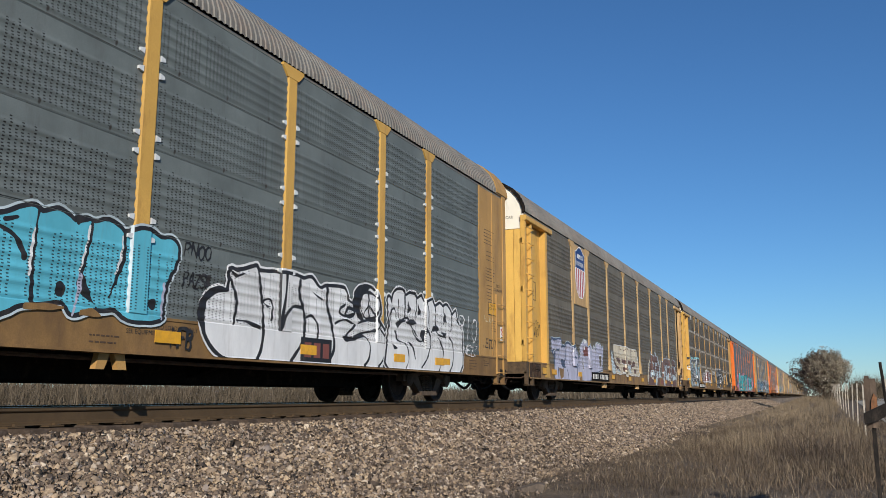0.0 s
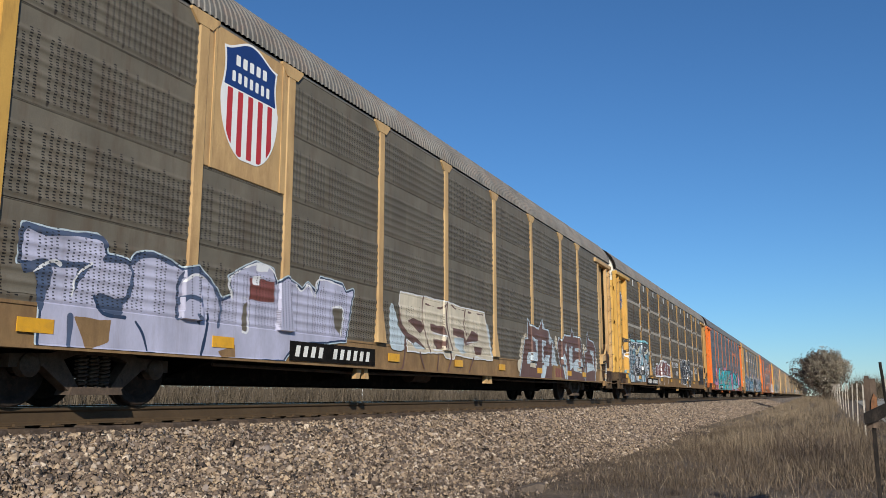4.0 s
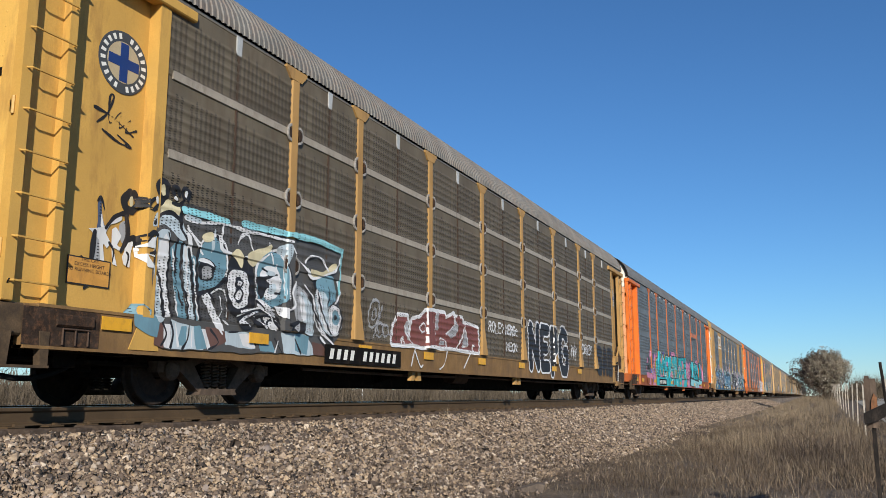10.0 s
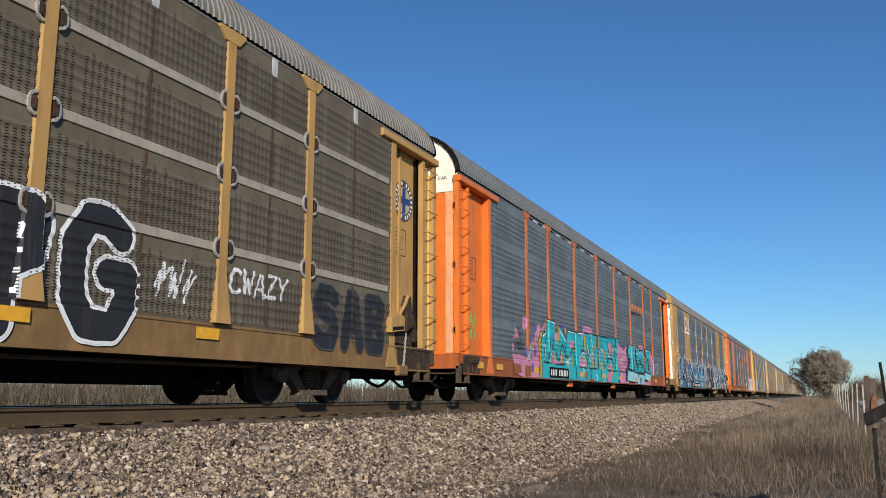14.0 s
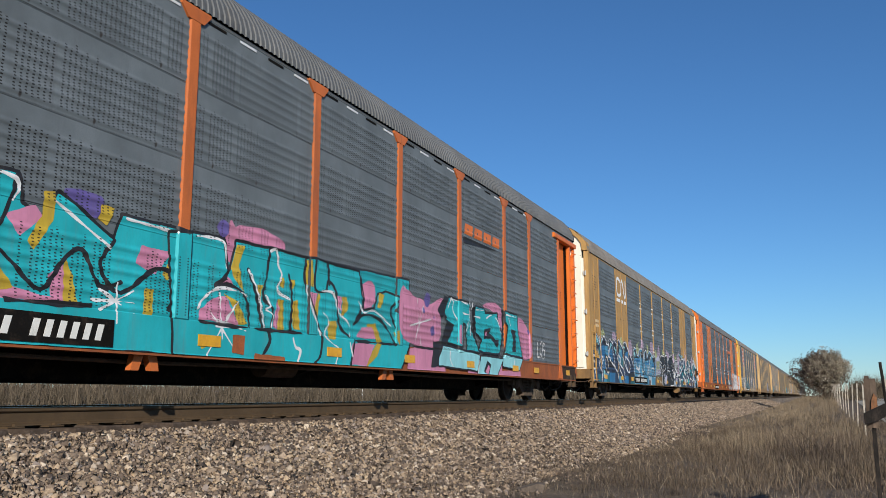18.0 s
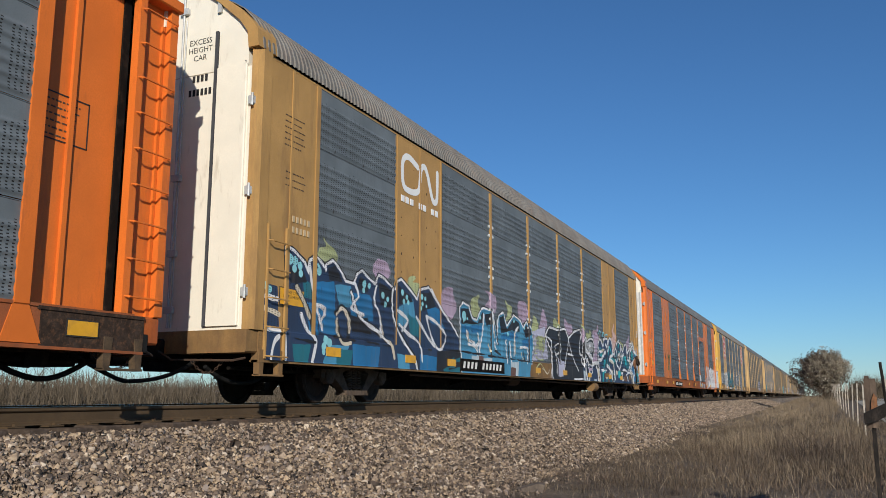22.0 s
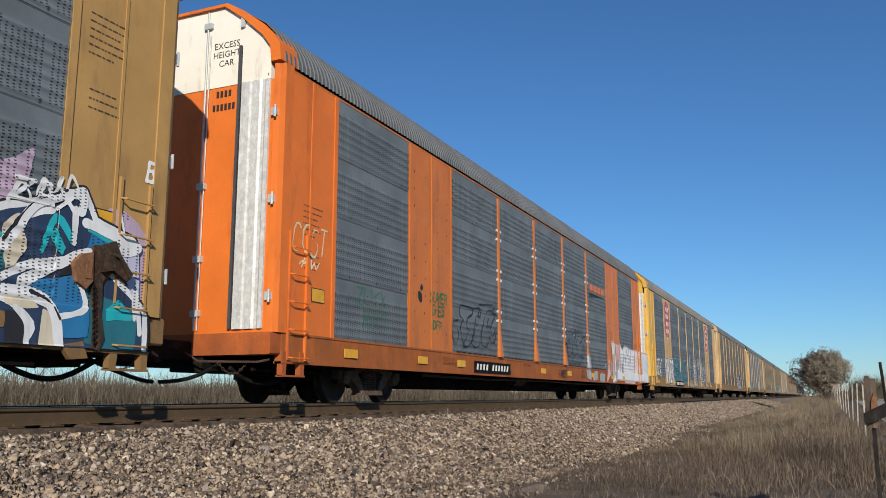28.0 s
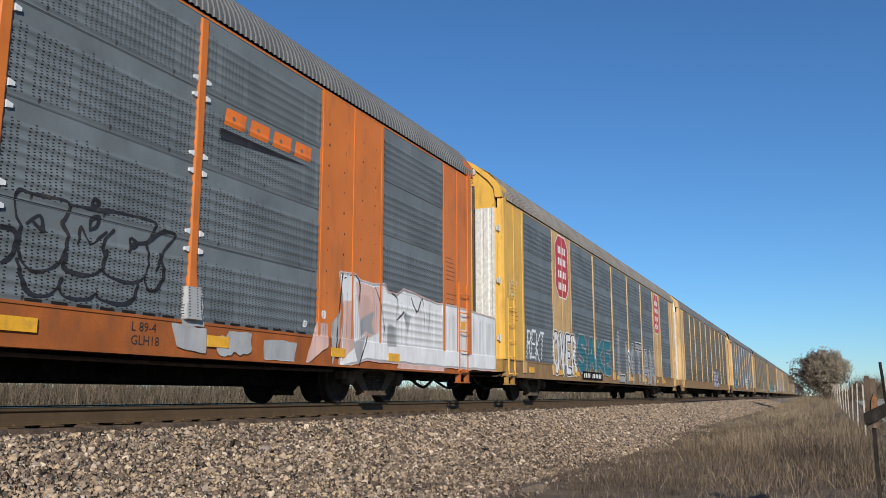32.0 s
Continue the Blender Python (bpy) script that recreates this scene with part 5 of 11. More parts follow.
def distance(segs, uu, zz, square=False):
    """Distance to the nearest stroke; square gives strokes blunt, mitred ends."""
    d = np.full(uu.shape, 9.0)
    for (a, b), (c, e) in segs:
        dx, dz = c - a, e - b
        if square:
            k = math.hypot(dx, dz) + 1e-9
            along = np.abs((uu - (a + c) / 2) * dx + (zz - (b + e) / 2) * dz) / k - k / 2
            d = np.minimum(d, np.maximum(np.abs((uu - a) * dz - (zz - b) * dx) / k, along))
            continue
        t = np.clip(((uu - a) * dx + (zz - b) * dz) / (dx * dx + dz * dz + 1e-9), 0, 1)
        d = np.minimum(d, np.hypot(uu - a - t * dx, zz - b - t * dz))
    return d


def wobble(uu, zz, size, seed=0.0):
    return size * (np.sin(uu * 9.1 + zz * 4.3 + seed) + np.sin(uu * 5.3 - zz * 11.7 + 2.1 * seed) + 0.6 * np.sin(uu * 23.0 + zz * 17.0 + seed))


def rib_rows():
    """Heights at which the face of a car bends: the folds of its pressed sheets."""
    h = (EAVE - 0.05 - SILL_TOP) / 4
    rows = list(np.arange(0.585, SILL_TOP - 0.004, 0.018)) + [SILL_TOP + 0.013]
    for k in range(4):
        z = SILL_TOP + k * h
        rows += [z + 0.0008 + h * 0.8 * i / 60 for i in range(2 if k == 0 else 0, 61)]
        rows += list(z + np.linspace(h * 0.8, h - 0.014, 10)[1:]) + [z + h - 0.008, z + h - 0.0008]
    return np.array(rows + list(np.arange(EAVE - 0.044, EAVE + 0.3, 0.02)))


RIB_ROWS = rib_rows()


class Side:
    """The near face of a car, on which paint lies."""

    def __init__(self, car, bs, kind, solid=(), post_w=0.2, foot=0.0, ribs=6):
        self.car, self.bs, self.solid, self.w, self.foot, self.kind = car, bs, solid, post_w, foot, kind
        self.posts = [bs[j] for j in range(2, 10) if j not in solid and j - 1 not in solid]
        self.coats, self.plate_x, self.recessed, self.strips = [], 1.5165, False, False

    def over(self, box):
        """How high a new coat must lie to cover those below it."""
        level = 1 + max([k for (a, b, c, d), k in self.coats if a < box[1] and b > box[0] and c < box[3] and d > box[2]], default=0)
        self.coats.append((box, level))
        return 0.0046 + 0.0004 * level

    def reflectors(self, shift=0.22, places=(), z=0.72):
        """Yellow reflective plates along the sill, kept clear of paint."""
        for u in places or [self.bs[j] + shift + 0.1 * ((j * 7) % 3) for j in range(1, 10)]:
            self.plate("reflector", u, u + 0.42, z, z + 0.14, REFLECT)

    def zone(self, u):
        """0 screen, 1 plate or end, 2 post."""
        z = np.zeros_like(u)
        for j in self.solid:
            z[(u > self.bs[j] - 0.005) & (u < self.bs[j + 1] + 0.005)] = 1
        z[(u < self.bs[1]) | (u > self.bs[10])] = 1
        for p in self.posts:
            z[np.abs(u - p) < self.w / 2 + 0.02] = 2
            if self.foot > self.w:
                z[(np.abs(u - p) < self.foot / 2 + 0.02) & (z != 2)] = 3
        return z

    def depth(self, u, z, zone):
        """How far the face stands out at each place."""
        h = (EAVE - 0.05 - SILL_TOP) / 4
        s = np.floor((z - SILL_TOP) / h)
        t = (z - SILL_TOP) - s * h
        r = np.clip(t / (h * 0.8), 0, 1) * 6
        rib = np.where(t < h * 0.8, 0.014 * (0.5 - 0.5 * np.cos(6.28319 * r)) ** 1.6, np.where(t > h - 0.013, 0.006, 0))
        x = SKIN + 0.0005 + 0.004 * (s % 2) + rib
        if self.strips:
            x = np.where((np.abs(t - h * np.round(t / h)) < 0.062) & (z > SILL_TOP + 0.5), SKIN + 0.0235, x)
        x = np.where(zone == 1, self.plate_x, x)
        if self.recessed:
            end = np.minimum(u, self.bs[-1] - u)
            x = np.where((zone == 1) & (end > 0.60) & (end < 1.765), 1.361, np.where((zone == 1) & (end >= 1.765), 1.5365, x))
        x = np.where(zone == 2, 1.542, x)
        if self.foot > self.w:
            k = np.clip(1 - (z - SILL_TOP - 0.02) / 0.62, 0, 1)
            near = np.min(np.abs(u[..., None] - np.array(self.posts)), axis=-1)
            on = near < (self.w + (self.foot - self.w) * k) / 2 + 0.015
            x = np.where((zone >= 2) & on, 1.542 + 0.05 * k, np.where(zone == 3, SKIN + 0.0005 + 0.004 * (s % 2) + rib, x))
        return np.where(z < SILL_TOP + 0.014, np.where(z < 0.61, 1.538, 1.5275), x)

    def paint(self, name, box, inside, material, parent=None, step=0.022, label=""):
        """A coat of paint wherever inside(u, z) is below zero, draped over the face."""
        lift = self.over(box)
        u0, u1, z0, z1 = box
        us = np.arange(u0, u1 + step, step)
        zs = RIB_ROWS[(RIB_ROWS > max(z0, 0.60) - 0.014) & (RIB_ROWS < z1 + 0.014)]
        uu, zz = np.meshgrid(us, zs)
        v = inside(uu, zz)
        zone = self.zone(us)
        xx = self.depth(uu, zz, np.broadcast_to(zone, uu.shape)) + lift
        ins = v < 0
        full = ins[:-1, :-1] & ins[1:, :-1] & ins[:-1, 1:] & ins[1:, 1:]
        some = (ins[:-1, :-1] | ins[1:, :-1] | ins[:-1, 1:] | ins[1:, 1:]) & ~full
        plain = (zone[:-1] == zone[1:]) & (zone[:-1] != 3) & ~((zone[:-1] == 2) & (self.foot > self.w))
        some_or_full = some | full
        label_of, parents, prev = np.full(full.shape, -1, int), [], []

        def root(k):
            while parents[k] != k:
                k = parents[k]
            return k

        for r in range(full.shape[0]):          # runs of covered cells, joined to those below them
            edges = np.flatnonzero(np.diff(np.concatenate([[0], some_or_full[r].astype(int), [0]])))
            runs = []
            for a, b in zip(edges[::2], edges[1::2]):
                k = len(parents)
                parents.append(k)
                for c, d, q in prev:
                    if c < b and d > a:
                        parents[root(q)] = k
                label_of[r, a:b] = k
                runs.append((a, b, k))
            prev = runs
        if not parents:
            return None
        roots = np.array([root(k) for k in range(len(parents))])
        cells = np.where(label_of >= 0, roots[label_of], -1)
        sizes = np.bincount(cells[cells >= 0], minlength=len(parents))
        keep = sizes >= min(5, sizes.max())
        pieces = {}

        def put(pts, k):
            if keep[k]:
                verts, faces = pieces.setdefault(k, ([], []))
                faces.append(tuple(range(len(verts), len(verts) + len(pts))))
                verts.extend(pts)

        for r in range(full.shape[0]):
            c = 0
            while c < full.shape[1]:
                if not full[r, c]:
                    c += 1
                    continue
                e = c + 1
                while e < full.shape[1] and full[r, e] and plain[c] and plain[e] and zone[e] == zone[c]:
                    e += 1
                put([(xx[r, c], us[c], zs[r]), (xx[r, e], us[e], zs[r]), (xx[r + 1, e], us[e], zs[r + 1]), (xx[r + 1, c], us[c], zs[r + 1])], cells[r, c])
                c = e
        for r, c in zip(*np.nonzero(some)):
            ring = [(r, c), (r, c + 1), (r + 1, c + 1), (r + 1, c)]
            pts = []
            for i in range(4):
                p, q = ring[i], ring[(i + 1) % 4]
                if ins[p]:
                    pts.append((xx[p], us[p[1]], zs[p[0]]))
                if ins[p] != ins[q]:
                    t = v[p] / (v[p] - v[q])
                    pts.append((xx[p] + (xx[q] - xx[p]) * t, us[p[1]] + (us[q[1]] - us[p[1]]) * t, zs[p[0]] + (zs[q[0]] - zs[p[0]]) * t))
            if len(pts) > 2:
                put(pts, cells[r, c])
        first = None
        for verts, faces in pieces.values():
            me = bpy.data.meshes.new(name)
            me.from_pydata(verts, [], faces)
            me.materials.append(None)
            ob = part(name, me, material, parent or self.car, label)
            first = first or ob
        return first

    def word(self, letters, r, fill, outline, halo=None, edge=0.045, rim=0.05, slant=0.0, shade=None, shine=None, size=0.006, each=True, step=0.022, label="painted lettering", drop=(0.0, 0.0), square=False, low=None):
        """Balloon letters: a pale rim, a dark outline, a coloured fill and small highlights."""
        segs = strokes(letters, slant)
        us, zs = [p[0] for s in segs for p in s], [p[1] for s in segs for p in s]
        m = r + edge + rim + 0.06
        box = (min(us) - m, max(us) + m, min(zs) - m, max(zs) + m)
        fills = fill if isinstance(fill, tuple) else (fill,)
        base = None

        def moved(dx, dz):
            return [((a + dx, b + dz), (c + dx, e + dz)) for (a, b), (c, e) in segs]

        if halo is not None:
            base = self.paint("lettering", box, lambda u, z: distance(segs, u, z, square) - (r + edge + rim) + wobble(u, z, size), halo, None, step, label)
        if shade is not None:
            self.paint("letter_shade", box, lambda u, z: distance(moved(-0.13, 0.03), u, z, square) - (r + edge * 1.2) + wobble(u, z, size), outline, base, step)
            self.paint("letter_shade", box, lambda u, z: distance(moved(-0.13, 0.03), u, z, square) - (r + edge * 0.4) + wobble(u, z, size), shade, base, step)
        whole = self.paint("letter_outline" if base else "lettering", box, lambda u, z: distance(moved(*drop), u, z, square) - (r + edge) + wobble(u, z, size), outline, base, step, "" if base else label)
        base = base or whole
        for k, ch in enumerate(letters):
            sg = strokes([ch], slant)
            us, zs = [p[0] for s in sg for p in s], [p[1] for s in sg for p in s]
            bx = (min(us) - m, max(us) + m, min(zs) - m, max(zs) + m)
            if each:
                self.paint("letter_outline", bx, lambda u, z: distance(sg, u, z, square) - (r + edge * 0.6) + wobble(u, z, size), outline, base, step)
            self.paint("letter_fill", bx, lambda u, z: distance(sg, u, z, square) - r + wobble(u, z, size), fills[k % len(fills)], base, step)
            if low is not None:
                self.paint("letter_fade", bx, lambda u, z: np.maximum(distance(sg, u, z, square) - r * 0.96 + wobble(u, z, size), z - low[1] + 0.08 * np.sin(u * 7)), low[0], base, step)
            if shine is not None:
                cut = [((a - r * 0.5, b + r * 0.55), (c - r * 0.5, e + r * 0.55)) for (a, b), (c, e) in sg[:2]]
                self.paint("letter_shine", bx, lambda u, z: np.maximum(distance(cut, u, z) - 0.016, distance(sg, u, z, square) - r), shine, base, step)
        return base

    def line(self, segs, r, material, parent=None, name="brush_line", label="", size=0.004, step=0.016):
        us, zs = [p[0] for s in segs for p in s], [p[1] for s in segs for p in s]
        return self.paint(name, (min(us) - r - 0.05, max(us) + r + 0.05, min(zs) - r - 0.05, max(zs) + r + 0.05), lambda u, z: distance(segs, u, z) - r + wobble(u, z, size), material, parent, step, label)

    def cloud(self, blobs, material, label="", name="paint_cloud", size=0.02):
        us, zs = [b[0] for b in blobs], [b[1] for b in blobs]
        m = max(b[2] for b in blobs) + 0.1
        return self.paint(name, (min(us) - m, max(us) + m, min(zs) - m, max(zs) + m), lambda u, z: np.min([np.hypot(u - a, z - b) - c for a, b, c in blobs], axis=0) + wobble(u, z, size), material, None, 0.03, label)

    def poly(self, pts, material, name="paint_shape", label="", edge=None, rim=0.03, size=0.004, step=0.02, grow=0.0):
        """A flat-sided painted shape, with an outline round it where edge is given."""
        segs = list(zip(pts, pts[1:] + pts[:1]))
        us, zs = [q[0] for q in pts], [q[1] for q in pts]

        def inside(u, z):
            odd = np.zeros(u.shape, bool)
            for (a, b), (c, d) in segs:
                cross = ((b > z) != (d > z)) & (u < (c - a) * (z - b) / (d - b + 1e-9) + a)
                odd ^= cross
            return np.where(odd, -1, 1) * distance(segs, u, z) + wobble(u, z, size)

        m = max(rim, grow) + 0.06
        box = (min(us) - m, max(us) + m, min(zs) - m, max(zs) + m)
        base = self.paint(name, box, lambda u, z: inside(u, z) - rim, edge, None, step, label) if edge else None
        return self.paint(name, box, lambda u, z: inside(u, z) - grow, material, base, step, "" if base else label)

    def crest(self, tops, foot, fill, rims, label, ends=(0.0, 0.0), size=0.004):
        """A painted body under a jagged top line, rimmed by bands given as (width, material), widest first."""
        us, zs = [q[0] for q in tops], [q[1] for q in tops]
        segs = list(zip(tops, tops[1:])) + [(tops[0], (us[0] + ends[0], foot)), (tops[-1], (us[-1] + ends[1], foot))]
        box = (us[0] - 0.3 + min(0, ends[0]), us[-1] + 0.3 + max(0, ends[1]), foot, max(zs) + 0.3)

        def inside(u, z):
            k = np.clip((z - foot) / (zs[0] - foot), 0, 1)
            q = np.clip((z - foot) / (zs[-1] - foot), 0, 1)
            within = (z < np.interp(u, us, zs)) & (u > us[0] + ends[0] * (1 - k)) & (u < us[-1] + ends[1] * (1 - q))
            return np.where(within, -1, 1) * distance(segs, u, z) + wobble(u, z, size)

        base = None
        for w, m in list(rims) + [(0.0, fill)]:
            ob = self.paint("lettering" if base is None else "letter_fill", box, lambda u, z: inside(u, z) - w, m, base, 0.022, label if base is None else "")
            base = base or ob
        return base

    def shape(self, pts, material, smooth=True, name="paint_shape"):
        """A filled patch, its outline rounded through the points or kept straight."""
        if smooth:
            k = len(pts)
            pts = [p[0] for p in curve_segs([*pts[-2:], *pts, *pts[:2]], 4)][8:8 + 4 * k]
        return self.poly(pts, material, name, size=0.006)

    def stroke(self, pts, r, material):
        return self.line(curve_segs(pts, 4), r, material, size=0.005)

    def body(self, pts, fill, rims, label, smooth):
        """A painted body with bands round it given as (width, material), widest first."""
        if smooth:
            k = len(pts)
            pts = [p[0] for p in curve_segs([*pts[-2:], *pts, *pts[:2]], 3)][6:6 + 3 * k]
        for w, m in rims:
            self.poly(pts, m, "lettering", label, grow=w)
        return self.poly(pts, fill, "lettering", label)

    def tag(self, text, u, z, w, h, r, material, slant=0.15, label="quick sprayed scrawl"):
        k = len(text)
        return self.line(strokes([(c, u + w * i / k, z + 0.06 * h * math.sin(i * 2.3), w / k * 0.8, h) for i, c in enumerate(text)], slant), r, material, label=label, name="scrawl")

    def plate(self, name, u0, u1, z0, z1, material, parent=None, label="", x=None, out=0.006):
        mid = np.array([(u0 + u1) / 2]), np.array([(z0 + z1) / 2])
        face = float(self.depth(mid[0], mid[1], self.zone(mid[0]))[0])
        x = face + self.over((u0, u1, z0, z1)) if x is None else x
        return part(name, Shape().box(x - 0.004, x + out, u0, u1, z0, z1), material, parent or self.car, label)

    def number(self, u0, u1, z0, z1, groups):
        """A black plate with pale bars in place of marks and numbers."""
        base = self.plate("number_plate", u0, u1, z0, z1, BLACK, label="black plate with pale bars")
        x = 1.5275 + self.over((u0, u1, z0, z1)) + 0.006
        n_ = sum(groups) + len(groups) - 1
        w = (u1 - u0) * 0.9 / n_
        u = u0 + (u1 - u0) * 0.05
        for g in groups:
            for _ in range(g):
                part("mark_bar", Shape().prism([(u, z0 + 0.06), (u + w * 0.5, z0 + 0.06), (u + w * 0.5 + 0.04, z1 - 0.06), (u + 0.04, z1 - 0.06)], x, x + 0.003, "x"), PALE, base)
                u += w
            u += w
        return base


def lettering(parent, text, size, material, at, turn, name="lettering", align="LEFT", label=""):
    """Readable words as flat mesh letters."""
    cu = bpy.data.curves.new("words", "FONT")
    cu.body, cu.size, cu.align_x, cu.align_y, cu.resolution_u = text, size, align, "CENTER", 2
    tmp = bpy.data.objects.new("words", cu)
    me = bpy.data.meshes.new_from_object(tmp)
    bpy.data.objects.remove(tmp)
    me.materials.clear()
    me.materials.append(None)
    ob = part(name, me, material, parent, label, at)
    ob.rotation_euler = turn
    return ob


ON_SIDE = (math.pi / 2, 0, math.pi / 2)      # letters on the near side
ON_END = (math.pi / 2, 0, 0)                 # letters on a leading end
PALE = surface("pale_marking", (0.74, 0.72, 0.66), 0.6, 0, 0.08, 3, 60, 0.05, (0.4, 0.36, 0.3), 0.2)
FADED_INK = surface("faded_stencil", (0.085, 0.055, 0.035), 0.7, 0, 0.3, 8, 60, 0.05)
INK = surface("black_marking", (0.03, 0.028, 0.026), 0.6, 0, 0.2, 3, 60, 0.05)


def sign(car, u, z, w, h, material, x=1.505, text=None):
    """A small warning plate with lines of words."""
    base = part("warning_sign", Shape().box(x, x + 0.006, u - w / 2, u + w / 2, z - h / 2, z + h / 2), INK, car, "small warning plate")
    part("sign_face", Shape().box(x + 0.006, x + 0.0085, u - w / 2 + 0.015, u + w / 2 - 0.015, z - h / 2 + 0.015, z + h / 2 - 0.015), material, base)
    if text:
        lettering(base, text, h * (0.24 if text.count("\n") < 2 else 0.19), INK, (x + 0.0105, u, z + h * (0.12 if text.count("\n") < 2 else 0.22)), ON_SIDE, align="CENTER")
    return base


def stencil(car, u, z, w, rows, material, x, step=0.05, seed=1):
    """A block of worn data lines too small to read."""
    r = random.Random(seed)
    for k in range(rows):
        a = u
        while a < u + w * r.uniform(0.6, 1.0):
            d = r.uniform(0.02, 0.08)
            part("data_line", Shape().box(x, x + 0.002, a, a + d, z - step * k - 0.010, z - step * k + 0.007), FADED_INK, car)
            a += d + 0.02


def end_words(car, name, rows, size, material, x, z, y=0.028):
    lettering(car, rows, size, material, (x, y, z), ON_END, name, "CENTER")


def end_bars(car, x, z, n_, w, h, material, y=0.022):
    for k in range(n_):
        part("mark_bar", Shape().box(x + w * k, x + w * k + w * 0.62, y, y + 0.004, z, z + h), material, car)
# ---- the train ----
S_WHITE, S_BLACK, S_SKY = spray("white_spray", (0.74, 0.73, 0.72), vary=0.08), spray("black_spray", (0.022, 0.022, 0.025)), spray("sky_blue_spray", (0.13, 0.46, 0.58))
S_LILAC, S_NAVY, S_BROWN = spray("lilac_grey_spray", (0.46, 0.45, 0.56)), spray("navy_spray", (0.03, 0.05, 0.10)), spray("brown_spray", (0.14, 0.075, 0.058))
S_CREAM, S_ICE, S_RED = spray("cream_spray", (0.62, 0.54, 0.40)), spray("ice_blue_spray", (0.50, 0.57, 0.60)), spray("dark_red_spray", (0.21, 0.07, 0.055))
S_TEAL, S_PINK, S_YELLOW = spray("turquoise_spray", (0.04, 0.40, 0.44)), spray("pink_spray", (0.58, 0.23, 0.35)), spray("mustard_spray", (0.52, 0.36, 0.035))
S_PURPLE, S_BLUE, S_DEEP = spray("purple_spray", (0.13, 0.10, 0.30)), spray("blue_spray", (0.035, 0.17, 0.36)), spray("deep_teal_spray", (0.03, 0.15, 0.19))
S_MAUVE, S_LIME, S_SALMON = spray("mauve_spray", (0.44, 0.33, 0.42)), spray("pale_green_spray", (0.42, 0.45, 0.22)), spray("salmon_spray", (0.64, 0.42, 0.36))
S_SMOKE = spray("smoky_grey_spray", (0.085, 0.082, 0.078))
S_SLATE = spray("slate_blue_spray", (0.075, 0.10, 0.165))
S_STEEL = spray("steel_blue_spray", (0.17, 0.30, 0.36))
S_AZURE = spray("azure_spray", (0.085, 0.27, 0.42))
S_GREY, S_GREEN, S_AQUA = spray("grey_spray", (0.36, 0.36, 0.36)), spray("green_spray", (0.05, 0.14, 0.09)), spray("aqua_spray", (0.30, 0.62, 0.66))

P_CREAM, P_LIME, P_BLACK = spray("cream_marker", (0.66, 0.58, 0.36), show=0.0), spray("green_marker", (0.22, 0.50, 0.13), show=0.0), spray("black_marker", (0.02, 0.02, 0.022), show=0.0)
P_WHITE, P_GREEN = spray("white_marker", (0.74, 0.73, 0.70), show=0.0), spray("dark_green_marker", (0.04, 0.15, 0.06), show=0.0)

A, A_bs = build_car(0, 1, TAN, GREY_A, "golden tan car carrier with grey screens and large white lettering", clips=True, post_w=0.24, post_paint=YELLOW, ends=2, feet=False)
B, B_bs = build_car(1, 1, SAND, GREY_B, "yellow car carrier with brownish screens and a shield emblem", post_w=0.20, foot=0.34, half_plate=2, front_paint=YELLOW, door=FRONT_YELLOW, feet=False)
C, C_bs = build_car(2, 1, TAN, GREY_C, "yellow car carrier with dark screens and pale seam strips", clips=True, strips=True, post_w=0.20, foot=0.34, front_paint=YELLOW, door=FRONT_YELLOW, mid_rib=True, feet=False)
D, D_bs = build_car(3, 1, SIDE_ORANGE, GREY_D, "orange car carrier with blue-grey screens and turquoise lettering", post_w=0.20, rim=True, front_paint=ORANGE, rear_paint=ORANGE, roof=ROOF_GREY, feet=False)
E_, E_bs = build_car(4, 2, TAN, GREY_D, "tan car carrier with grey screens and blue painted figures", solid=(2, 8), post_w=0.14, clips=True, cap=False, door=WHITE, feet=False)
F, F_bs = build_car(5, 2, WARM_ORANGE, GREY_D, "orange car carrier with grey screens and plain side plates", solid=(2, 8), post_w=0.15, foot=0.26, clips=True, cap=False, front_paint=ORANGE, feet=False, roof=ROOF_GREY)
G, G_bs = build_car(6, 2, SAND, GREY_D, "yellow car carrier with grey screens and red octagonal emblems", solid=(2, 8), post_w=0.14, cap=False, white_top=False, front_paint=GOLD)

# car with the blue and white balloon letters


s = Side(A, A_bs, 1, post_w=0.24)
s.body([(13.01, 1.7), (13.18, 1.82), (13.34, 1.78), (13.5, 1.85), (13.68, 1.94), (13.77, 1.92), (13.82, 1.9), (13.98, 1.96), (14.14, 1.92), (14.22, 1.88), (14.36, 1.94), (14.47, 1.92), (14.65, 1.97), (14.82, 1.92), (14.9, 1.88), (15.1, 1.96), (15.3, 1.97), (15.46, 1.91), (15.62, 1.94), (15.74, 1.86), (15.72, 1.68), (15.59, 1.46), (15.54, 1.29), (15.53, 1.11), (15.48, 0.98), (15.01, 0.95), (14.81, 1.05), (14.65, 1.03), (14.48, 1.02), (14.33, 0.96), (14.21, 0.95), (14.11, 1.06), (13.8, 1.02), (13.63, 0.99), (13.44, 0.9), (13.1, 0.85)], S_SKY, ((0.075, S_ICE), (0.05, S_BLACK)), "fat pale blue letters with black and lilac outlines", True)
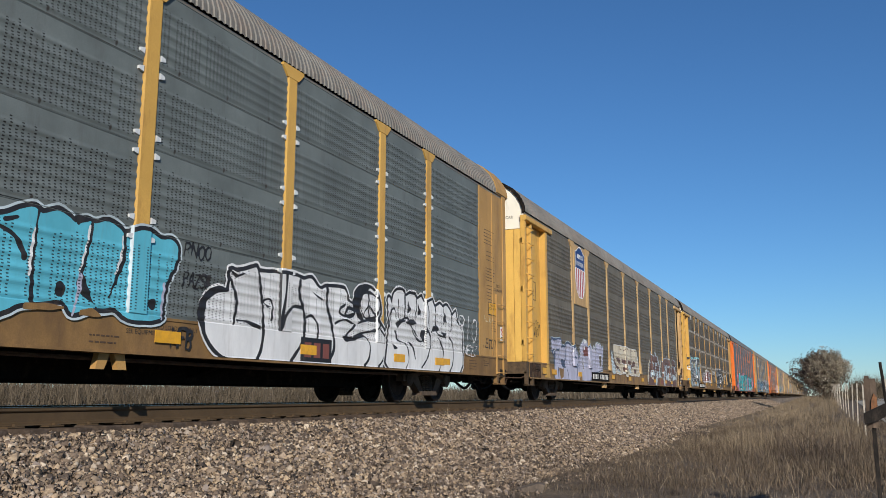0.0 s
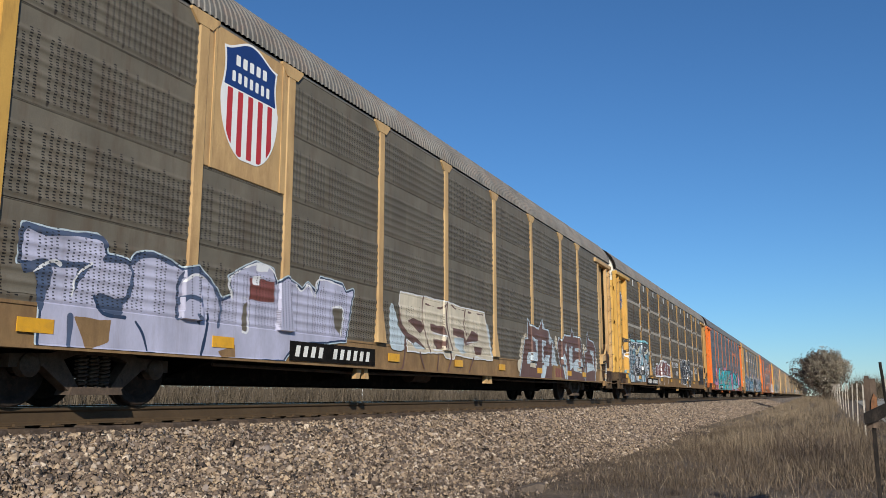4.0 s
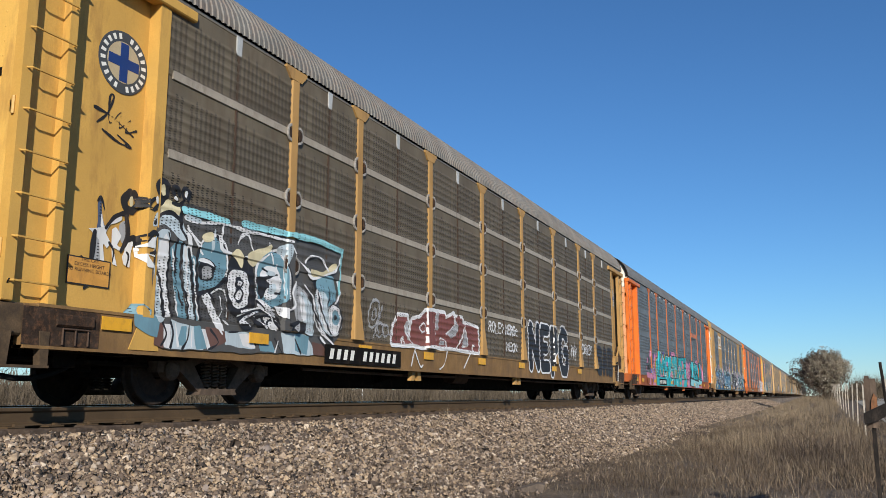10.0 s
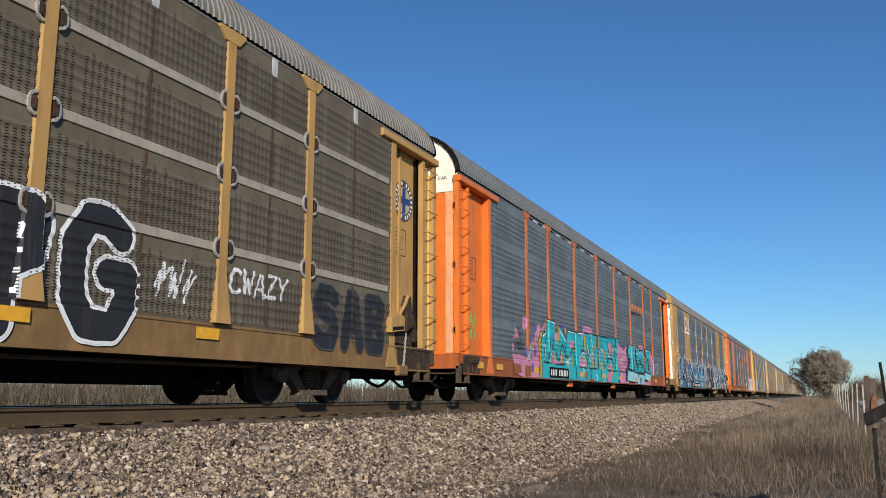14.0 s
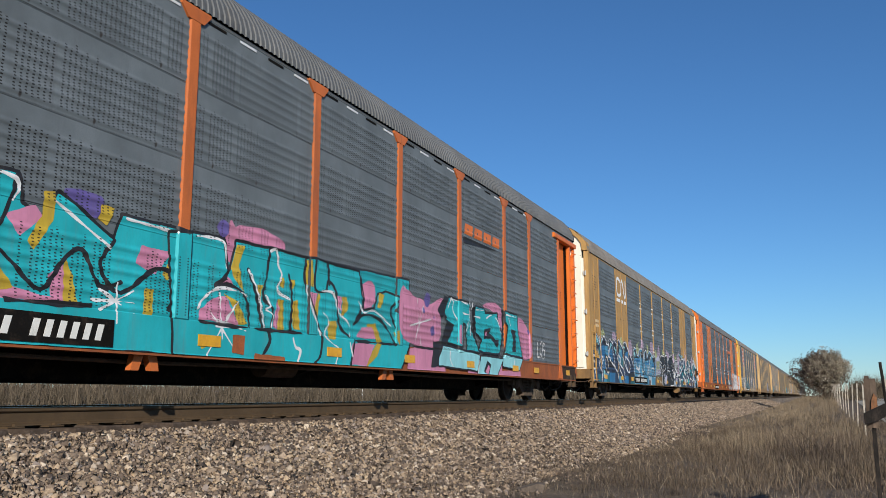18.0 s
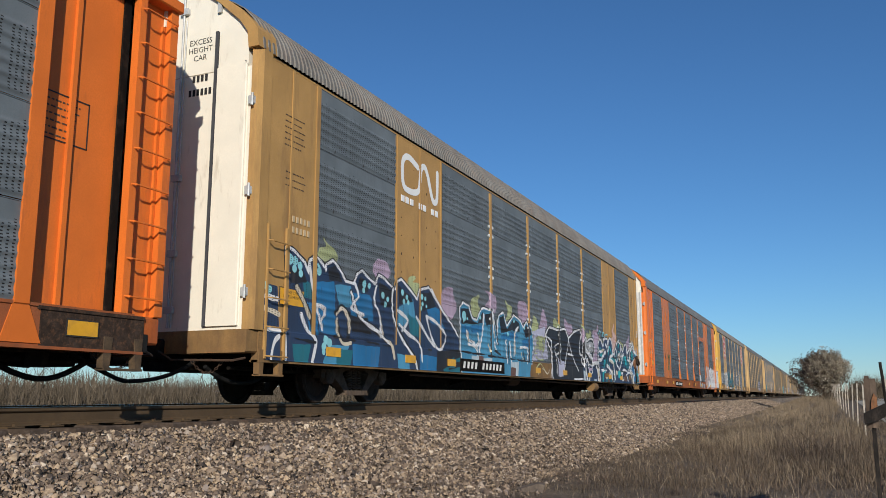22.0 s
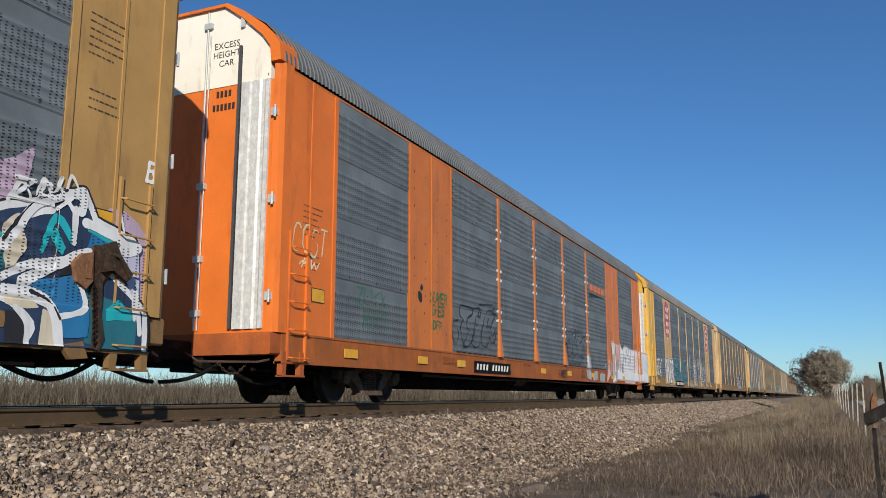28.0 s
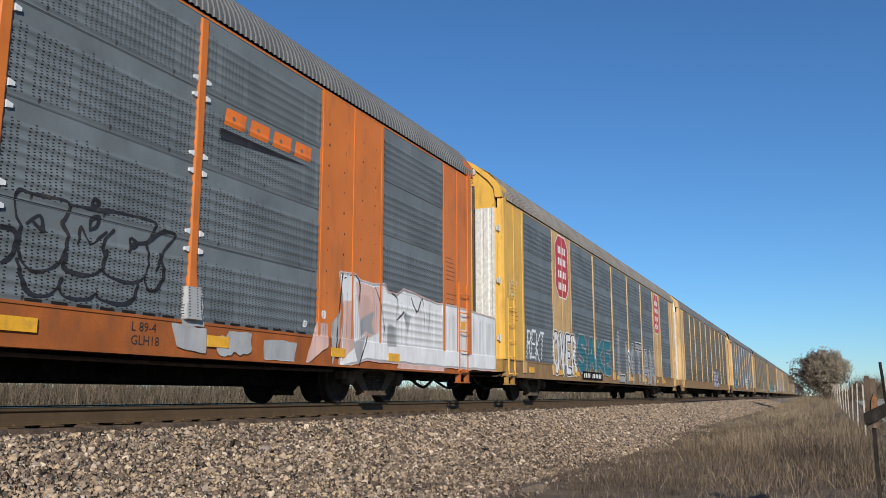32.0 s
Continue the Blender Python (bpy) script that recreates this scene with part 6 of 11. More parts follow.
for pts in ([(13.77, 1.92), (13.75, 1.73), (13.73, 1.46), (13.74, 1.28), (13.75, 1.02)], [(14.9, 1.88), (14.9, 1.64), (14.83, 1.42), (14.72, 1.16)], [(14.44, 1.92), (14.41, 1.69), (14.34, 1.4), (14.31, 1.25)], [(13.11, 1.75), (13.36, 1.68), (13.5, 1.63), (13.6, 1.52), (13.64, 1.43)]):
    s.stroke(pts, 0.022, S_BLACK)
for pts in ([(13.75, 1.88), (13.73, 1.73), (13.71, 1.46), (13.71, 1.27)], [(14.87, 1.85), (14.86, 1.64), (14.79, 1.42)], [(14.41, 1.88), (14.38, 1.68), (14.31, 1.39)]):
    s.stroke(pts, 0.012, S_WHITE)
for pts in ([(14.02, 1.18), (14.04, 1.24), (14.1, 1.26), (14.14, 1.2), (14.13, 1.12), (14.05, 1.1)], [(15.3, 1.16), (15.33, 1.2), (15.4, 1.2), (15.42, 1.11), (15.35, 1.08)], [(13.39, 1.77), (13.53, 1.82), (13.54, 1.79), (13.4, 1.74)]):
    s.shape(pts, S_BLACK)
s.shape([(14.34, 1.38), (14.55, 1.02), (14.61, 1.01), (14.31, 1.18), (14.3, 1.27)], S_BLACK, False)
s.shape([(14.19, 1.95), (14.29, 1.97), (14.42, 1.94), (14.29, 1.89), (14.25, 1.86)], S_BLACK)
for pts in ([(14.32, 1.35), (14.31, 1.16), (14.24, 0.92)], [(15.54, 1.4), (15.52, 1.16), (15.51, 0.98)]):
    s.stroke(pts, 0.02, S_LILAC)
for pts in ([(13.67, 0.99), (14.14, 1.02), (14.16, 0.97), (13.66, 0.94)], [(14.33, 1), (14.5, 1.02), (14.62, 0.95), (14.31, 0.92)]):
    s.shape(pts, GRIMY[TAN], False)
s.tag("RNOO", 15.85, 1.78, 0.5, 0.17, 0.012, S_BLACK)
s.tag("PAZSA", 15.85, 1.42, 0.5, 0.17, 0.012, S_BLACK)
s.tag("MFB", 15.68, 0.68, 0.38, 0.22, 0.014, S_BLACK)
s.body([(16.22, 1.18), (16.31, 1.35), (16.52, 1.45), (16.7, 1.45), (16.73, 1.72), (16.89, 1.72), (17.17, 1.81), (17.29, 1.85), (17.38, 1.79), (17.92, 1.83), (18.31, 1.83), (18.46, 1.82), (18.66, 1.87), (18.88, 1.72), (19.1, 1.78), (19.62, 1.81), (19.71, 1.63), (19.93, 1.59), (19.98, 1.79), (20.17, 1.9), (20.5, 1.92), (20.71, 1.8), (20.78, 1.54), (20.65, 1.4), (20.86, 1.29), (21, 1.1), (20.88, 0.58), (19.61, 0.58), (18.32, 0.58), (17.42, 0.58), (16.77, 0.6), (16.47, 0.7), (16.27, 0.9)], S_WHITE, ((0.085, S_WHITE), (0.055, S_BLACK)), "fat white rounded letters with heavy black outlines", True)
for pts in ([(16.68, 1.69), (16.83, 1.46), (16.88, 1.29), (16.83, 1.04)], [(17.34, 1.78), (17.4, 1.5), (17.47, 1.14), (17.44, 0.78), (17.33, 0.59)], [(17.97, 1.83), (17.96, 1.56), (17.9, 1.28), (17.87, 1.04)], [(18.36, 1.8), (18.32, 1.6), (18.43, 1.39), (18.49, 1.17), (18.41, 0.88), (18.13, 0.6)], [(19.1, 1.76), (19.09, 1.51), (19.23, 1.23), (19.31, 0.88), (19.2, 0.67)]):
    s.stroke(pts, 0.03, S_BLACK)
for pts in ([(17.45, 1.4), (17.58, 1.44), (17.67, 1.37), (17.66, 1.16)], [(18.43, 1.39), (18.18, 1.39), (17.98, 1.26), (17.9, 1.07)], [(18.49, 1.25), (18.69, 1.3), (18.86, 1.14), (18.81, 0.96)], [(16.89, 1.09), (17.09, 1.09), (17.39, 1.03)], [(19.63, 1.56), (19.45, 1.45), (19.63, 1.38), (19.93, 1.44)], [(19.35, 1.24), (19.64, 1.32), (20, 1.22), (19.89, 1.06), (19.59, 1.04)]):
    s.stroke(pts, 0.022, S_BLACK)
for pts in ([(16.22, 0.9), (16.12, 1.12), (16.2, 1.34), (16.45, 1.47), (16.7, 1.45), (16.42, 1.37), (16.28, 1.21), (16.29, 0.9), (16.47, 0.66), (16.32, 0.77)], [(19.87, 1.62), (20.04, 1.86), (20.5, 1.96), (20.24, 1.81), (20.12, 1.55), (20.32, 1.31), (20.06, 1.38)]):
    s.shape(pts, S_BLACK)
for pts in ([(17.41, 1.4), (17.53, 1.46), (17.49, 1.38), (17.65, 1.34), (17.54, 1.3)], [(18.67, 1.67), (18.83, 1.63), (19, 1.56), (18.84, 1.57)], [(16.69, 1.74), (16.89, 1.69), (17.09, 1.75), (16.85, 1.63)]):
    s.shape(pts, S_BLACK, False)
for u, z, q in ((20.41, 1.63, 0.23),):
    s.cloud([(u, z, q)], S_WHITE, name="paint_dot", size=0.006)
for pts in ([(20.41, 1.82), (20.42, 1.42)], [(20.41, 1.63), (20.21, 1.44)], [(20.41, 1.63), (20.65, 1.48)], [(20.12, 1.61), (20.2, 1.8), (20.46, 1.85), (20.71, 1.77), (20.75, 1.61), (20.58, 1.43), (20.25, 1.42), (20.12, 1.61)]):
    s.stroke(pts, 0.02, S_BLACK)
s.shape([(19.6, 1.22), (20.15, 1.32), (20.66, 1.38), (20.78, 1.25), (20.23, 1.12), (19.92, 1.03)], S_WHITE, False)
for pts in ([(20.08, 1.31), (20.34, 1.37), (20.77, 1.39), (20.7, 1.24), (20.23, 1.15), (19.91, 1.05)], [(19.96, 1.26), (19.61, 1.02), (19.86, 1.02), (20.23, 1.1), (20.44, 0.98), (20.43, 0.75), (20.27, 0.61)], [(20.78, 1.25), (21.01, 1.07), (20.96, 0.78), (20.75, 0.61)], [(19.72, 1.52), (19.88, 1.51), (19.92, 1.43), (19.77, 1.37), (19.64, 1.42), (19.72, 1.52)], [(21.04, 1.72), (21.18, 1.94), (21.28, 1.72)]):
    s.stroke(pts, 0.022, S_BLACK)
s.body([(21.16, 0.58), (21.09, 1.03), (21.15, 1.33), (21.1, 1.78), (21.18, 1.84), (21.26, 1.72), (21.31, 1.91), (21.46, 2.01), (21.67, 2.01), (21.81, 1.93), (21.96, 1.99), (22.17, 1.99), (22.29, 1.92), (22.45, 1.99), (22.6, 1.9), (22.75, 1.92), (22.96, 1.97), (23.1, 1.85), (23.33, 1.94), (23.5, 1.9), (23.67, 1.94), (23.85, 1.85), (23.97, 1.75), (24.15, 1.86), (24.22, 1.65), (24.47, 1.48), (24.48, 1.17), (24.32, 0.6), (22.87, 0.58)], S_WHITE, ((0.085, S_WHITE), (0.055, S_BLACK)), "fat white arched letters with black outlines", True)
for pts in ([(21.78, 1.94), (21.78, 1.77), (21.75, 1.53)], [(22.26, 1.94), (22.25, 1.75), (22.22, 1.58)], [(22.68, 1.91), (22.76, 1.73), (22.74, 1.5)], [(23.14, 1.88), (23.13, 1.65), (23.12, 1.48)], [(23.53, 1.91), (23.54, 1.73), (23.52, 1.55)], [(23.91, 1.77), (23.92, 1.56), (23.86, 1.43)]):
    s.stroke(pts, 0.02, S_BLACK)
for pts in ([(21.16, 1.33), (21.21, 1.59), (21.36, 1.66), (21.42, 1.49)], [(21.52, 1.83), (21.49, 1.62), (21.58, 1.48), (21.88, 1.54), (22.07, 1.37), (22.3, 1.23)], [(21.39, 1.26), (21.48, 1.11), (21.82, 1.04), (21.92, 0.78), (21.77, 0.58)], [(22.07, 1.32), (22.26, 1.18), (22.5, 1.14), (22.59, 1.26)], [(22.88, 1.34), (23.03, 1.47), (23.25, 1.32), (23.64, 1.29)], [(23.25, 1.26), (23.48, 1.04), (23.39, 0.75), (23.23, 0.58)], [(23.81, 1.3), (23.99, 1.14), (23.95, 0.77), (23.78, 0.59)], [(22.63, 1.43), (22.84, 1.22), (22.76, 0.88), (22.48, 0.65)], [(21.91, 1.1), (22.09, 1), (22.19, 0.8)]):
    s.stroke(pts, 0.018, S_BLACK)
for pts in ([(21.38, 1.41), (21.58, 1.51), (21.79, 1.48), (21.63, 1.42), (21.47, 1.32)], [(21.8, 1.45), (22.15, 1.54), (22.29, 1.45), (22.02, 1.42)], [(22.44, 1.36), (22.73, 1.36), (22.54, 1.2), (22.65, 1.1), (22.4, 1.22)], [(22.88, 1.4), (23.14, 1.51), (23.3, 1.41), (23.04, 1.36)], [(23.36, 1.38), (23.75, 1.39), (23.53, 1.28)], [(21.25, 1.04), (21.49, 0.96), (21.33, 0.93)], [(23.56, 1.82), (23.68, 1.59), (23.48, 1.58)], [(21.9, 1.89), (22.03, 1.69), (21.87, 1.62)], [(22.32, 1.86), (22.44, 1.66), (22.31, 1.62)]):
    s.shape(pts, S_BLACK, False)
s.plate("reflector", 23.4, 23.8, 0.74, 0.86, REFLECT)
s.tag("NETCO", 25.75, 1.20, 0.8, 0.2, 0.010, P_BLACK)
s.tag("FLOEN", 25.8, 1.80, 0.6, 0.12, 0.007, P_CREAM)
s.tag("RIO", 24.30, 1.30, 1.05, 0.5, 0.015, S_WHITE)
s.tag("NEZZ", 24.55, 0.98, 0.8, 0.2, 0.012, S_WHITE)
s.plate("dark_panel", 18.38, 19.22, 0.62, 0.97, S_BLACK, label="black painted panel")
for k in range(3):
    s.plate("mark_bar", 18.47 + 0.25 * k, 18.65 + 0.25 * k, 0.68, 0.90, S_RED)
s.reflectors(0.3)

# car with the shield
s = Side(B, B_bs, 1, post_w=0.20, foot=0.34)
s.recessed = True
s.body([(2.21, 1.39), (2.23, 1.74), (2.49, 1.72), (3.12, 1.78), (3.22, 1.73), (3.26, 1.58), (3.52, 1.59), (3.62, 1.56), (3.71, 1.67), (3.95, 1.72), (4.25, 1.67), (4.44, 1.59), (4.75, 1.66), (4.97, 1.53), (5.2, 1.3), (5.45, 1.4), (5.35, 1.63), (5.57, 1.76), (5.9, 1.89), (6.28, 1.85), (6.36, 1.66), (6.62, 1.78), (6.84, 1.72), (7.01, 1.65), (7.18, 1.76), (7.42, 1.63), (7.53, 1.89), (8.17, 1.87), (8.28, 1.75), (8.51, 1.81), (8.39, 1.4), (8.27, 1), (6.88, 0.87), (6.57, 0.62), (5.24, 0.58), (4.29, 0.59), (3.66, 0.61), (2.84, 0.59), (2.49, 0.58), (2.47, 1.41)], S_LILAC, ((0.05, S_ICE), (0.03, S_NAVY)), "faded lilac letters with navy shades", False)
for pts in ([(2.01, 1.33), (2.37, 1.4), (2.44, 1.08), (2.06, 1.1)], [(5.64, 1.34), (5.73, 1.35), (5.71, 0.96), (5.62, 0.95)], [(7.86, 1.48), (8.19, 1.48), (8.17, 1.06), (7.94, 1.17)]):
    s.shape(pts, GREY_B, False)
for pts in ([(2.24, 1.38), (2.57, 1.43), (2.51, 0.96), (2.43, 0.97), (2.4, 1.28), (2.27, 1.28)], [(3.18, 1.19), (3.49, 1.11), (3.51, 0.98), (3.24, 1.02)], [(4.39, 1.27), (4.58, 1.33), (4.78, 1.26), (4.54, 1.26), (4.41, 1.17)], [(4.67, 1.1), (4.79, 1.06), (4.78, 0.96)], [(2.89, 1.38), (3.06, 1.46), (2.93, 1.25), (2.85, 1.12), (2.83, 1.05)]):
    s.shape(pts, S_SLATE)
for pts in ([(2.21, 1.39), (2.22, 1.73), (2.49, 1.72), (3.12, 1.78), (3.25, 1.71)], [(3.26, 1.56), (3.55, 1.57), (3.65, 1.47), (3.64, 1.29), (3.55, 1.14), (3.3, 1.1)], [(3.62, 1.56), (3.78, 1.67), (3.99, 1.71), (4.28, 1.65)], [(4.4, 1.03), (4.38, 1.41), (4.52, 1.58), (4.75, 1.63), (5.01, 1.49), (5.18, 1.24), (5.13, 0.98)], [(2.57, 1.42), (3.06, 1.46)], [(2.84, 0.91), (2.84, 0.61)]):
    s.stroke(pts, 0.03, S_SLATE)
for pts in ([(2.37, 1.31), (2.57, 1.44), (2.68, 1.42)], [(2.85, 1.12), (2.89, 1.33), (3.08, 1.49)], [(4.45, 1.45), (4.64, 1.57), (4.88, 1.55)], [(5.41, 1.37), (5.35, 1.63), (5.9, 1.89), (6.28, 1.85), (6.41, 1.64)], [(7.86, 1.48), (8.19, 1.48), (8.13, 1.06)], [(5.59, 1.39), (5.73, 1.37), (5.74, 0.97), (5.62, 0.95)], [(6.84, 1.72), (7.01, 1.64), (7.18, 1.76), (7.36, 1.59), (7.47, 1.87), (8.17, 1.85)]):
    s.stroke(pts, 0.014, S_WHITE)
s.shape([(5.76, 1.67), (6.33, 1.7), (6.32, 1.41), (5.75, 1.38)], S_RED, False)
for pts in ([(5.83, 1.7), (5.98, 1.72), (5.96, 1.6), (5.82, 1.6)], [(5.91, 1.89), (6.19, 1.9), (6.15, 1.81), (5.9, 1.8)]):
    s.shape(pts, S_WHITE, False)
for pts in ([(2.9, 0.91), (3.38, 0.92), (3.37, 0.68), (3.07, 0.58)], [(5.15, 0.67), (5.49, 0.79), (5.5, 0.61), (5.24, 0.58)]):
    s.shape(pts, GRIMY[SAND], False)
for pts in ([(3.14, 1.15), (3.25, 0.98), (3.57, 0.96)], [(3.93, 0.62), (3.85, 0.8), (3.73, 0.93)], [(4.95, 1.12), (4.89, 0.81), (4.82, 0.58)]):
    s.stroke(pts, 0.02, S_NAVY)
s.shape([(9.79, 1.67), (9.92, 1.74), (10.07, 1.52), (10.14, 1.35), (10.39, 1.19), (10.33, 0.94), (9.86, 0.96), (9.81, 1.24)], S_ICE)
s.shape([(14.33, 1.8), (14.7, 1.72), (14.82, 1.34), (14.96, 0.99), (14.61, 0.97), (14.38, 1.43)], S_ICE, False)
s.body([(10.22, 1.99), (11.17, 2), (12.26, 2.01), (13.29, 1.97), (14.44, 1.99), (14.61, 1.56), (14.9, 0.94), (13.68, 0.93), (12.74, 0.97), (12.65, 0.88), (12.24, 0.89), (12.11, 0.98), (11.11, 0.94), (10.5, 0.94), (10.5, 1.13), (10.9, 1.01), (11.01, 1.05), (10.38, 1.3), (10.24, 1.49), (10.17, 1.76)], S_CREAM, ((0.025, S_WHITE),), "cream block letters with brown shades", False)
for pts in ([(10.16, 1.76), (10.24, 1.45), (10.49, 1.29), (11.01, 1.16), (11.32, 1), (11.01, 1.02), (10.39, 1.21), (10.19, 1.36)], [(10.48, 1.48), (10.71, 1.56), (11.11, 1.53), (11.23, 1.39), (11.04, 1.3), (10.78, 1.4)], [(11.49, 1.51), (12.14, 1.51), (12.23, 1.29), (11.89, 1.34), (11.55, 1.37)], [(11.64, 1.21), (12.24, 1.23), (12.17, 1.06), (11.81, 1.03)], [(12.62, 1.51), (13.22, 1.51), (13.32, 1.28), (13.52, 1.4), (13.68, 1.52), (14.05, 1.48), (14.08, 1.33), (13.3, 1.17), (13.17, 1.34), (12.64, 1.35)], [(13.81, 1.19), (14.3, 1.18), (14.19, 1), (13.86, 1.03)]):
    s.shape(pts, S_BROWN, False)
for pts in ([(12.67, 1.33), (13.22, 1.32), (13.2, 1.08), (13.42, 1.02), (13.05, 1), (12.74, 1.15)], [(10.68, 1.07), (10.86, 1.12), (11.24, 1.01), (10.83, 0.98)]):
    s.shape(pts, S_ICE, False)
for pts in ([(11.19, 1.99), (11.14, 1.72), (11.21, 1.44), (11.4, 1.12), (11.5, 0.97)], [(12.29, 2), (12.23, 1.63), (12.3, 1.33), (12.53, 0.9)], [(13.31, 1.95), (13.22, 1.62), (13.37, 1.41)], [(12.23, 1.28), (12.24, 1.03)]):
    s.stroke(pts, 0.022, S_BROWN)
for pts in ([(12.56, 1.98), (12.8, 1.92), (13.21, 1.93)], [(11.28, 1.88), (12, 1.86), (12.29, 1.99)], [(13.47, 1.91), (14.36, 1.93)]):
    s.stroke(pts, 0.014, S_BROWN)
for pts in ([(11.59, 1.34), (12.23, 1.31)], [(11.64, 1.01), (12.15, 1.02)], [(13.37, 1.24), (14.08, 1.31)], [(13.84, 0.96), (14.27, 0.96)]):
    s.stroke(pts, 0.014, S_WHITE)
for pts in ([(10.43, 1.12), (10.31, 0.65), (10.14, 0.58)], [(12.53, 0.88), (12.34, 0.61)], [(13.73, 0.91), (13.48, 0.62)]):
    s.stroke(pts, 0.03, S_BROWN)
for pts in ([(11.02, 0.94), (11.22, 0.64)], [(11.9, 0.97), (11.82, 0.63)], [(13.08, 0.95), (12.98, 0.65)]):
    s.stroke(pts, 0.014, S_BROWN)
s.cloud([(17.05, 1.15, 0.20), (17.2, 1.45, 0.16), (17.35, 1.62, 0.13), (16.85, 0.9, 0.16)], S_CREAM, "cream paint burst", size=0.02)
s.cloud([(20.12, 1.72, 0.10), (20.2, 1.55, 0.14), (23.32, 1.70, 0.09), (23.38, 1.5, 0.12), (23.55, 1.62, 0.07), (24.95, 1.25, 0.14), (24.85, 1.05, 0.12)], S_CREAM, "cream paint burst", size=0.02)
RIMS = ((0.055, S_BLACK), (0.042, S_ICE))
s.crest([(17.36, 1.56), (17.58, 1.58), (17.60, 2.10), (17.76, 1.95), (18.45, 1.90), (18.50, 1.88), (18.82, 2.16), (19.06, 1.93), (19.42, 1.92), (19.72, 1.62), (19.86, 1.66), (20.02, 1.40)], 0.60, S_BROWN, RIMS, "brown angular letters rimmed in pale blue", (-0.50, -0.35))
s.crest([(20.30, 1.55), (20.46, 1.78), (20.70, 1.72), (21.02, 1.90), (21.78, 1.90), (21.86, 2.14), (22.10, 1.92), (22.76, 1.93), (23.02, 1.70)], 0.60, S_BROWN, RIMS, "brown angular letters rimmed in pale blue", (0.35, 0.25))
s.crest([(23.40, 1.50), (23.72, 1.55), (23.76, 2.15), (23.96, 1.93), (24.62, 1.88), (24.86, 1.62)], 0.60, S_BROWN, RIMS, "brown angular letters rimmed in pale blue", (0.0, -0.2))
for pts in ([(17.84, 1.68), (18.40, 1.60), (18.42, 1.12), (18.24, 1.08), (18.20, 1.50), (17.88, 1.58)], [(17.57, 1.24), (18.10, 1.26), (18.24, 0.92), (17.42, 0.95)], [(18.80, 1.64), (19.18, 1.62), (19.16, 1.50), (18.92, 1.48), (18.94, 1.04), (18.78, 1.0)], [(18.92, 1.06), (19.10, 1.22), (19.54, 1.26), (19.36, 0.94), (18.90, 0.92)], [(19.46, 1.90), (19.74, 1.68), (19.60, 1.54), (19.42, 1.56)], [(18.82, 2.16), (19.06, 1.93), (18.84, 1.94)], [(19.62, 0.96), (19.80, 1.68), (20.08, 1.14), (20.30, 0.92)], [(18.58, 0.60), (18.78, 0.96), (19.18, 0.92), (18.95, 0.60)]):
    s.poly(pts, S_ICE, label="pale blue block")
for pts in ([(20.60, 1.19), (20.80, 1.36), (21.26, 1.0), (21.24, 0.60), (21.02, 0.60)], [(21.01, 1.50), (21.27, 1.68), (21.27, 1.36)], [(21.53, 1.63), (21.66, 1.52), (21.78, 1.64), (21.91, 1.63), (21.90, 0.98), (21.56, 0.88)], [(22.18, 1.58), (22.60, 1.60), (22.79, 1.56), (22.70, 1.48), (22.20, 1.50)], [(21.93, 1.08), (22.30, 1.24), (22.78, 1.26), (22.96, 0.83), (21.95, 0.88)], [(23.64, 1.20), (24.50, 1.16), (24.46, 0.98), (23.54, 0.86)], [(24.05, 1.63), (24.57, 1.58), (24.60, 0.95), (24.44, 0.92), (24.40, 1.40), (24.10, 1.50)]):
    s.poly(pts, S_ICE, label="pale blue block")
for pts in ([(17.72, 0.98), (18.12, 0.98), (18.16, 0.86), (17.66, 0.86)], [(20.84, 1.16), (21.0, 1.04), (21.18, 0.74), (21.12, 0.62)], [(22.4, 0.98), (22.86, 0.96), (22.9, 0.88), (22.4, 0.88)]):
    s.poly(pts, S_CREAM, label="cream patch", edge=S_BLACK, rim=0.014)
s.poly([(19.60, 0.60), (19.72, 0.98), (20.52, 0.96), (20.70, 0.60)], GRIMY[SAND], "bare_patch", "bare sill left between the letters")
for k in range(3):
    s.plate("mark_bar", 20.0 + 0.25 * k, 20.17 + 0.25 * k, 0.66, 0.90, S_RED)
s.tag("GREa", 1.05, 1.75, 0.5, 0.4, 0.012, P_BLACK, 0.35)
s.reflectors()
s.number(6.72, 9.25, 0.62, 0.90, (4, 6))


def shield(u, z):
    """Below zero inside a heraldic shield with a peaked top."""
    a = np.abs(u - 5.60)
    t = (z - 3.28) / 1.58
    half_w = 0.60 * np.where(t > 0.5, 1 - 0.11 * np.sin(np.clip((t - 0.5) / 0.5, 0, 1) * math.pi), np.sqrt(np.clip(1 - ((0.50 - np.minimum(t, 0.5)) / 0.55) ** 2.2, 0, 1)))
    top = 4.78 + 0.10 * np.cos(a * 5.2)
    return np.maximum(np.maximum(a - half_w, z - top), 3.26 - z)


def banner(side, inside, box, parts, rim, label):
    """An emblem: a rim colour, then inner areas given as (extra condition, material, name)."""
    base = side.paint("emblem", box, lambda u, z: inside(u, z) - 0.035, rim, None, 0.018, label)
    for cond, material, name in parts:
        side.paint(name, box, lambda u, z: np.maximum(inside(u, z), cond(u, z)), material, base, 0.018)
    return base


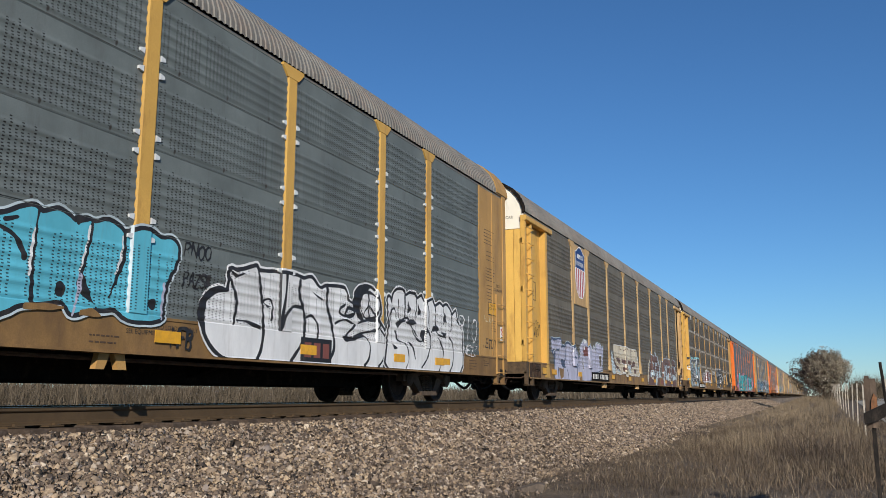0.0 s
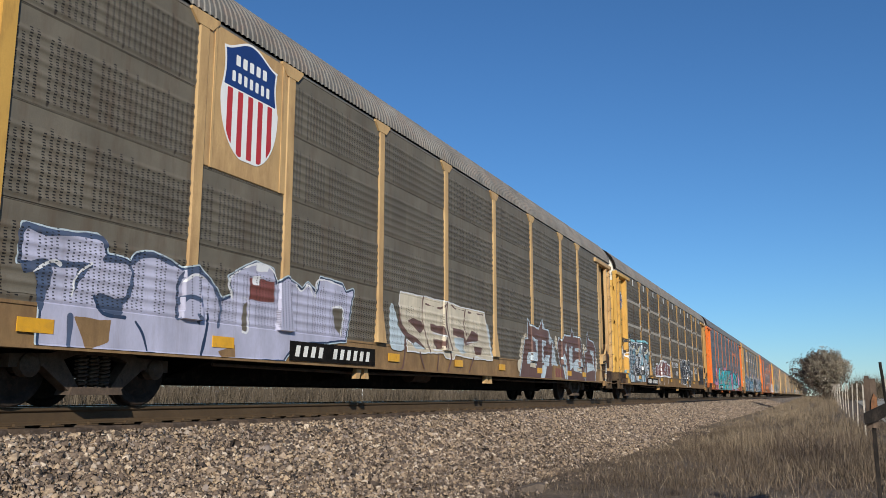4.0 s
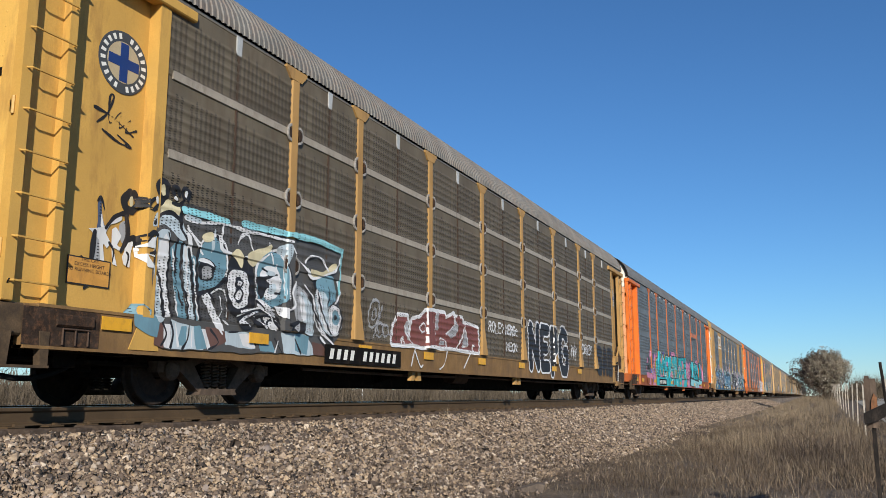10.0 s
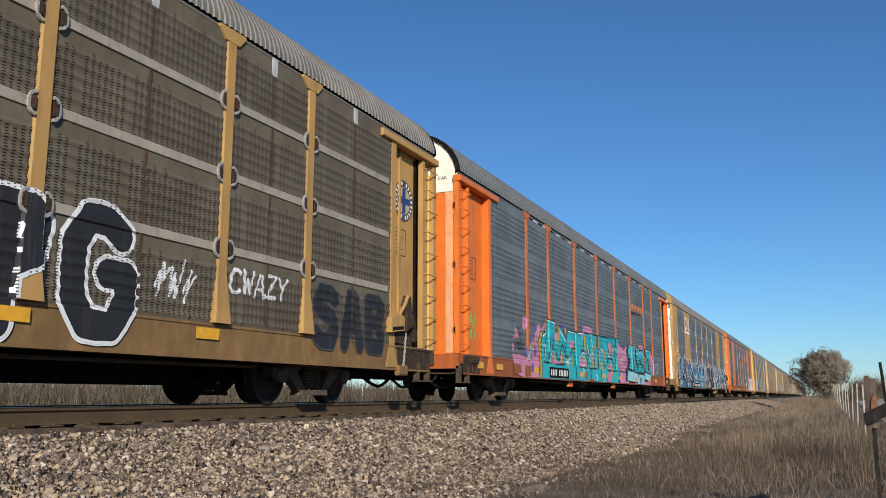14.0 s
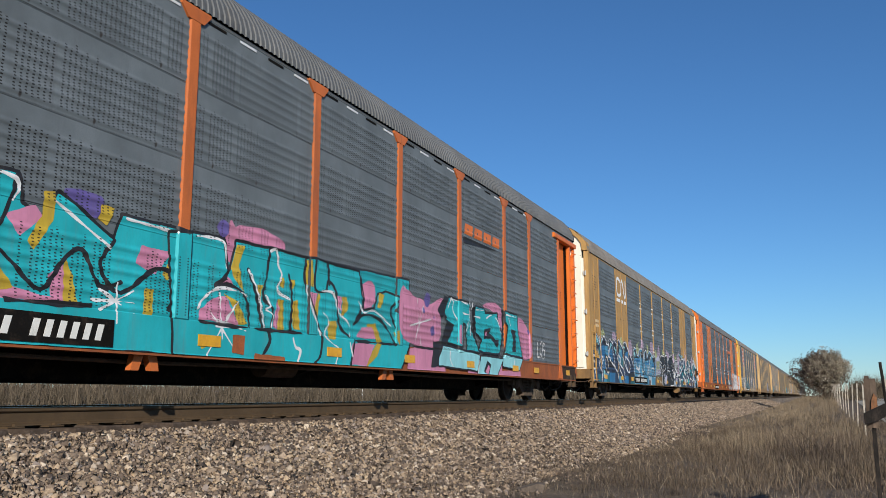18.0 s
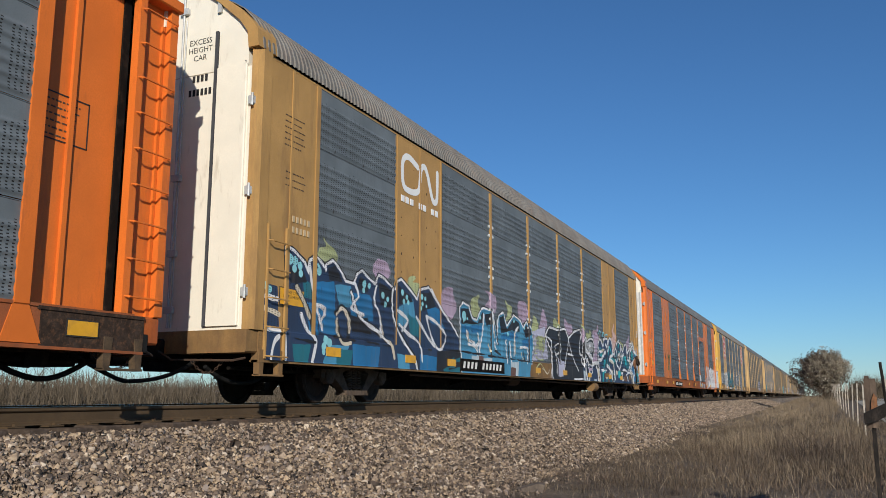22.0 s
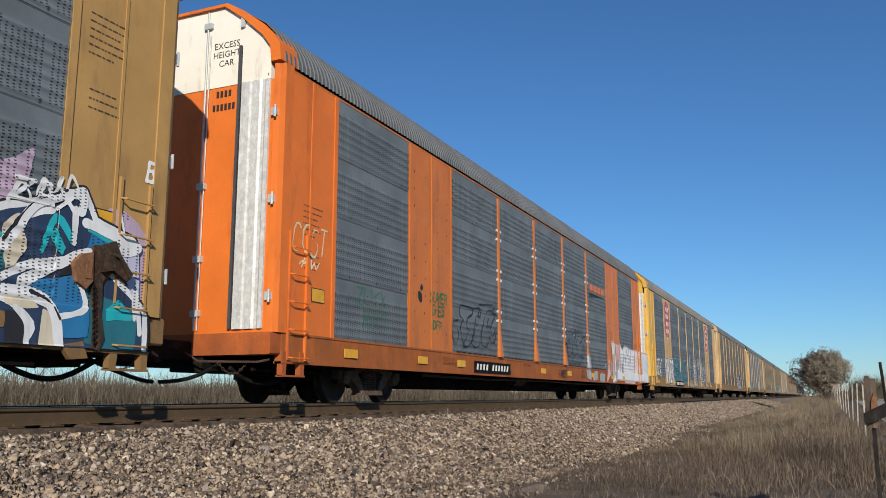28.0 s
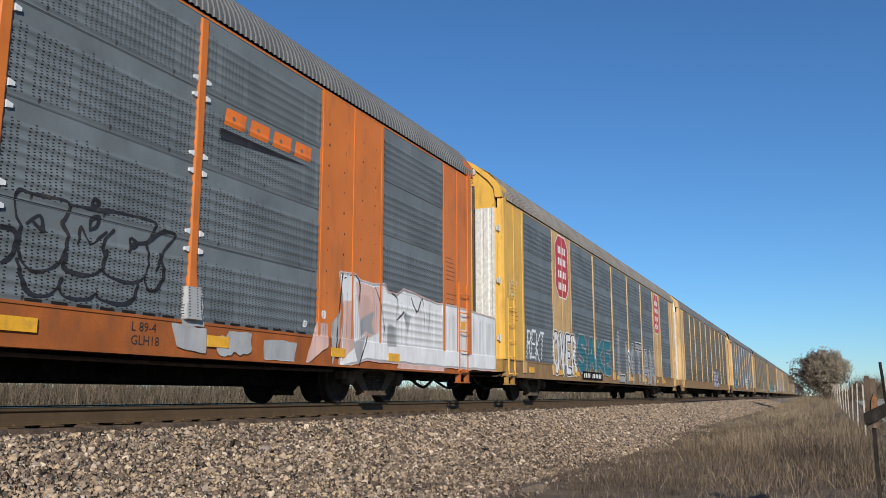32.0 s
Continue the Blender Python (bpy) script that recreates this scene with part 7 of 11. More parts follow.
E_BLUE = surface("enamel_blue", (0.018, 0.045, 0.17), 0.5, 0, 0.1, 3, 60, 0.05)
E_RED = surface("enamel_red", (0.42, 0.035, 0.04), 0.5, 0, 0.1, 3, 60, 0.05)
E_WHITE = surface("enamel_white", (0.78, 0.77, 0.74), 0.5, 0, 0.05, 3, 60, 0.05)
B_plate = Side(B, B_bs, 1, solid=(2,), post_w=0.0)
B_plate.plate_x = 1.5285
banner(B_plate, shield, (4.9, 6.3, 3.2, 4.98), [
    (lambda u, z: 4.18 - z + 0 * u, E_BLUE, "shield_chief"),
    (lambda u, z: np.maximum(z - 4.16, 0.055 - np.abs((u - 5.6) % 0.22 - 0.11)), E_RED, "shield_stripes"),
    (lambda u, z: np.maximum(np.abs(z - 4.58) - 0.075, np.maximum(np.abs(u - 5.6) - 0.36, 0.028 - np.abs((u - 5.6) % 0.148 - 0.074))), E_WHITE, "pale_bars"),
    (lambda u, z: np.maximum(np.abs(z - 4.34) - 0.075, np.maximum(np.abs(u - 5.6) - 0.44, 0.028 - np.abs((u - 5.6) % 0.126 - 0.063))), E_WHITE, "pale_bars")], E_WHITE, "shield emblem, blue above red and white stripes")

# car with pale seam strips
s = Side(C, C_bs, 1, post_w=0.20, foot=0.34)
s.recessed = s.strips = True
s.shape([(1.92, 1.01), (1.88, 1.92), (1.99, 2.11), (2.12, 2.17), (2.35, 2.42), (3.15, 2.4), (4.7, 2.37), (5.98, 2.4), (5.96, 1.9), (5.97, 1), (4.79, 0.73), (2.25, 0.66), (2.1, 0.77)], S_SMOKE)
for pts in ([(2.22, 1), (2.66, 0.95), (2.84, 0.67), (2.25, 0.67)], [(3.2, 0.94), (3.84, 0.95), (3.86, 0.74), (3.21, 0.75)], [(4.43, 1), (5.07, 1.01), (5.39, 0.71), (4.51, 0.71)]):
    s.shape(pts, S_ICE, False)
for pts in ([(2.06, 0.94), (2.22, 0.94), (2.25, 0.67), (2.13, 0.68)], [(3.48, 0.92), (3.85, 0.93), (3.86, 0.75), (3.59, 0.77)], [(2.74, 0.92), (2.88, 0.91), (3.17, 0.79), (2.9, 0.66)]):
    s.shape(pts, S_WHITE, False)
for pts in ([(1.97, 0.95), (2.11, 0.94), (2.12, 0.66), (1.95, 0.68)], [(2.84, 0.95), (3.2, 0.95), (3.26, 0.79), (2.96, 0.69)], [(5.23, 0.91), (5.74, 0.88), (5.68, 0.71), (5.27, 0.71)]):
    s.shape(pts, S_BROWN, False)
for pts in ([(1.64, 1.04), (1.75, 1.16), (2.04, 0.98), (2.02, 0.76), (1.89, 0.78), (1.66, 0.89)], [(2.39, 0.95), (2.51, 0.95), (2.49, 0.71), (2.36, 0.72)], [(2.61, 0.96), (2.73, 0.96), (2.88, 0.69), (2.68, 0.67)], [(3.91, 0.85), (4.21, 0.85), (4.32, 0.71), (3.96, 0.71)], [(4.78, 1.01), (5.15, 1), (5.09, 0.72), (4.79, 0.77)]):
    s.shape(pts, S_STEEL, False)
for pts in ([(2.22, 0.97), (2.27, 0.84), (2.24, 0.68)], [(2.54, 0.96), (2.52, 0.79), (2.44, 0.67)], [(2.09, 0.95), (2.16, 0.82), (2.08, 0.69)], [(2.93, 0.93), (3.09, 0.78), (2.9, 0.68)], [(4.29, 0.9), (4.48, 0.71)], [(4.78, 0.93), (4.94, 0.73)], [(5.38, 1), (5.71, 0.77)], [(3.23, 0.92), (3.48, 0.94)], [(3.72, 0.94), (3.86, 0.78)]):
    s.stroke(pts, 0.014, S_BLACK)
for pts in ([(2.3, 0.96), (2.36, 0.7)], [(2.59, 0.93), (2.59, 0.69)], [(4.37, 0.87), (4.3, 0.71)], [(4.57, 0.98), (4.68, 0.73)], [(5.46, 0.99), (5.77, 0.8)]):
    s.stroke(pts, 0.012, S_WHITE)
s.shape([(1.84, 2.04), (1.89, 2.22), (2.11, 2.33), (2.29, 2.32), (2.34, 2.17), (2.48, 2.02), (2.31, 1.96), (2.09, 2.09), (1.99, 2.09)], S_ICE)
s.shape([(1.87, 2.08), (1.94, 2.3), (2.07, 2.41), (2.2, 2.39), (2.32, 2.43), (2.29, 2.27), (2.12, 2.27), (1.97, 2.19)], P_CREAM)
for pts in ([(1.87, 2.08), (1.98, 2.21), (2.16, 2.26), (2.3, 2.19)], [(1.77, 2.24), (1.88, 2.25), (2.01, 2.38)], [(2.16, 2.38), (2.28, 2.39), (2.39, 2.53)], [(2.32, 2.41), (2.32, 2.13), (2.43, 1.98)]):
    s.stroke(pts, 0.022, S_BLACK)
s.shape([(1.99, 1.02), (1.89, 1.59), (1.88, 1.92), (2.02, 2.04), (2.14, 2), (2.15, 1.63), (2.12, 1.03)], S_ICE)
s.shape([(1.96, 1.87), (2.06, 2), (2.15, 1.9), (2.13, 1.43), (2.22, 1.04), (2.09, 1.03), (1.95, 1.53)], S_WHITE, False)
s.shape([(2.15, 1.83), (2.26, 1.95), (2.36, 1.93), (2.37, 1.46), (2.51, 1.02), (2.33, 1.03), (2.22, 1.44)], S_STEEL, False)
s.shape([(2.36, 1.93), (2.48, 1.88), (2.53, 1.48), (2.65, 1.02), (2.53, 1.02), (2.41, 1.46)], S_ICE, False)
s.shape([(2.51, 1.82), (2.61, 1.8), (2.67, 1.49), (2.71, 1.02), (2.63, 1.02), (2.55, 1.48)], S_STEEL, False)
s.shape([(2.38, 2.11), (2.49, 2.06), (2.55, 1.79), (2.46, 1.88)], S_WHITE, False)
for pts in ([(2.1, 2.01), (2.15, 1.83), (2.13, 1.43), (2.24, 1.04)], [(2.36, 1.93), (2.35, 1.52), (2.49, 1.26), (2.51, 1.02)], [(2.48, 1.88), (2.55, 1.55), (2.65, 1.03)], [(2.26, 1.96), (2.24, 1.64), (2.3, 1.38), (2.4, 1.19)], [(1.92, 1.93), (1.89, 1.66), (2.02, 1.41), (2.1, 1.03)]):
    s.stroke(pts, 0.018, S_BLACK)
for pts in ([(2.2, 1.84), (2.24, 1.44), (2.33, 1.05)], [(2.42, 1.87), (2.47, 1.47), (2.56, 1.07)], [(2.57, 1.76), (2.62, 1.42), (2.7, 1.04)], [(1.98, 1.94), (1.98, 1.67)]):
    s.stroke(pts, 0.013, S_WHITE)
s.shape([(2.67, 1.49), (2.66, 1.91), (2.86, 2.09), (3.08, 2.06), (3.19, 1.85), (3.16, 1.63), (2.99, 1.47), (2.7, 1.36)], S_STEEL)
s.shape([(2.67, 1.56), (2.67, 1.77), (2.82, 1.82), (2.97, 1.75), (2.94, 1.58), (2.8, 1.52)], S_BLACK)
s.shape([(2.73, 1.54), (2.74, 1.7), (2.91, 1.71), (2.9, 1.58)], S_GREY)
s.shape([(2.65, 1.76), (2.75, 1.81), (2.9, 1.79), (2.95, 1.71), (2.8, 1.74)], S_WHITE)
s.shape([(2.72, 1.36), (2.85, 1.41), (2.97, 1.24), (3.13, 1.04), (3.2, 0.91), (3.03, 0.96), (2.87, 1.16)], S_WHITE, False)
s.shape([(2.86, 2.1), (2.94, 2.21), (2.91, 1.95), (2.88, 1.88)], S_ICE, False)
for pts in ([(2.86, 2.13), (3.08, 2.09), (3.21, 1.85), (3.18, 1.61)], [(2.66, 1.91), (2.7, 2.03), (2.86, 2.1)], [(2.42, 2.14), (2.59, 1.97), (2.73, 1.85)], [(2.77, 1.33), (2.93, 1.13), (3.15, 0.89)]):
    s.stroke(pts, 0.016, S_WHITE)
for pts in ([(2.68, 1.35), (2.99, 1.46), (3.18, 1.61)], [(2.66, 1.91), (2.62, 1.7), (2.66, 1.35), (2.73, 1.04)], [(2.85, 1.41), (3.15, 1.12)], [(2.99, 2.11), (3.14, 1.95)]):
    s.stroke(pts, 0.02, S_BLACK)
s.shape([(3.22, 1.41), (3.22, 1.78), (3.32, 1.94), (3.56, 1.97), (3.74, 1.78), (3.8, 1.32), (3.59, 1.15), (3.28, 1.19)], S_BLACK)
s.shape([(3.23, 1.53), (3.27, 1.7), (3.43, 1.75), (3.6, 1.71), (3.68, 1.53), (3.63, 1.31), (3.44, 1.25), (3.29, 1.35)], S_WHITE)
for pts in ([(3.46, 1.63), (3.53, 1.6), (3.49, 1.52), (3.4, 1.54), (3.41, 1.62), (3.48, 1.65)], [(3.49, 1.52), (3.54, 1.43), (3.48, 1.34), (3.38, 1.36), (3.4, 1.47), (3.49, 1.52)]):
    s.stroke(pts, 0.022, S_BLACK)
for pts in ([(3.36, 1.65), (3.31, 1.46), (3.41, 1.3)], [(2.91, 1.38), (3.04, 1.45), (3.18, 1.41), (3.22, 1.12)], [(3.07, 1.11), (3.25, 1.02)]):
    s.stroke(pts, 0.012, S_WHITE)
s.shape([(2.96, 1.38), (3.13, 1.43), (3.21, 1.27), (3.2, 1.08), (3.06, 1.11)], S_SMOKE)
s.stroke([(3.07, 1.36), (3.12, 1.2), (3.09, 1.11)], 0.014, S_WHITE)
for pts in ([(2.39, 2.25), (2.57, 2.22), (3.04, 2.3), (3.39, 2.3), (4.01, 2.31), (4.65, 2.33)], [(3.1, 2.3), (3.05, 1.98), (3.3, 1.94)]):
    s.stroke(pts, 0.022, S_WHITE)
for pts in ([(3.4, 2.09), (3.45, 2.19), (3.59, 2.26), (3.67, 2.15), (3.72, 2.05)], [(3.3, 1.94), (3.66, 1.96), (4.03, 2.13), (4.1, 2.23)], [(3.73, 1.97), (4.13, 2.11), (4.57, 2.22)], [(2.42, 2.15), (2.64, 1.98), (2.76, 2.07), (2.9, 2.13)]):
    s.stroke(pts, 0.016, S_WHITE)
for pts in ([(3.24, 1.93), (3.39, 2.03), (3.53, 1.94), (3.5, 1.78), (3.36, 1.88)], [(3.6, 1.99), (4.02, 2.16), (4.13, 2.21), (4.11, 2.1), (3.74, 1.85)], [(2.67, 2.07), (2.86, 2.16), (2.91, 2.08), (2.74, 2)]):
    s.shape(pts, P_CREAM)
s.shape([(4.29, 2.18), (4.59, 2.29), (4.65, 2.19), (4.51, 1.96), (4.3, 2.06)], S_ICE)
s.shape([(3.84, 1.48), (3.86, 1.87), (4.03, 2.07), (4.32, 2.08), (4.56, 1.89), (4.55, 1.48), (4.21, 1.33), (3.95, 1.34)], S_STEEL)
s.shape([(3.88, 1.6), (3.92, 1.79), (4.09, 1.9), (4.31, 1.87), (4.4, 1.67), (4.3, 1.49), (4.07, 1.43)], S_WHITE)
s.shape([(3.82, 1.7), (4.31, 1.82), (4.34, 1.79), (4.05, 1.69), (4.27, 1.59), (4.06, 1.58), (3.94, 1.42), (3.86, 1.48)], S_BLACK, False)
for pts in ([(4.04, 1.83), (4.23, 1.84), (4.26, 1.77), (4.07, 1.76)], [(4.11, 1.63), (4.27, 1.67), (4.25, 1.54), (4.12, 1.51)]):
    s.shape(pts, S_ICE)
for pts in ([(3.84, 1.41), (3.8, 1.71), (3.86, 1.91), (4.08, 2.06)], [(4.37, 2.07), (4.56, 1.89), (4.58, 1.48)], [(4.44, 1.95), (4.49, 1.55)], [(4.13, 2.07), (4.17, 1.92)], [(4.25, 1.93), (4.37, 1.7)]):
    s.stroke(pts, 0.014, S_WHITE)
for pts in ([(4.44, 2.04), (4.62, 1.81), (4.61, 1.4)], [(3.94, 1.84), (4.07, 1.81)], [(4.25, 1.53), (4.38, 1.54)]):
    s.stroke(pts, 0.014, S_BLACK)
for pts in ([(3.45, 1.14), (3.82, 1.28), (3.9, 1.24), (3.59, 1.11), (3.79, 1.02), (3.53, 0.99)], [(3.84, 1.41), (3.97, 1.4), (4.15, 1.32), (4.38, 1.06), (4.22, 1.15), (4.05, 1.27), (3.89, 1.29)], [(3.98, 1.19), (4.19, 1.24), (4.38, 1.05), (4.2, 1.02), (4.04, 1.1)], [(4.2, 1.36), (4.56, 1.36), (4.54, 1.19), (4.35, 1.22)]):
    s.shape(pts, S_WHITE, False)
for pts in ([(3.71, 1.16), (3.9, 1.21), (4.09, 1.06), (3.86, 1.03)], [(4.18, 1.27), (4.35, 1.2), (4.44, 1.07)], [(3.48, 1.03), (3.66, 1.07), (3.82, 0.99), (3.54, 0.97)]):
    s.shape(pts, S_BLACK, False)
for pts in ([(3.51, 1.18), (3.78, 1.25), (3.66, 1.16)], [(4.05, 1.29), (4.29, 1.25), (4.21, 1.19)], [(3.78, 1.13), (3.93, 1.17), (3.99, 1.08)]):
    s.shape(pts, S_GREY, False)
for pts in ([(3.84, 1.38), (4.05, 1.26), (4.38, 1.05)], [(3.45, 1.1), (3.7, 1.22), (3.97, 1.28)], [(3.72, 1), (3.96, 1.19), (4.27, 1.17)], [(4.04, 1.04), (4.14, 1.15), (4.33, 1.11)]):
    s.stroke(pts, 0.016, S_BLACK)
for pts in ([(3.85, 1.33), (4.16, 1.2), (4.28, 1.02)], [(3.78, 1.17), (4.09, 1.04)], [(3.51, 1.21), (3.92, 1.3)], [(4.08, 1.31), (4.48, 1.26)]):
    s.stroke(pts, 0.012, S_WHITE)
s.shape([(4.63, 1.57), (4.74, 1.71), (5.04, 1.62), (5.13, 1.29), (4.92, 1.1), (4.71, 1.17)], S_GREY)
s.shape([(4.86, 1.64), (5.17, 1.46), (5.25, 1.04), (5.01, 1.03), (4.93, 1.35)], S_ICE)
s.shape([(4.83, 1.59), (4.98, 1.53), (5.06, 1.24), (4.94, 1.19)], S_WHITE, False)
for pts in ([(4.49, 1.11), (4.77, 1.19), (5.06, 1.18), (5.04, 1.05), (4.81, 1), (4.71, 1.12)], [(5.21, 1.81), (5.43, 1.85), (5.79, 1.88), (5.67, 1.73), (5.28, 1.64)]):
    s.shape(pts, S_BLACK, False)
for pts in ([(4.63, 1.08), (4.83, 1.16), (4.75, 1.01)], [(5.06, 1.13), (5.22, 1.11), (5.14, 1.04)]):
    s.shape(pts, S_GREY, False)
for pts in ([(4.55, 1.32), (4.7, 1.41), (4.63, 1.57), (4.74, 1.75)], [(4.97, 1.73), (5.23, 1.55), (5.31, 1.17), (5.87, 0.87)], [(4.65, 2.23), (4.79, 2.09), (5.02, 1.97)], [(5.62, 0.98), (5.37, 1.22), (5.23, 1.47)]):
    s.stroke(pts, 0.016, S_WHITE)
for pts in ([(4.66, 1.12), (4.55, 1)], [(5.12, 1.62), (5.3, 1.3), (5.78, 0.99)]):
    s.stroke(pts, 0.016, S_BLACK)
s.shape([(5.28, 1.81), (5.49, 1.93), (5.76, 1.94), (5.84, 1.61), (5.6, 1.46), (5.39, 1.48)], S_STEEL)
s.shape([(5.28, 1.64), (5.57, 1.67), (5.68, 1.33), (5.83, 1.04), (5.53, 1.11), (5.33, 1.39)], S_ICE)
for pts in ([(5.65, 1.33), (5.71, 1.51), (5.91, 1.51), (6.02, 1.32), (5.93, 1.09), (5.76, 1.06)], [(5.28, 1.69), (5.44, 1.62), (5.49, 1.36), (5.7, 1.07), (5.46, 1.23)]):
    s.shape(pts, S_WHITE)
s.shape([(5.75, 1.32), (5.81, 1.45), (5.95, 1.4), (5.96, 1.25), (5.82, 1.21)], S_STEEL)
for u, z, q in ((5.85, 1.33, 0.05),):
    s.cloud([(u, z, q)], S_BLACK, name="paint_dot", size=0.006)
s.shape([(5.11, 1.98), (5.43, 1.99), (5.81, 2.17), (5.85, 2.07), (5.57, 1.96), (5.27, 1.87)], P_CREAM)
for pts in ([(4.96, 2.07), (5.09, 2.18), (5.32, 2.21), (5.48, 2.15), (5.59, 2.03)], [(5.02, 1.97), (5.21, 1.86), (5.57, 1.97), (5.85, 2.08), (5.98, 2.31)], [(5.68, 1.47), (5.69, 1.16), (5.86, 1.04), (6.03, 1.19)], [(5.89, 1.89), (5.97, 1.72), (5.84, 1.53)]):
    s.stroke(pts, 0.018, S_WHITE)
for pts in ([(5.35, 1.65), (5.45, 1.4), (5.73, 1.06)], [(5.68, 1.47), (5.78, 1.52), (5.95, 1.49), (6.06, 1.32), (5.96, 1.09)], [(5.56, 1.89), (5.67, 1.68), (5.61, 1.46)]):
    s.stroke(pts, 0.014, S_BLACK)
for pts in ([(2.35, 2.34), (2.71, 2.34), (3.18, 2.35)], [(3.48, 2.38), (4.01, 2.39), (4.85, 2.44), (5.31, 2.45), (6.01, 2.4)]):
    s.stroke(pts, 0.045, S_AQUA)
s.stroke([(6.01, 2.4), (5.96, 2.08), (5.94, 1.71)], 0.024, S_AQUA)
s.stroke([(2.41, 2.26), (2.64, 2.25)], 0.03, S_ICE)
for pts in ([(1.63, 2.4), (1.55, 2.3), (1.59, 2.21), (1.68, 2.2)], [(1.7, 2.4), (1.75, 2.29), (1.68, 2.2)], [(1.94, 2.41), (1.89, 2.52), (1.96, 2.59), (2.04, 2.56), (2.03, 2.45), (1.96, 2.39)]):
    s.stroke(pts, 0.048, P_BLACK)
for pts in ([(2.16, 2.48), (2.13, 2.55), (2.21, 2.58), (2.25, 2.5)], [(2.33, 2.47), (2.29, 2.55), (2.34, 2.6), (2.43, 2.56), (2.39, 2.46)], [(1.76, 2.29), (1.85, 2.37), (1.89, 2.31), (1.84, 2.24)]):
    s.stroke(pts, 0.03, P_BLACK)
for pts in ([(1.62, 2.33), (1.67, 2.37), (1.69, 2.27), (1.64, 2.24)], [(1.93, 2.52), (1.97, 2.56), (2.01, 2.52), (2, 2.44), (1.95, 2.43)]):
    s.shape(pts, P_CREAM)
for pts in ([(2.32, 2.55), (2.37, 2.58), (2.4, 2.53), (2.36, 2.46)], [(2.14, 2.43), (2.18, 2.47), (2.22, 2.42)], [(1.83, 2.38), (1.88, 2.42), (1.9, 2.31), (1.85, 2.3)]):
    s.shape(pts, P_WHITE)
s.shape([(1.19, 2), (1.17, 2.18), (1.22, 2.24), (1.26, 2.08), (1.31, 1.9), (1.25, 1.7), (1.18, 1.81)], S_SLATE)
for pts in ([(1.16, 1.74), (1.21, 1.81), (1.3, 1.7), (1.3, 1.49), (1.18, 1.5)], [(1.5, 1.99), (1.59, 2.06), (1.64, 1.89), (1.55, 1.81)]):
    s.shape(pts, S_GREY)
for pts in ([(1.07, 1.89), (1.24, 1.93), (1.41, 2.05), (1.54, 2.12), (1.53, 2.06), (1.38, 1.98), (1.31, 1.88), (1.39, 1.78), (1.34, 1.71), (1.27, 1.79), (1.34, 1.52), (1.27, 1.5), (1.23, 1.79)], [(1.39, 1.94), (1.45, 1.97), (1.53, 1.88), (1.49, 1.77), (1.59, 1.75), (1.52, 1.7), (1.44, 1.73), (1.51, 1.53), (1.42, 1.54)], [(1.59, 1.72), (1.64, 1.86), (1.73, 1.85), (1.69, 1.72), (1.69, 1.54), (1.59, 1.56), (1.55, 1.65)], [(1.72, 1.77), (1.82, 1.89), (1.89, 1.93), (1.93, 1.77), (1.98, 1.68), (1.87, 1.69), (1.78, 1.7), (1.9, 1.57), (1.79, 1.57)]):
    s.shape(pts, P_WHITE, False)
s.shape([(1.23, 1.93), (1.21, 2.16), (1.26, 2.08), (1.29, 1.93)], P_WHITE, False)
for pts in ([(1.31, 1.94), (1.41, 2.07), (1.53, 2.14), (1.6, 2.14)], [(1.59, 2.11), (1.63, 1.89), (1.54, 1.71)], [(1.16, 1.87), (1.13, 1.49)], [(1.65, 1.86), (1.73, 1.89), (1.75, 1.8)], [(1.77, 1.88), (1.85, 1.97), (1.92, 1.95)]):
    s.stroke(pts, 0.028, P_BLACK)
for pts in ([(1.37, 1.78), (1.44, 1.69), (1.42, 1.54)], [(1.63, 1.71), (1.66, 1.67), (1.64, 1.55)], [(1.81, 1.72), (1.92, 1.75)], [(1.17, 2.21), (1.21, 2.26), (1.27, 2.13)]):
    s.stroke(pts, 0.016, P_BLACK)
for pts in ([(1, 1.57), (1.06, 1.53), (1.04, 1.45), (1.1, 1.49)], [(1.02, 1.39), (1.09, 1.31), (1.05, 1.23), (1.12, 1.28)], [(1.03, 1.27), (1.14, 1.34)]):
    s.stroke(pts, 0.01, P_BLACK)
for pts in ([(1.08, 3.08), (1.22, 3.22), (1.30, 3.44), (1.24, 3.42), (1.26, 3.12), (1.42, 3.30), (1.40, 3.10), (1.56, 3.24), (1.50, 3.08), (1.66, 3.14)], [(1.04, 3.24), (1.30, 3.20), (1.62, 3.06)], [(1.16, 3.02), (1.40, 2.94), (1.60, 2.92), (1.38, 3.02)]):
    s.stroke(pts, 0.012, P_BLACK)
for pts in ([(7, 1.29), (6.96, 1.47), (7.09, 1.7), (7.25, 1.75), (7.35, 1.65), (7.3, 1.41), (7.13, 1.27), (7, 1.29)], [(7.07, 1.41), (7.15, 1.58), (7.24, 1.55), (7.19, 1.41), (7.07, 1.41)], [(7.15, 1.1), (7.47, 1.67)], [(7.33, 1.18), (7.29, 1.33), (7.45, 1.35), (7.49, 1.21), (7.38, 1.12), (7.26, 1.15)], [(7.48, 1.33), (7.65, 1.33), (7.69, 1.2), (7.55, 1.14), (7.49, 1.21)], [(7.72, 1.18), (7.84, 1.22)]):
    s.stroke(pts, 0.022, S_GREY)
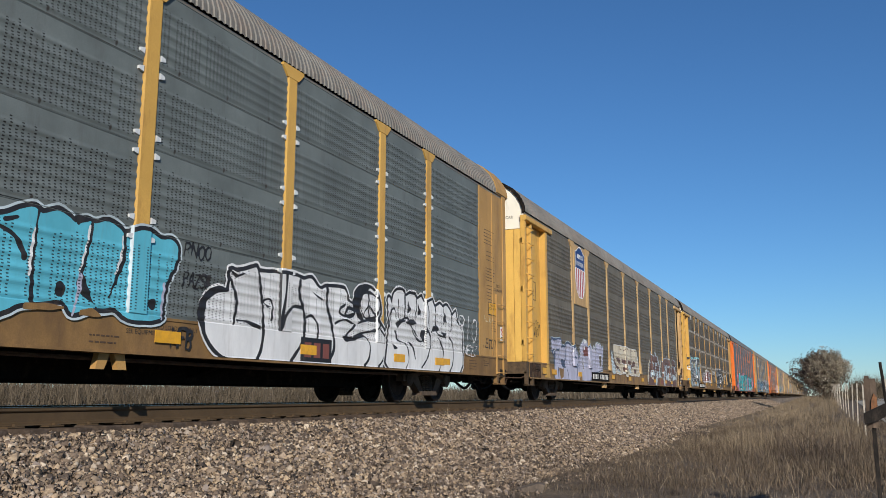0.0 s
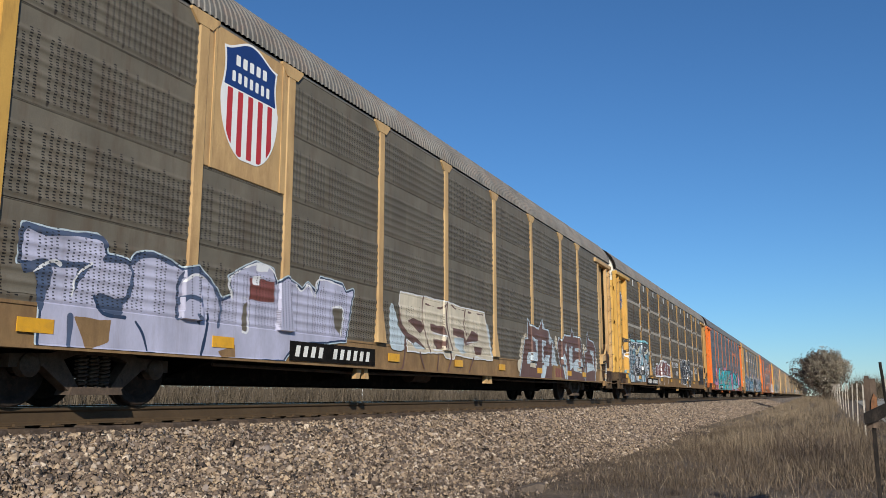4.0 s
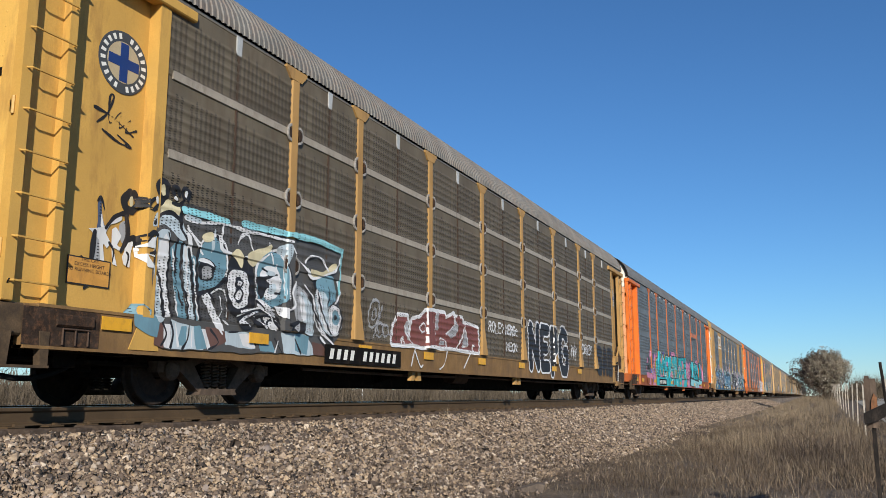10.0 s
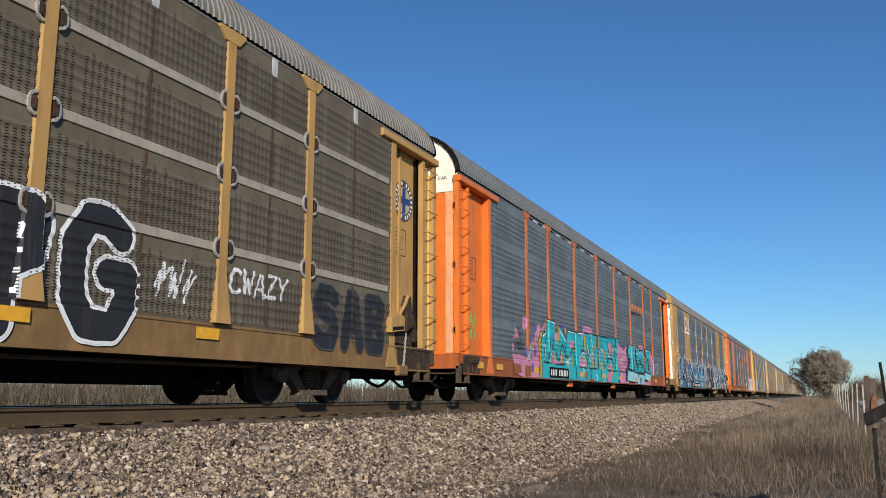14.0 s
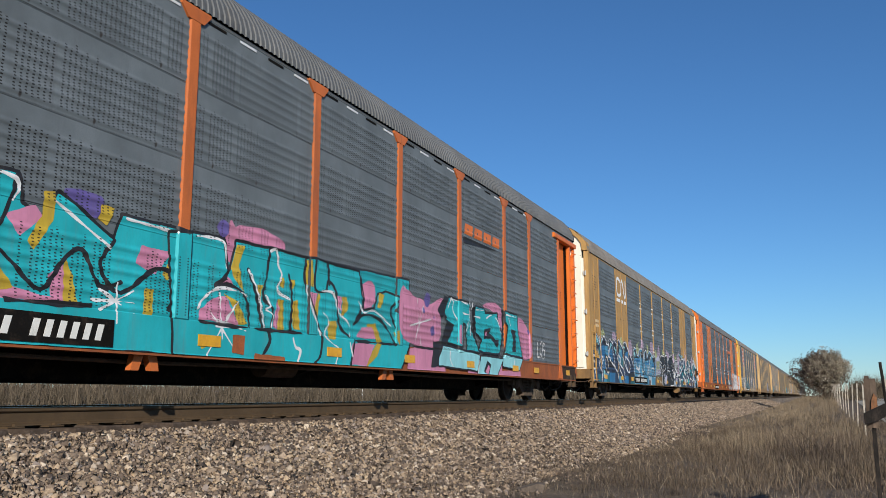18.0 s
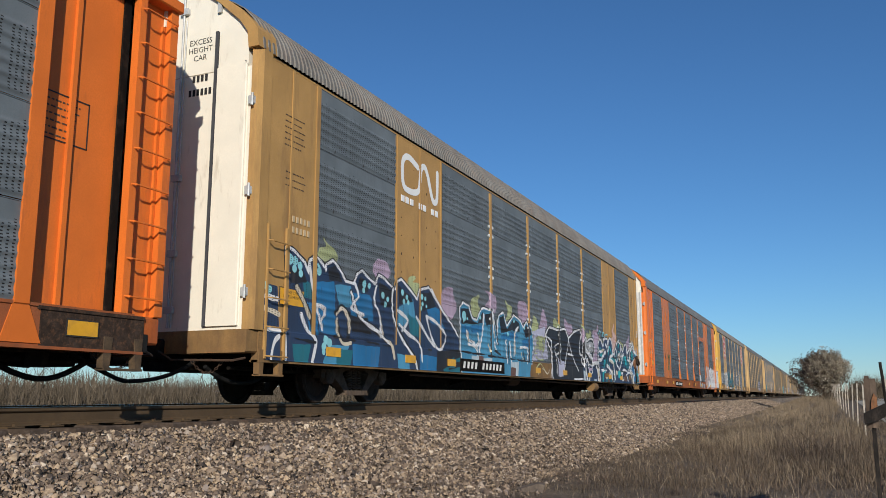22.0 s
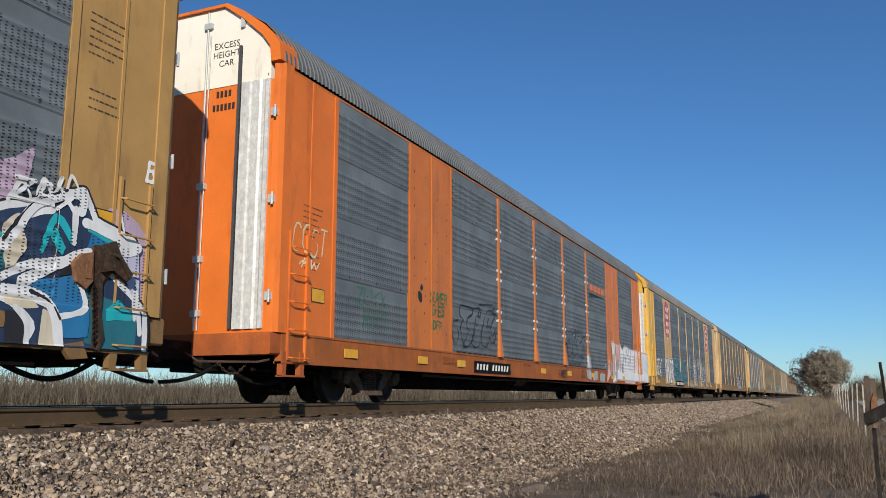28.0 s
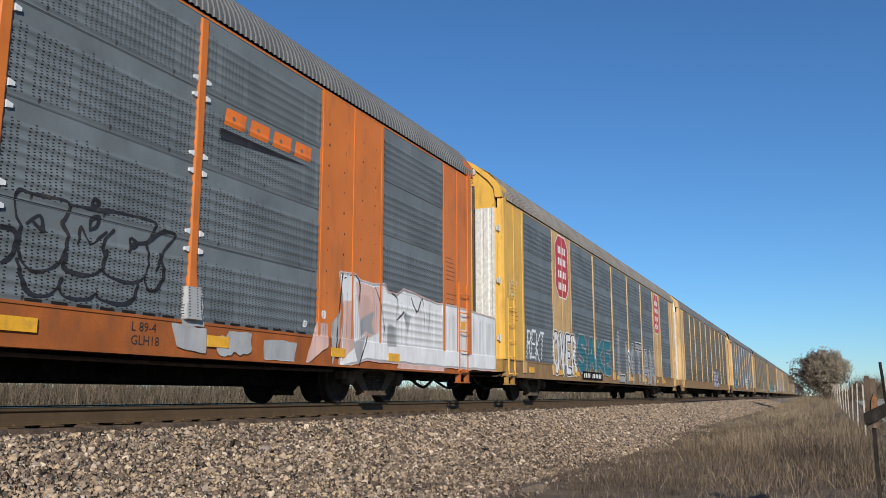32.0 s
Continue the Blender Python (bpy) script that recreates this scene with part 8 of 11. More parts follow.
s.body([(7.82, 1.05), (7.86, 1.32), (8.06, 1.53), (8.43, 1.56), (8.47, 1.48), (8.33, 1.38), (8.55, 1.19), (8.58, 1.37), (8.65, 1.51), (8.96, 1.57), (9.22, 1.72), (9.64, 1.76), (9.72, 1.75), (10.15, 1.76), (10.19, 1.66), (10.61, 1.79), (10.7, 1.72), (11.06, 1.74), (11.11, 1.64), (11.3, 1.63), (11.96, 1.59), (12.01, 1.08), (11.33, 1.09), (10.74, 1.1), (10.39, 1.12), (9.92, 1.08), (9.69, 1.11), (9.13, 1.06), (8.68, 1.07), (7.99, 1.05)], S_RED, ((0.075, S_WHITE),), "dark red letters rimmed in white", False)
for pts in ([(8.35, 1.47), (8.49, 1.51), (8.45, 1.26), (8.65, 1.09), (8.46, 1.13), (8.3, 1.33)], [(10.21, 1.36), (10.62, 1.58), (10.65, 1.72), (10.89, 1.56), (10.72, 1.36), (10.47, 1.28)], [(11.21, 1.57), (11.42, 1.26), (11.38, 1.17), (11.05, 1.15)], [(9.71, 1.4), (9.68, 1.74), (9.87, 1.77), (9.82, 1.41)], [(9.87, 1.22), (10.1, 1.22), (10.15, 1.13), (9.84, 1.1)]):
    s.shape(pts, S_GREY, False)
for pts in ([(8.33, 1.38), (8.43, 1.22), (8.68, 1.07)], [(9.04, 1.33), (8.97, 1.41), (9.16, 1.5), (9.21, 1.37), (9.05, 1.31)], [(10.21, 1.36), (10.66, 1.59), (10.61, 1.77)], [(9.92, 1.08), (9.91, 1.25), (10.14, 1.22), (10.23, 1.11)], [(11.05, 1.15), (11.37, 1.2), (11.21, 1.57)], [(10.74, 1.1), (11.04, 1.33), (11.21, 1.6)], [(11.68, 1.06), (11.62, 1.19), (11.72, 1.2)], [(8.18, 1.06), (8.23, 1.17), (8.3, 1.08)], [(9.72, 1.75), (9.67, 1.4), (9.62, 1.1)]):
    s.stroke(pts, 0.02, S_WHITE)
for u, z, q in ((10.88, 1.68, 0.11),):
    s.cloud([(u, z, q)], S_RED, name="paint_dot", size=0.006)
for pts in ([(8.75, 0.99), (8.67, 0.85), (8.59, 0.67)], [(10.24, 1.01), (10.1, 0.75), (9.87, 0.64)], [(11.48, 1.02), (11.12, 0.7)], [(8.75, 0.94), (8.97, 0.67), (9.09, 0.7)]):
    s.stroke(pts, 0.018, P_WHITE)
s.tag("ROLE?", 12.65, 1.58, 1.05, 0.24, 0.018, S_WHITE)
s.tag("NERGe", 13.8, 1.60, 0.9, 0.22, 0.022, S_WHITE)
s.tag("MEON", 13.85, 1.20, 0.8, 0.20, 0.020, S_WHITE)
s.word([("N", 15.72, 0.92, 0.62, 1.0), ("E", 16.72, 0.92, 0.55, 1.0), ("P", 17.65, 0.80, 0.45, 1.12), ("G", 18.5, 0.85, 0.72, 1.12)], 0.155, S_BLACK, S_WHITE, None, 0.05, size=0.005, label="black block letters edged in white")
s.tag("~w~", 19.65, 1.25, 0.7, 0.45, 0.02, S_WHITE)
s.tag("CWAZY", 21.0, 1.45, 1.3, 0.3, 0.025, S_WHITE)
s.word([("S", 23.1, 0.95, 0.5, 0.75), ("A", 23.9, 0.95, 0.5, 0.75), ("B", 24.7, 0.95, 0.5, 0.75)], 0.13, S_BLACK, S_SMOKE, None, 0.02, label="black letters with a thin grey edge")
s.reflectors(places=(1.19, 3.69, 6.64, 9.14, 11.97, 14.75, 17.6, 20.4), z=0.81)
s.number(5.55, 8.10, 0.62, 0.90, (4, 6))
C_end = Side(C, C_bs, 1, solid=(), post_w=0.20)


def ring_emblem(side, uc, zc, x, rad):
    base = part("emblem", Shape().lathe([(rad * 0.99, -0.002), (rad, 0.0), (rad, 0.002), (rad * 0.98, 0.004)], (x, uc, zc), 40), E_GREY, side.car, "round dark emblem with a blue cross")
    part("emblem_disc", Shape().lathe([(rad * 0.66, 0.004), (rad * 0.66, 0.007)], (x, uc, zc), 36), E_TAN, base)
    part("emblem_cross", Shape().box(x + 0.007, x + 0.011, uc - rad * 0.62, uc + rad * 0.62, zc - rad * 0.16, zc + rad * 0.16).box(x + 0.0072, x + 0.0112, uc - rad * 0.16, uc + rad * 0.16, zc - rad * 0.62, zc + rad * 0.62), E_BLUE, base)
    for k in range(22):
        a = k * 0.2856 + 0.1
        if k in (5, 16):
            continue
        c, s_ = math.cos(a), math.sin(a)
        part("mark_bar", Shape().prism([(uc + rad * (0.74 * c - 0.05 * s_), zc + rad * (0.74 * s_ + 0.05 * c)), (uc + rad * (0.74 * c + 0.05 * s_), zc + rad * (0.74 * s_ - 0.05 * c)), (uc + rad * (0.92 * c + 0.06 * s_), zc + rad * (0.92 * s_ - 0.06 * c)), (uc + rad * (0.92 * c - 0.06 * s_), zc + rad * (0.92 * s_ + 0.06 * c))], x + 0.004, x + 0.007, "x"), PALE, base)


E_GREY = surface("faded_black_enamel", (0.06, 0.065, 0.07), 0.6, 0, 0.15, 3, 60, 0.05)
E_TAN = surface("tan_enamel", (0.45, 0.36, 0.22), 0.6, 0, 0.15, 3, 60, 0.05)
ring_emblem(s, 1.40, 3.88, 1.366, 0.37)
ring_emblem(s, C_bs[-1] - 1.13, 3.80, 1.366, 0.40)

# orange car with the turquoise letters
s = Side(D, D_bs, 1, post_w=0.20)
s.recessed = True
for pts in ([(4.17, 2.01), (4.24, 2.12), (4.41, 2.15), (4.51, 2.08), (4.49, 1.89), (4.34, 1.8), (4.21, 1.86)], [(3.58, 1.76), (3.66, 1.82), (3.71, 1.76), (3.84, 1.81), (3.88, 1.68), (3.78, 1.57), (3.61, 1.52), (3.44, 1.53), (3.45, 1.6), (3.6, 1.63)], [(3.37, 1.41), (3.5, 1.39), (3.49, 1.25), (3.39, 1.22)], [(4.92, 1.52), (5.15, 1.59), (5.22, 1.78), (5.41, 2.01), (5.66, 2.04), (5.77, 1.92), (6.13, 2.15), (6.19, 1.84), (5.75, 1.73), (5.51, 1.51), (5.62, 0.99), (5.26, 0.92), (5.03, 0.94)]):
    s.shape(pts, S_PINK)
for pts in ([(3.4, 1.14), (3.9, 1.17), (4.38, 1.09), (4.96, 1.06), (5.5, 0.98), (5.53, 0.59), (4.1, 0.58), (3.44, 0.71)], [(4.97, 0.98), (5.5, 0.98), (5.41, 0.59), (4.94, 0.65)]):
    s.shape(pts, S_PINK, False)
for pts in ([(3.42, 0.92), (3.97, 0.91), (4.04, 0.69), (3.45, 0.65)], [(4.33, 0.9), (4.76, 0.9), (4.81, 0.62), (4.31, 0.61)]):
    s.shape(pts, GRIMY[SIDE_ORANGE], False)
for u, z, q in ((5.28, 1.93, 0.13), (4.79, 1.61, 0.13), (5.2, 1.29, 0.13), (4.47, 1.25, 0.12), (4.93, 0.85, 0.12),):
    s.cloud([(u, z, q)], S_PURPLE, name="paint_dot", size=0.006)
s.shape([(7.64, 2.2), (8.13, 2.22), (8.09, 1.97), (7.8, 2.04)], S_PURPLE)
s.body([(5.48, 1.53), (5.71, 1.84), (6.15, 1.88), (6.16, 2.25), (6.34, 2.26), (6.37, 1.87), (5.83, 1.6), (5.81, 1.05), (5.75, 0.58), (5.56, 0.58), (5.62, 1.03), (5.58, 1.43)], S_YELLOW, ((0.035, S_BLACK),), "mustard sides of the letters", False)
s.body([(5.77, 1.55), (5.92, 1.78), (6.29, 1.88), (6.34, 2.22), (7.09, 2.21), (7.15, 1.94), (7.41, 1.82), (7.57, 2.14), (7.9, 1.99), (8.35, 1.78), (8.43, 2.07), (9.48, 2.07), (10.28, 2.11), (10.48, 2.04), (10.97, 2.1), (11.71, 2.12), (13.51, 2.18), (15.54, 2.23), (15.51, 1.04), (13.51, 0.79), (12.38, 0.61), (8.51, 0.61), (5.78, 0.58), (5.81, 1.05)], S_TEAL, ((0.04, S_BLACK),), "turquoise angular letters with black outlines", False)
for pts in ([(6.99, 1.81), (7.32, 1.96), (7.41, 1.87), (7.17, 1.63)], [(6.65, 1.03), (6.79, 1.33), (7.03, 1.16), (7.72, 1.06), (7.73, 1)], [(8.66, 1.58), (8.76, 1.8), (9.25, 1.8), (8.99, 1.5)], [(9.82, 1.03), (10.05, 1.29), (10.64, 1.4), (10.72, 1.05)], [(7.53, 1.3), (7.7, 1.43), (7.82, 1.01), (7.59, 1.05)]):
    s.shape(pts, S_PINK, False)
for pts in ([(7.39, 2.13), (7.55, 2.16), (7.54, 1.84), (7.34, 1.52), (7.25, 1.59), (7.41, 1.87)], [(6.81, 1.49), (7.03, 1.26), (7.16, 1.12), (7, 1.1), (6.85, 1.34)], [(8.13, 2.14), (8.33, 2.14), (8.24, 1.9), (8.09, 1.97)], [(9.1, 1.51), (9.26, 1.77), (9.32, 1.53), (9.16, 1.43)], [(9.44, 1.39), (9.69, 1.26), (9.75, 1.18), (9.45, 1.18)], [(10.42, 2.03), (10.62, 2.02), (10.63, 1.6), (10.43, 1.71)], [(11.49, 1.78), (11.75, 1.77), (11.76, 1.08), (11.43, 1.06)], [(12.54, 1.67), (12.88, 1.66), (12.88, 1.44), (12.54, 1.48)], [(7.7, 1.51), (7.84, 1.33), (7.91, 1.02), (7.72, 1.06)]):
    s.shape(pts, S_YELLOW, False)
s.shape([(8.84, 1.31), (8.98, 1.32), (8.96, 1.03), (8.82, 1.02)], S_YELLOW, False)
for pts in ([(6.33, 1.86), (6.11, 1.55), (6.01, 1.05)], [(6.6, 1.76), (6.48, 1.4), (6.4, 0.96)], [(7.09, 2.19), (6.99, 1.81), (6.85, 1.54), (6.65, 1.03)], [(6.85, 1.54), (7.1, 1.37), (7.45, 1.14), (7.7, 1.48), (7.92, 1.61), (8.18, 1.26), (8.47, 1.34)], [(8.35, 1.78), (8.17, 1.48), (8.48, 1.22), (8.99, 1.56), (9.33, 1.47), (9.23, 1.11)], [(9.54, 2.05), (9.79, 1.83), (9.44, 1.42), (9.93, 1.16), (10.31, 1.37), (10.85, 1.29)], [(11.26, 2.07), (11.12, 1.64), (10.85, 1.35), (11, 0.97)], [(12.19, 2.11), (12.28, 1.68), (12.05, 1.02)]):
    s.stroke(pts, 0.024, S_BLACK)
for pts in ([(6.38, 2.21), (7.07, 2.17), (7.06, 1.95)], [(5.95, 1.75), (6.26, 1.85)], [(5.87, 1.54), (6.01, 1.46), (6.07, 1.54), (6.19, 1.44), (6, 1.09)], [(7.53, 2.05), (7.95, 1.86), (8.3, 1.69)], [(8.49, 2.05), (9.42, 2.03)], [(9.6, 2.04), (9.9, 1.94), (10.09, 2.02), (9.85, 1.77)], [(6.43, 0.96), (6.7, 1.42)], [(10.55, 1.98), (10.98, 1.76), (11.27, 1.66)]):
    s.stroke(pts, 0.014, S_WHITE)
for pts in ([(8.42, 1.33), (8.44, 0.89)], [(8.09, 1.11), (8.79, 1.14)], [(8.18, 1.23), (8.69, 1.01)], [(8.68, 1.27), (8.19, 1.01)], [(10.25, 1.18), (10.27, 0.61)], [(9.82, 0.9), (10.72, 0.92)], [(9.94, 1.06), (10.59, 0.72)]):
    s.stroke(pts, 0.012, S_WHITE)
for pts in ([(6.01, 1.06), (6.5, 1.06), (6.51, 1.01), (6.01, 1)], [(7.04, 1.03), (8.09, 1.07), (8.1, 1.02), (7.05, 0.98)], [(9.82, 1.03), (12.21, 1.07), (12.21, 0.99), (9.82, 0.97)]):
    s.shape(pts, S_BLACK, False)
for u, z, q in ((9.95, 0.78, 0.08),):
    s.cloud([(u, z, q)], S_YELLOW, name="paint_dot", size=0.006)
for pts in ([(10.45, 0.87), (10.79, 0.88), (10.75, 0.66), (10.43, 0.66)], [(10.93, 0.71), (11.74, 0.7), (11.74, 0.59), (10.87, 0.58)]):
    s.shape(pts, GRIMY[SIDE_ORANGE], False)
for pts in ([(10.28, 2.21), (10.47, 2.34), (10.96, 2.37), (11.48, 2.3), (11.41, 2.15), (10.41, 2.1)], [(10.2, 2.02), (10.2, 2.22), (10.3, 2.4), (10.41, 2.27), (10.65, 2.29), (10.8, 2.38), (11.12, 2.37), (11.27, 2.3), (11.48, 2.25), (11.46, 2.18), (11.15, 2.14), (10.52, 2.13), (10.31, 1.81)], [(13.74, 1.92), (14, 2.04), (14.23, 1.97), (14.2, 1.69), (13.85, 1.51), (13.75, 1.71)], [(15.19, 1.99), (15.52, 2.06), (15.87, 1.92), (16.49, 1.9), (17.02, 2.07), (17.16, 1.88), (16.64, 1.37), (15.9, 1.25), (15.33, 1.38)]):
    s.shape(pts, S_PINK)
for pts in ([(15.57, 0.99), (17.18, 1.22), (17.2, 0.58), (15.47, 0.58)], [(18.38, 0.88), (20.54, 0.98), (20.54, 0.58), (18.39, 0.58)]):
    s.shape(pts, S_PINK, False)
for u, z, q in ((10.14, 2.25, 0.12), (16.36, 1.98, 0.13), (16.64, 1.37, 0.1),):
    s.cloud([(u, z, q)], S_PURPLE, name="paint_dot", size=0.006)
s.body([(9.18, 2.01), (9.63, 2.09), (10.17, 2.09), (10.26, 1.65), (10.32, 1.74), (10.42, 2.11), (11.04, 2.13), (11.15, 2.14), (11.99, 2.13), (12.32, 2.17), (12.68, 2.14), (13.64, 2.15), (13.79, 1.72), (13.76, 1.5), (14.21, 1.58), (14.34, 1.84), (14.62, 1.91), (15.2, 1.87), (14.94, 1.61), (15.21, 1.55), (16.32, 1.41), (16.32, 1.29), (15.67, 1.24), (15.51, 0.99), (15.2, 0.6), (13.41, 0.58), (12.25, 0.58), (9.79, 0.58), (9.34, 0.58)], S_TEAL, ((0.04, S_BLACK),), "turquoise angular letters with black outlines", False)
for pts in ([(10.42, 2.07), (10.6, 2.09), (10.5, 1.81), (10.57, 1.58), (10.66, 1.44), (10.43, 1.6), (10.32, 1.74)], [(10.21, 1.41), (10.5, 1.34), (10.72, 1.05), (10.53, 1.03), (10.41, 1.25)], [(10.88, 1.61), (11.03, 1.62), (10.97, 1.42)], [(11.41, 1.76), (11.52, 1.78), (11.52, 1.64), (11.43, 1.65)], [(11.37, 1.45), (11.52, 1.45), (11.54, 1.04), (11.38, 1.03)], [(11.64, 1.77), (11.8, 1.78), (11.76, 1.64), (11.66, 1.67)], [(11.7, 1.45), (11.88, 1.52), (11.95, 1.06), (11.79, 1.07)], [(12.06, 2.12), (12.22, 2.15), (12.25, 1.72), (12.08, 1.77)], [(12.39, 1.68), (12.5, 1.65), (12.36, 1.3), (12.28, 1.43)]):
    s.shape(pts, S_YELLOW, False)
for pts in ([(13.13, 1.68), (13.29, 1.7), (13.34, 1.51), (13.12, 1.33)], [(12.71, 1.27), (12.97, 1.27), (12.95, 0.98), (12.73, 0.98)], [(13.91, 1.31), (14.22, 1.34), (14.48, 1.03), (14.3, 0.78), (13.95, 0.61), (14.03, 0.79), (14.29, 1.02)], [(14.38, 1.88), (14.58, 1.87), (14.44, 1.61), (14.32, 1.62)], [(14.89, 1.23), (15.1, 1.28), (15.13, 1.02)], [(9.77, 0.81), (9.95, 0.84), (9.97, 0.74), (9.82, 0.69)]):
    s.shape(pts, S_YELLOW, False)
for pts in ([(9.77, 1.17), (10, 1.33), (10.26, 1.38), (10.53, 1.03), (9.74, 1.04)], [(10.03, 1.5), (10.28, 1.63), (10.43, 1.52), (10.21, 1.49)], [(12.94, 1.68), (13.13, 1.68), (13.11, 1.43), (12.99, 1.52)], [(13.58, 1.07), (13.78, 1.24), (14.13, 1.28), (14.28, 1.07)], [(12.16, 1.65), (12.36, 1.65), (12.25, 1.34)], [(13.46, 0.96), (14.24, 0.99), (13.91, 0.6), (13.44, 0.61)], [(11.27, 1.06), (11.37, 1.45), (11.44, 1.33), (11.38, 1.03)]):
    s.shape(pts, S_PINK, False)
for pts in ([(10.17, 2.08), (10.27, 1.69), (10.03, 1.48), (10.34, 1.53), (10.66, 1.4), (10.75, 1.01)], [(11.15, 2.12), (11.12, 1.8), (11.04, 1.45), (11.27, 1.31), (11.24, 1.06)], [(12.06, 2.12), (12.05, 1.82), (12.24, 1.43), (12.47, 1.13), (12.55, 0.99)], [(12.32, 2.17), (12.29, 1.71), (12.64, 1.72), (12.7, 1.87), (12.93, 1.76), (13.05, 1.23), (13.37, 1.06)], [(12.68, 2.14), (12.74, 1.83)], [(13.69, 2.07), (13.84, 1.67), (13.52, 1.27), (13.85, 1.46), (14.41, 1.41), (14.81, 1.17), (14.97, 1.01)], [(10.7, 1.78), (10.88, 1.47), (11.03, 1.04)], [(11.64, 1.84), (11.73, 1.5), (11.7, 1.06)], [(15.2, 1.87), (14.79, 1.62), (15.01, 1.3)]):
    s.stroke(pts, 0.026, S_BLACK)
for pts in ([(12.55, 0.95), (12.5, 0.71), (12.31, 0.58)], [(13.54, 1.02), (13.41, 0.58)], [(11.17, 0.99), (11.21, 0.85), (11.06, 0.66)]):
    s.stroke(pts, 0.026, S_BLACK)
for pts in ([(9.64, 2.06), (10.15, 2.07), (10.23, 1.74)], [(9.73, 1.18), (9.84, 1.32), (10.12, 1.47), (10.53, 1.46), (10.69, 1.42)], [(11.18, 2.11), (11.31, 2.15), (11.38, 1.93), (11.47, 1.81), (11.36, 1.58), (11.67, 1.49)], [(10.71, 1.77), (10.94, 1.47), (11.08, 1.04)], [(11.09, 1.48), (11.22, 1.35), (11.11, 1.29), (11.28, 1.23), (11.24, 1.06)], [(12.09, 1.73), (12.21, 1.42), (12.51, 1.04)], [(12.5, 1.7), (12.86, 1.7), (13.03, 1.42), (13.36, 1.26), (13.37, 1.06)], [(13.67, 1.65), (13.85, 1.49), (14.21, 1.55), (14.8, 1.34)], [(12.59, 1.37), (12.75, 1.25), (12.62, 1.05), (12.84, 0.92), (13.04, 0.84), (12.94, 0.59)]):
    s.stroke(pts, 0.016, S_WHITE)
for pts in ([(11.77, 0.93), (11.84, 0.81), (11.97, 0.77), (11.89, 0.59)], [(13.38, 0.96), (13.48, 0.74)]):
    s.stroke(pts, 0.016, S_WHITE)
for pts in ([(10.13, 1.4), (10.22, 0.66)], [(9.98, 1.08), (10.68, 0.96)], [(9.93, 1.19), (10.41, 0.75)], [(10.54, 1.38), (10.21, 1), (9.91, 0.61)], [(10.06, 0.98), (10.32, 0.99)], [(15.99, 1.94), (15.96, 1.14)], [(15.54, 1.52), (16.44, 1.55)], [(15.71, 1.66), (16.26, 1.34)]):
    s.stroke(pts, 0.013, S_WHITE)
for pts in ([(9.74, 1.04), (10.43, 1.02), (12.01, 1.04), (12.02, 1), (10.44, 0.98), (9.75, 1)], [(13.46, 1.02), (15.02, 1.04), (15.03, 1), (13.46, 0.98)]):
    s.shape(pts, S_BLACK, False)
for pts in ([(10.4, 0.89), (10.67, 0.91), (10.63, 0.66), (10.4, 0.67)], [(10.88, 0.68), (11.59, 0.66), (11.57, 0.58), (10.84, 0.58)]):
    s.shape(pts, GRIMY[SIDE_ORANGE], False)
for pts in ([(15.07, 1.65), (15.11, 1.98), (15.27, 2.12), (15.54, 2), (15.85, 1.96), (16.18, 1.93), (16.44, 1.81), (16.82, 1.97), (17.13, 2.07), (17.18, 1.86), (16.98, 1.64), (16.94, 1.26), (16.5, 1.03), (15.58, 1.08), (15.15, 1.27)], [(19.31, 2.13), (19.84, 2.27), (20.53, 2.19), (20.61, 1.76), (20.21, 1.41), (19.96, 2.04)], [(21.71, 2.02), (22.29, 1.98), (22.68, 1.71), (22.8, 1.15), (22.02, 1.11)]):
    s.shape(pts, S_PINK)
for pts in ([(15.53, 0.99), (16.57, 0.99), (16.54, 0.59), (15.49, 0.58)], [(20.36, 0.71), (21.89, 0.74), (21.89, 0.58), (20.25, 0.58)]):
    s.shape(pts, S_PINK, False)
for u, z, q in ((16.33, 1.95, 0.13), (16.57, 1.38, 0.1), (16.16, 1.75, 0.06), (22.6, 1.77, 0.06), (16.65, 1.64, 0.04), (16.78, 1.56, 0.03),):
    s.cloud([(u, z, q)], S_PURPLE, name="paint_dot", size=0.006)
for pts in ([(17.15, 2.14), (17.4, 2.11), (17.18, 1.9), (17.26, 1.76), (16.98, 1.66), (16.83, 1.81)], [(17.27, 1.63), (17.66, 1.62), (17.34, 1.2), (17.03, 1.08), (16.88, 0.72), (16.47, 0.66), (16.62, 1.16), (17.02, 1.22)], [(18.67, 2.06), (18.85, 2.06), (18.84, 1.45), (19.02, 1.24), (18.72, 1.41)], [(20.53, 2.22), (20.76, 2.12), (20.66, 1.52), (20.51, 1.23), (20.34, 1.12), (20.61, 1.76)]):
    s.shape(pts, S_BLACK, False)
s.body([(17.17, 1.81), (17.38, 2.11), (18.46, 2.1), (18.58, 1.53), (19.05, 1.08), (18.36, 1.08), (18.29, 1.65), (18.07, 1.67), (18.04, 1.16), (17.3, 1.2), (17.67, 1.57), (17.27, 1.65)], S_TEAL, ((0.045, S_BLACK),), "turquoise block letter with black shade", False)
s.body([(18.83, 2.06), (19.34, 2.07), (19.45, 1.95), (20.21, 2.03), (20.26, 1.89), (20.51, 1.56), (20.36, 1.11), (19.37, 1.1), (19.05, 1.13), (19.25, 1.38), (18.86, 1.5)], S_TEAL, ((0.045, S_BLACK),), "turquoise block letter with black shade", False)
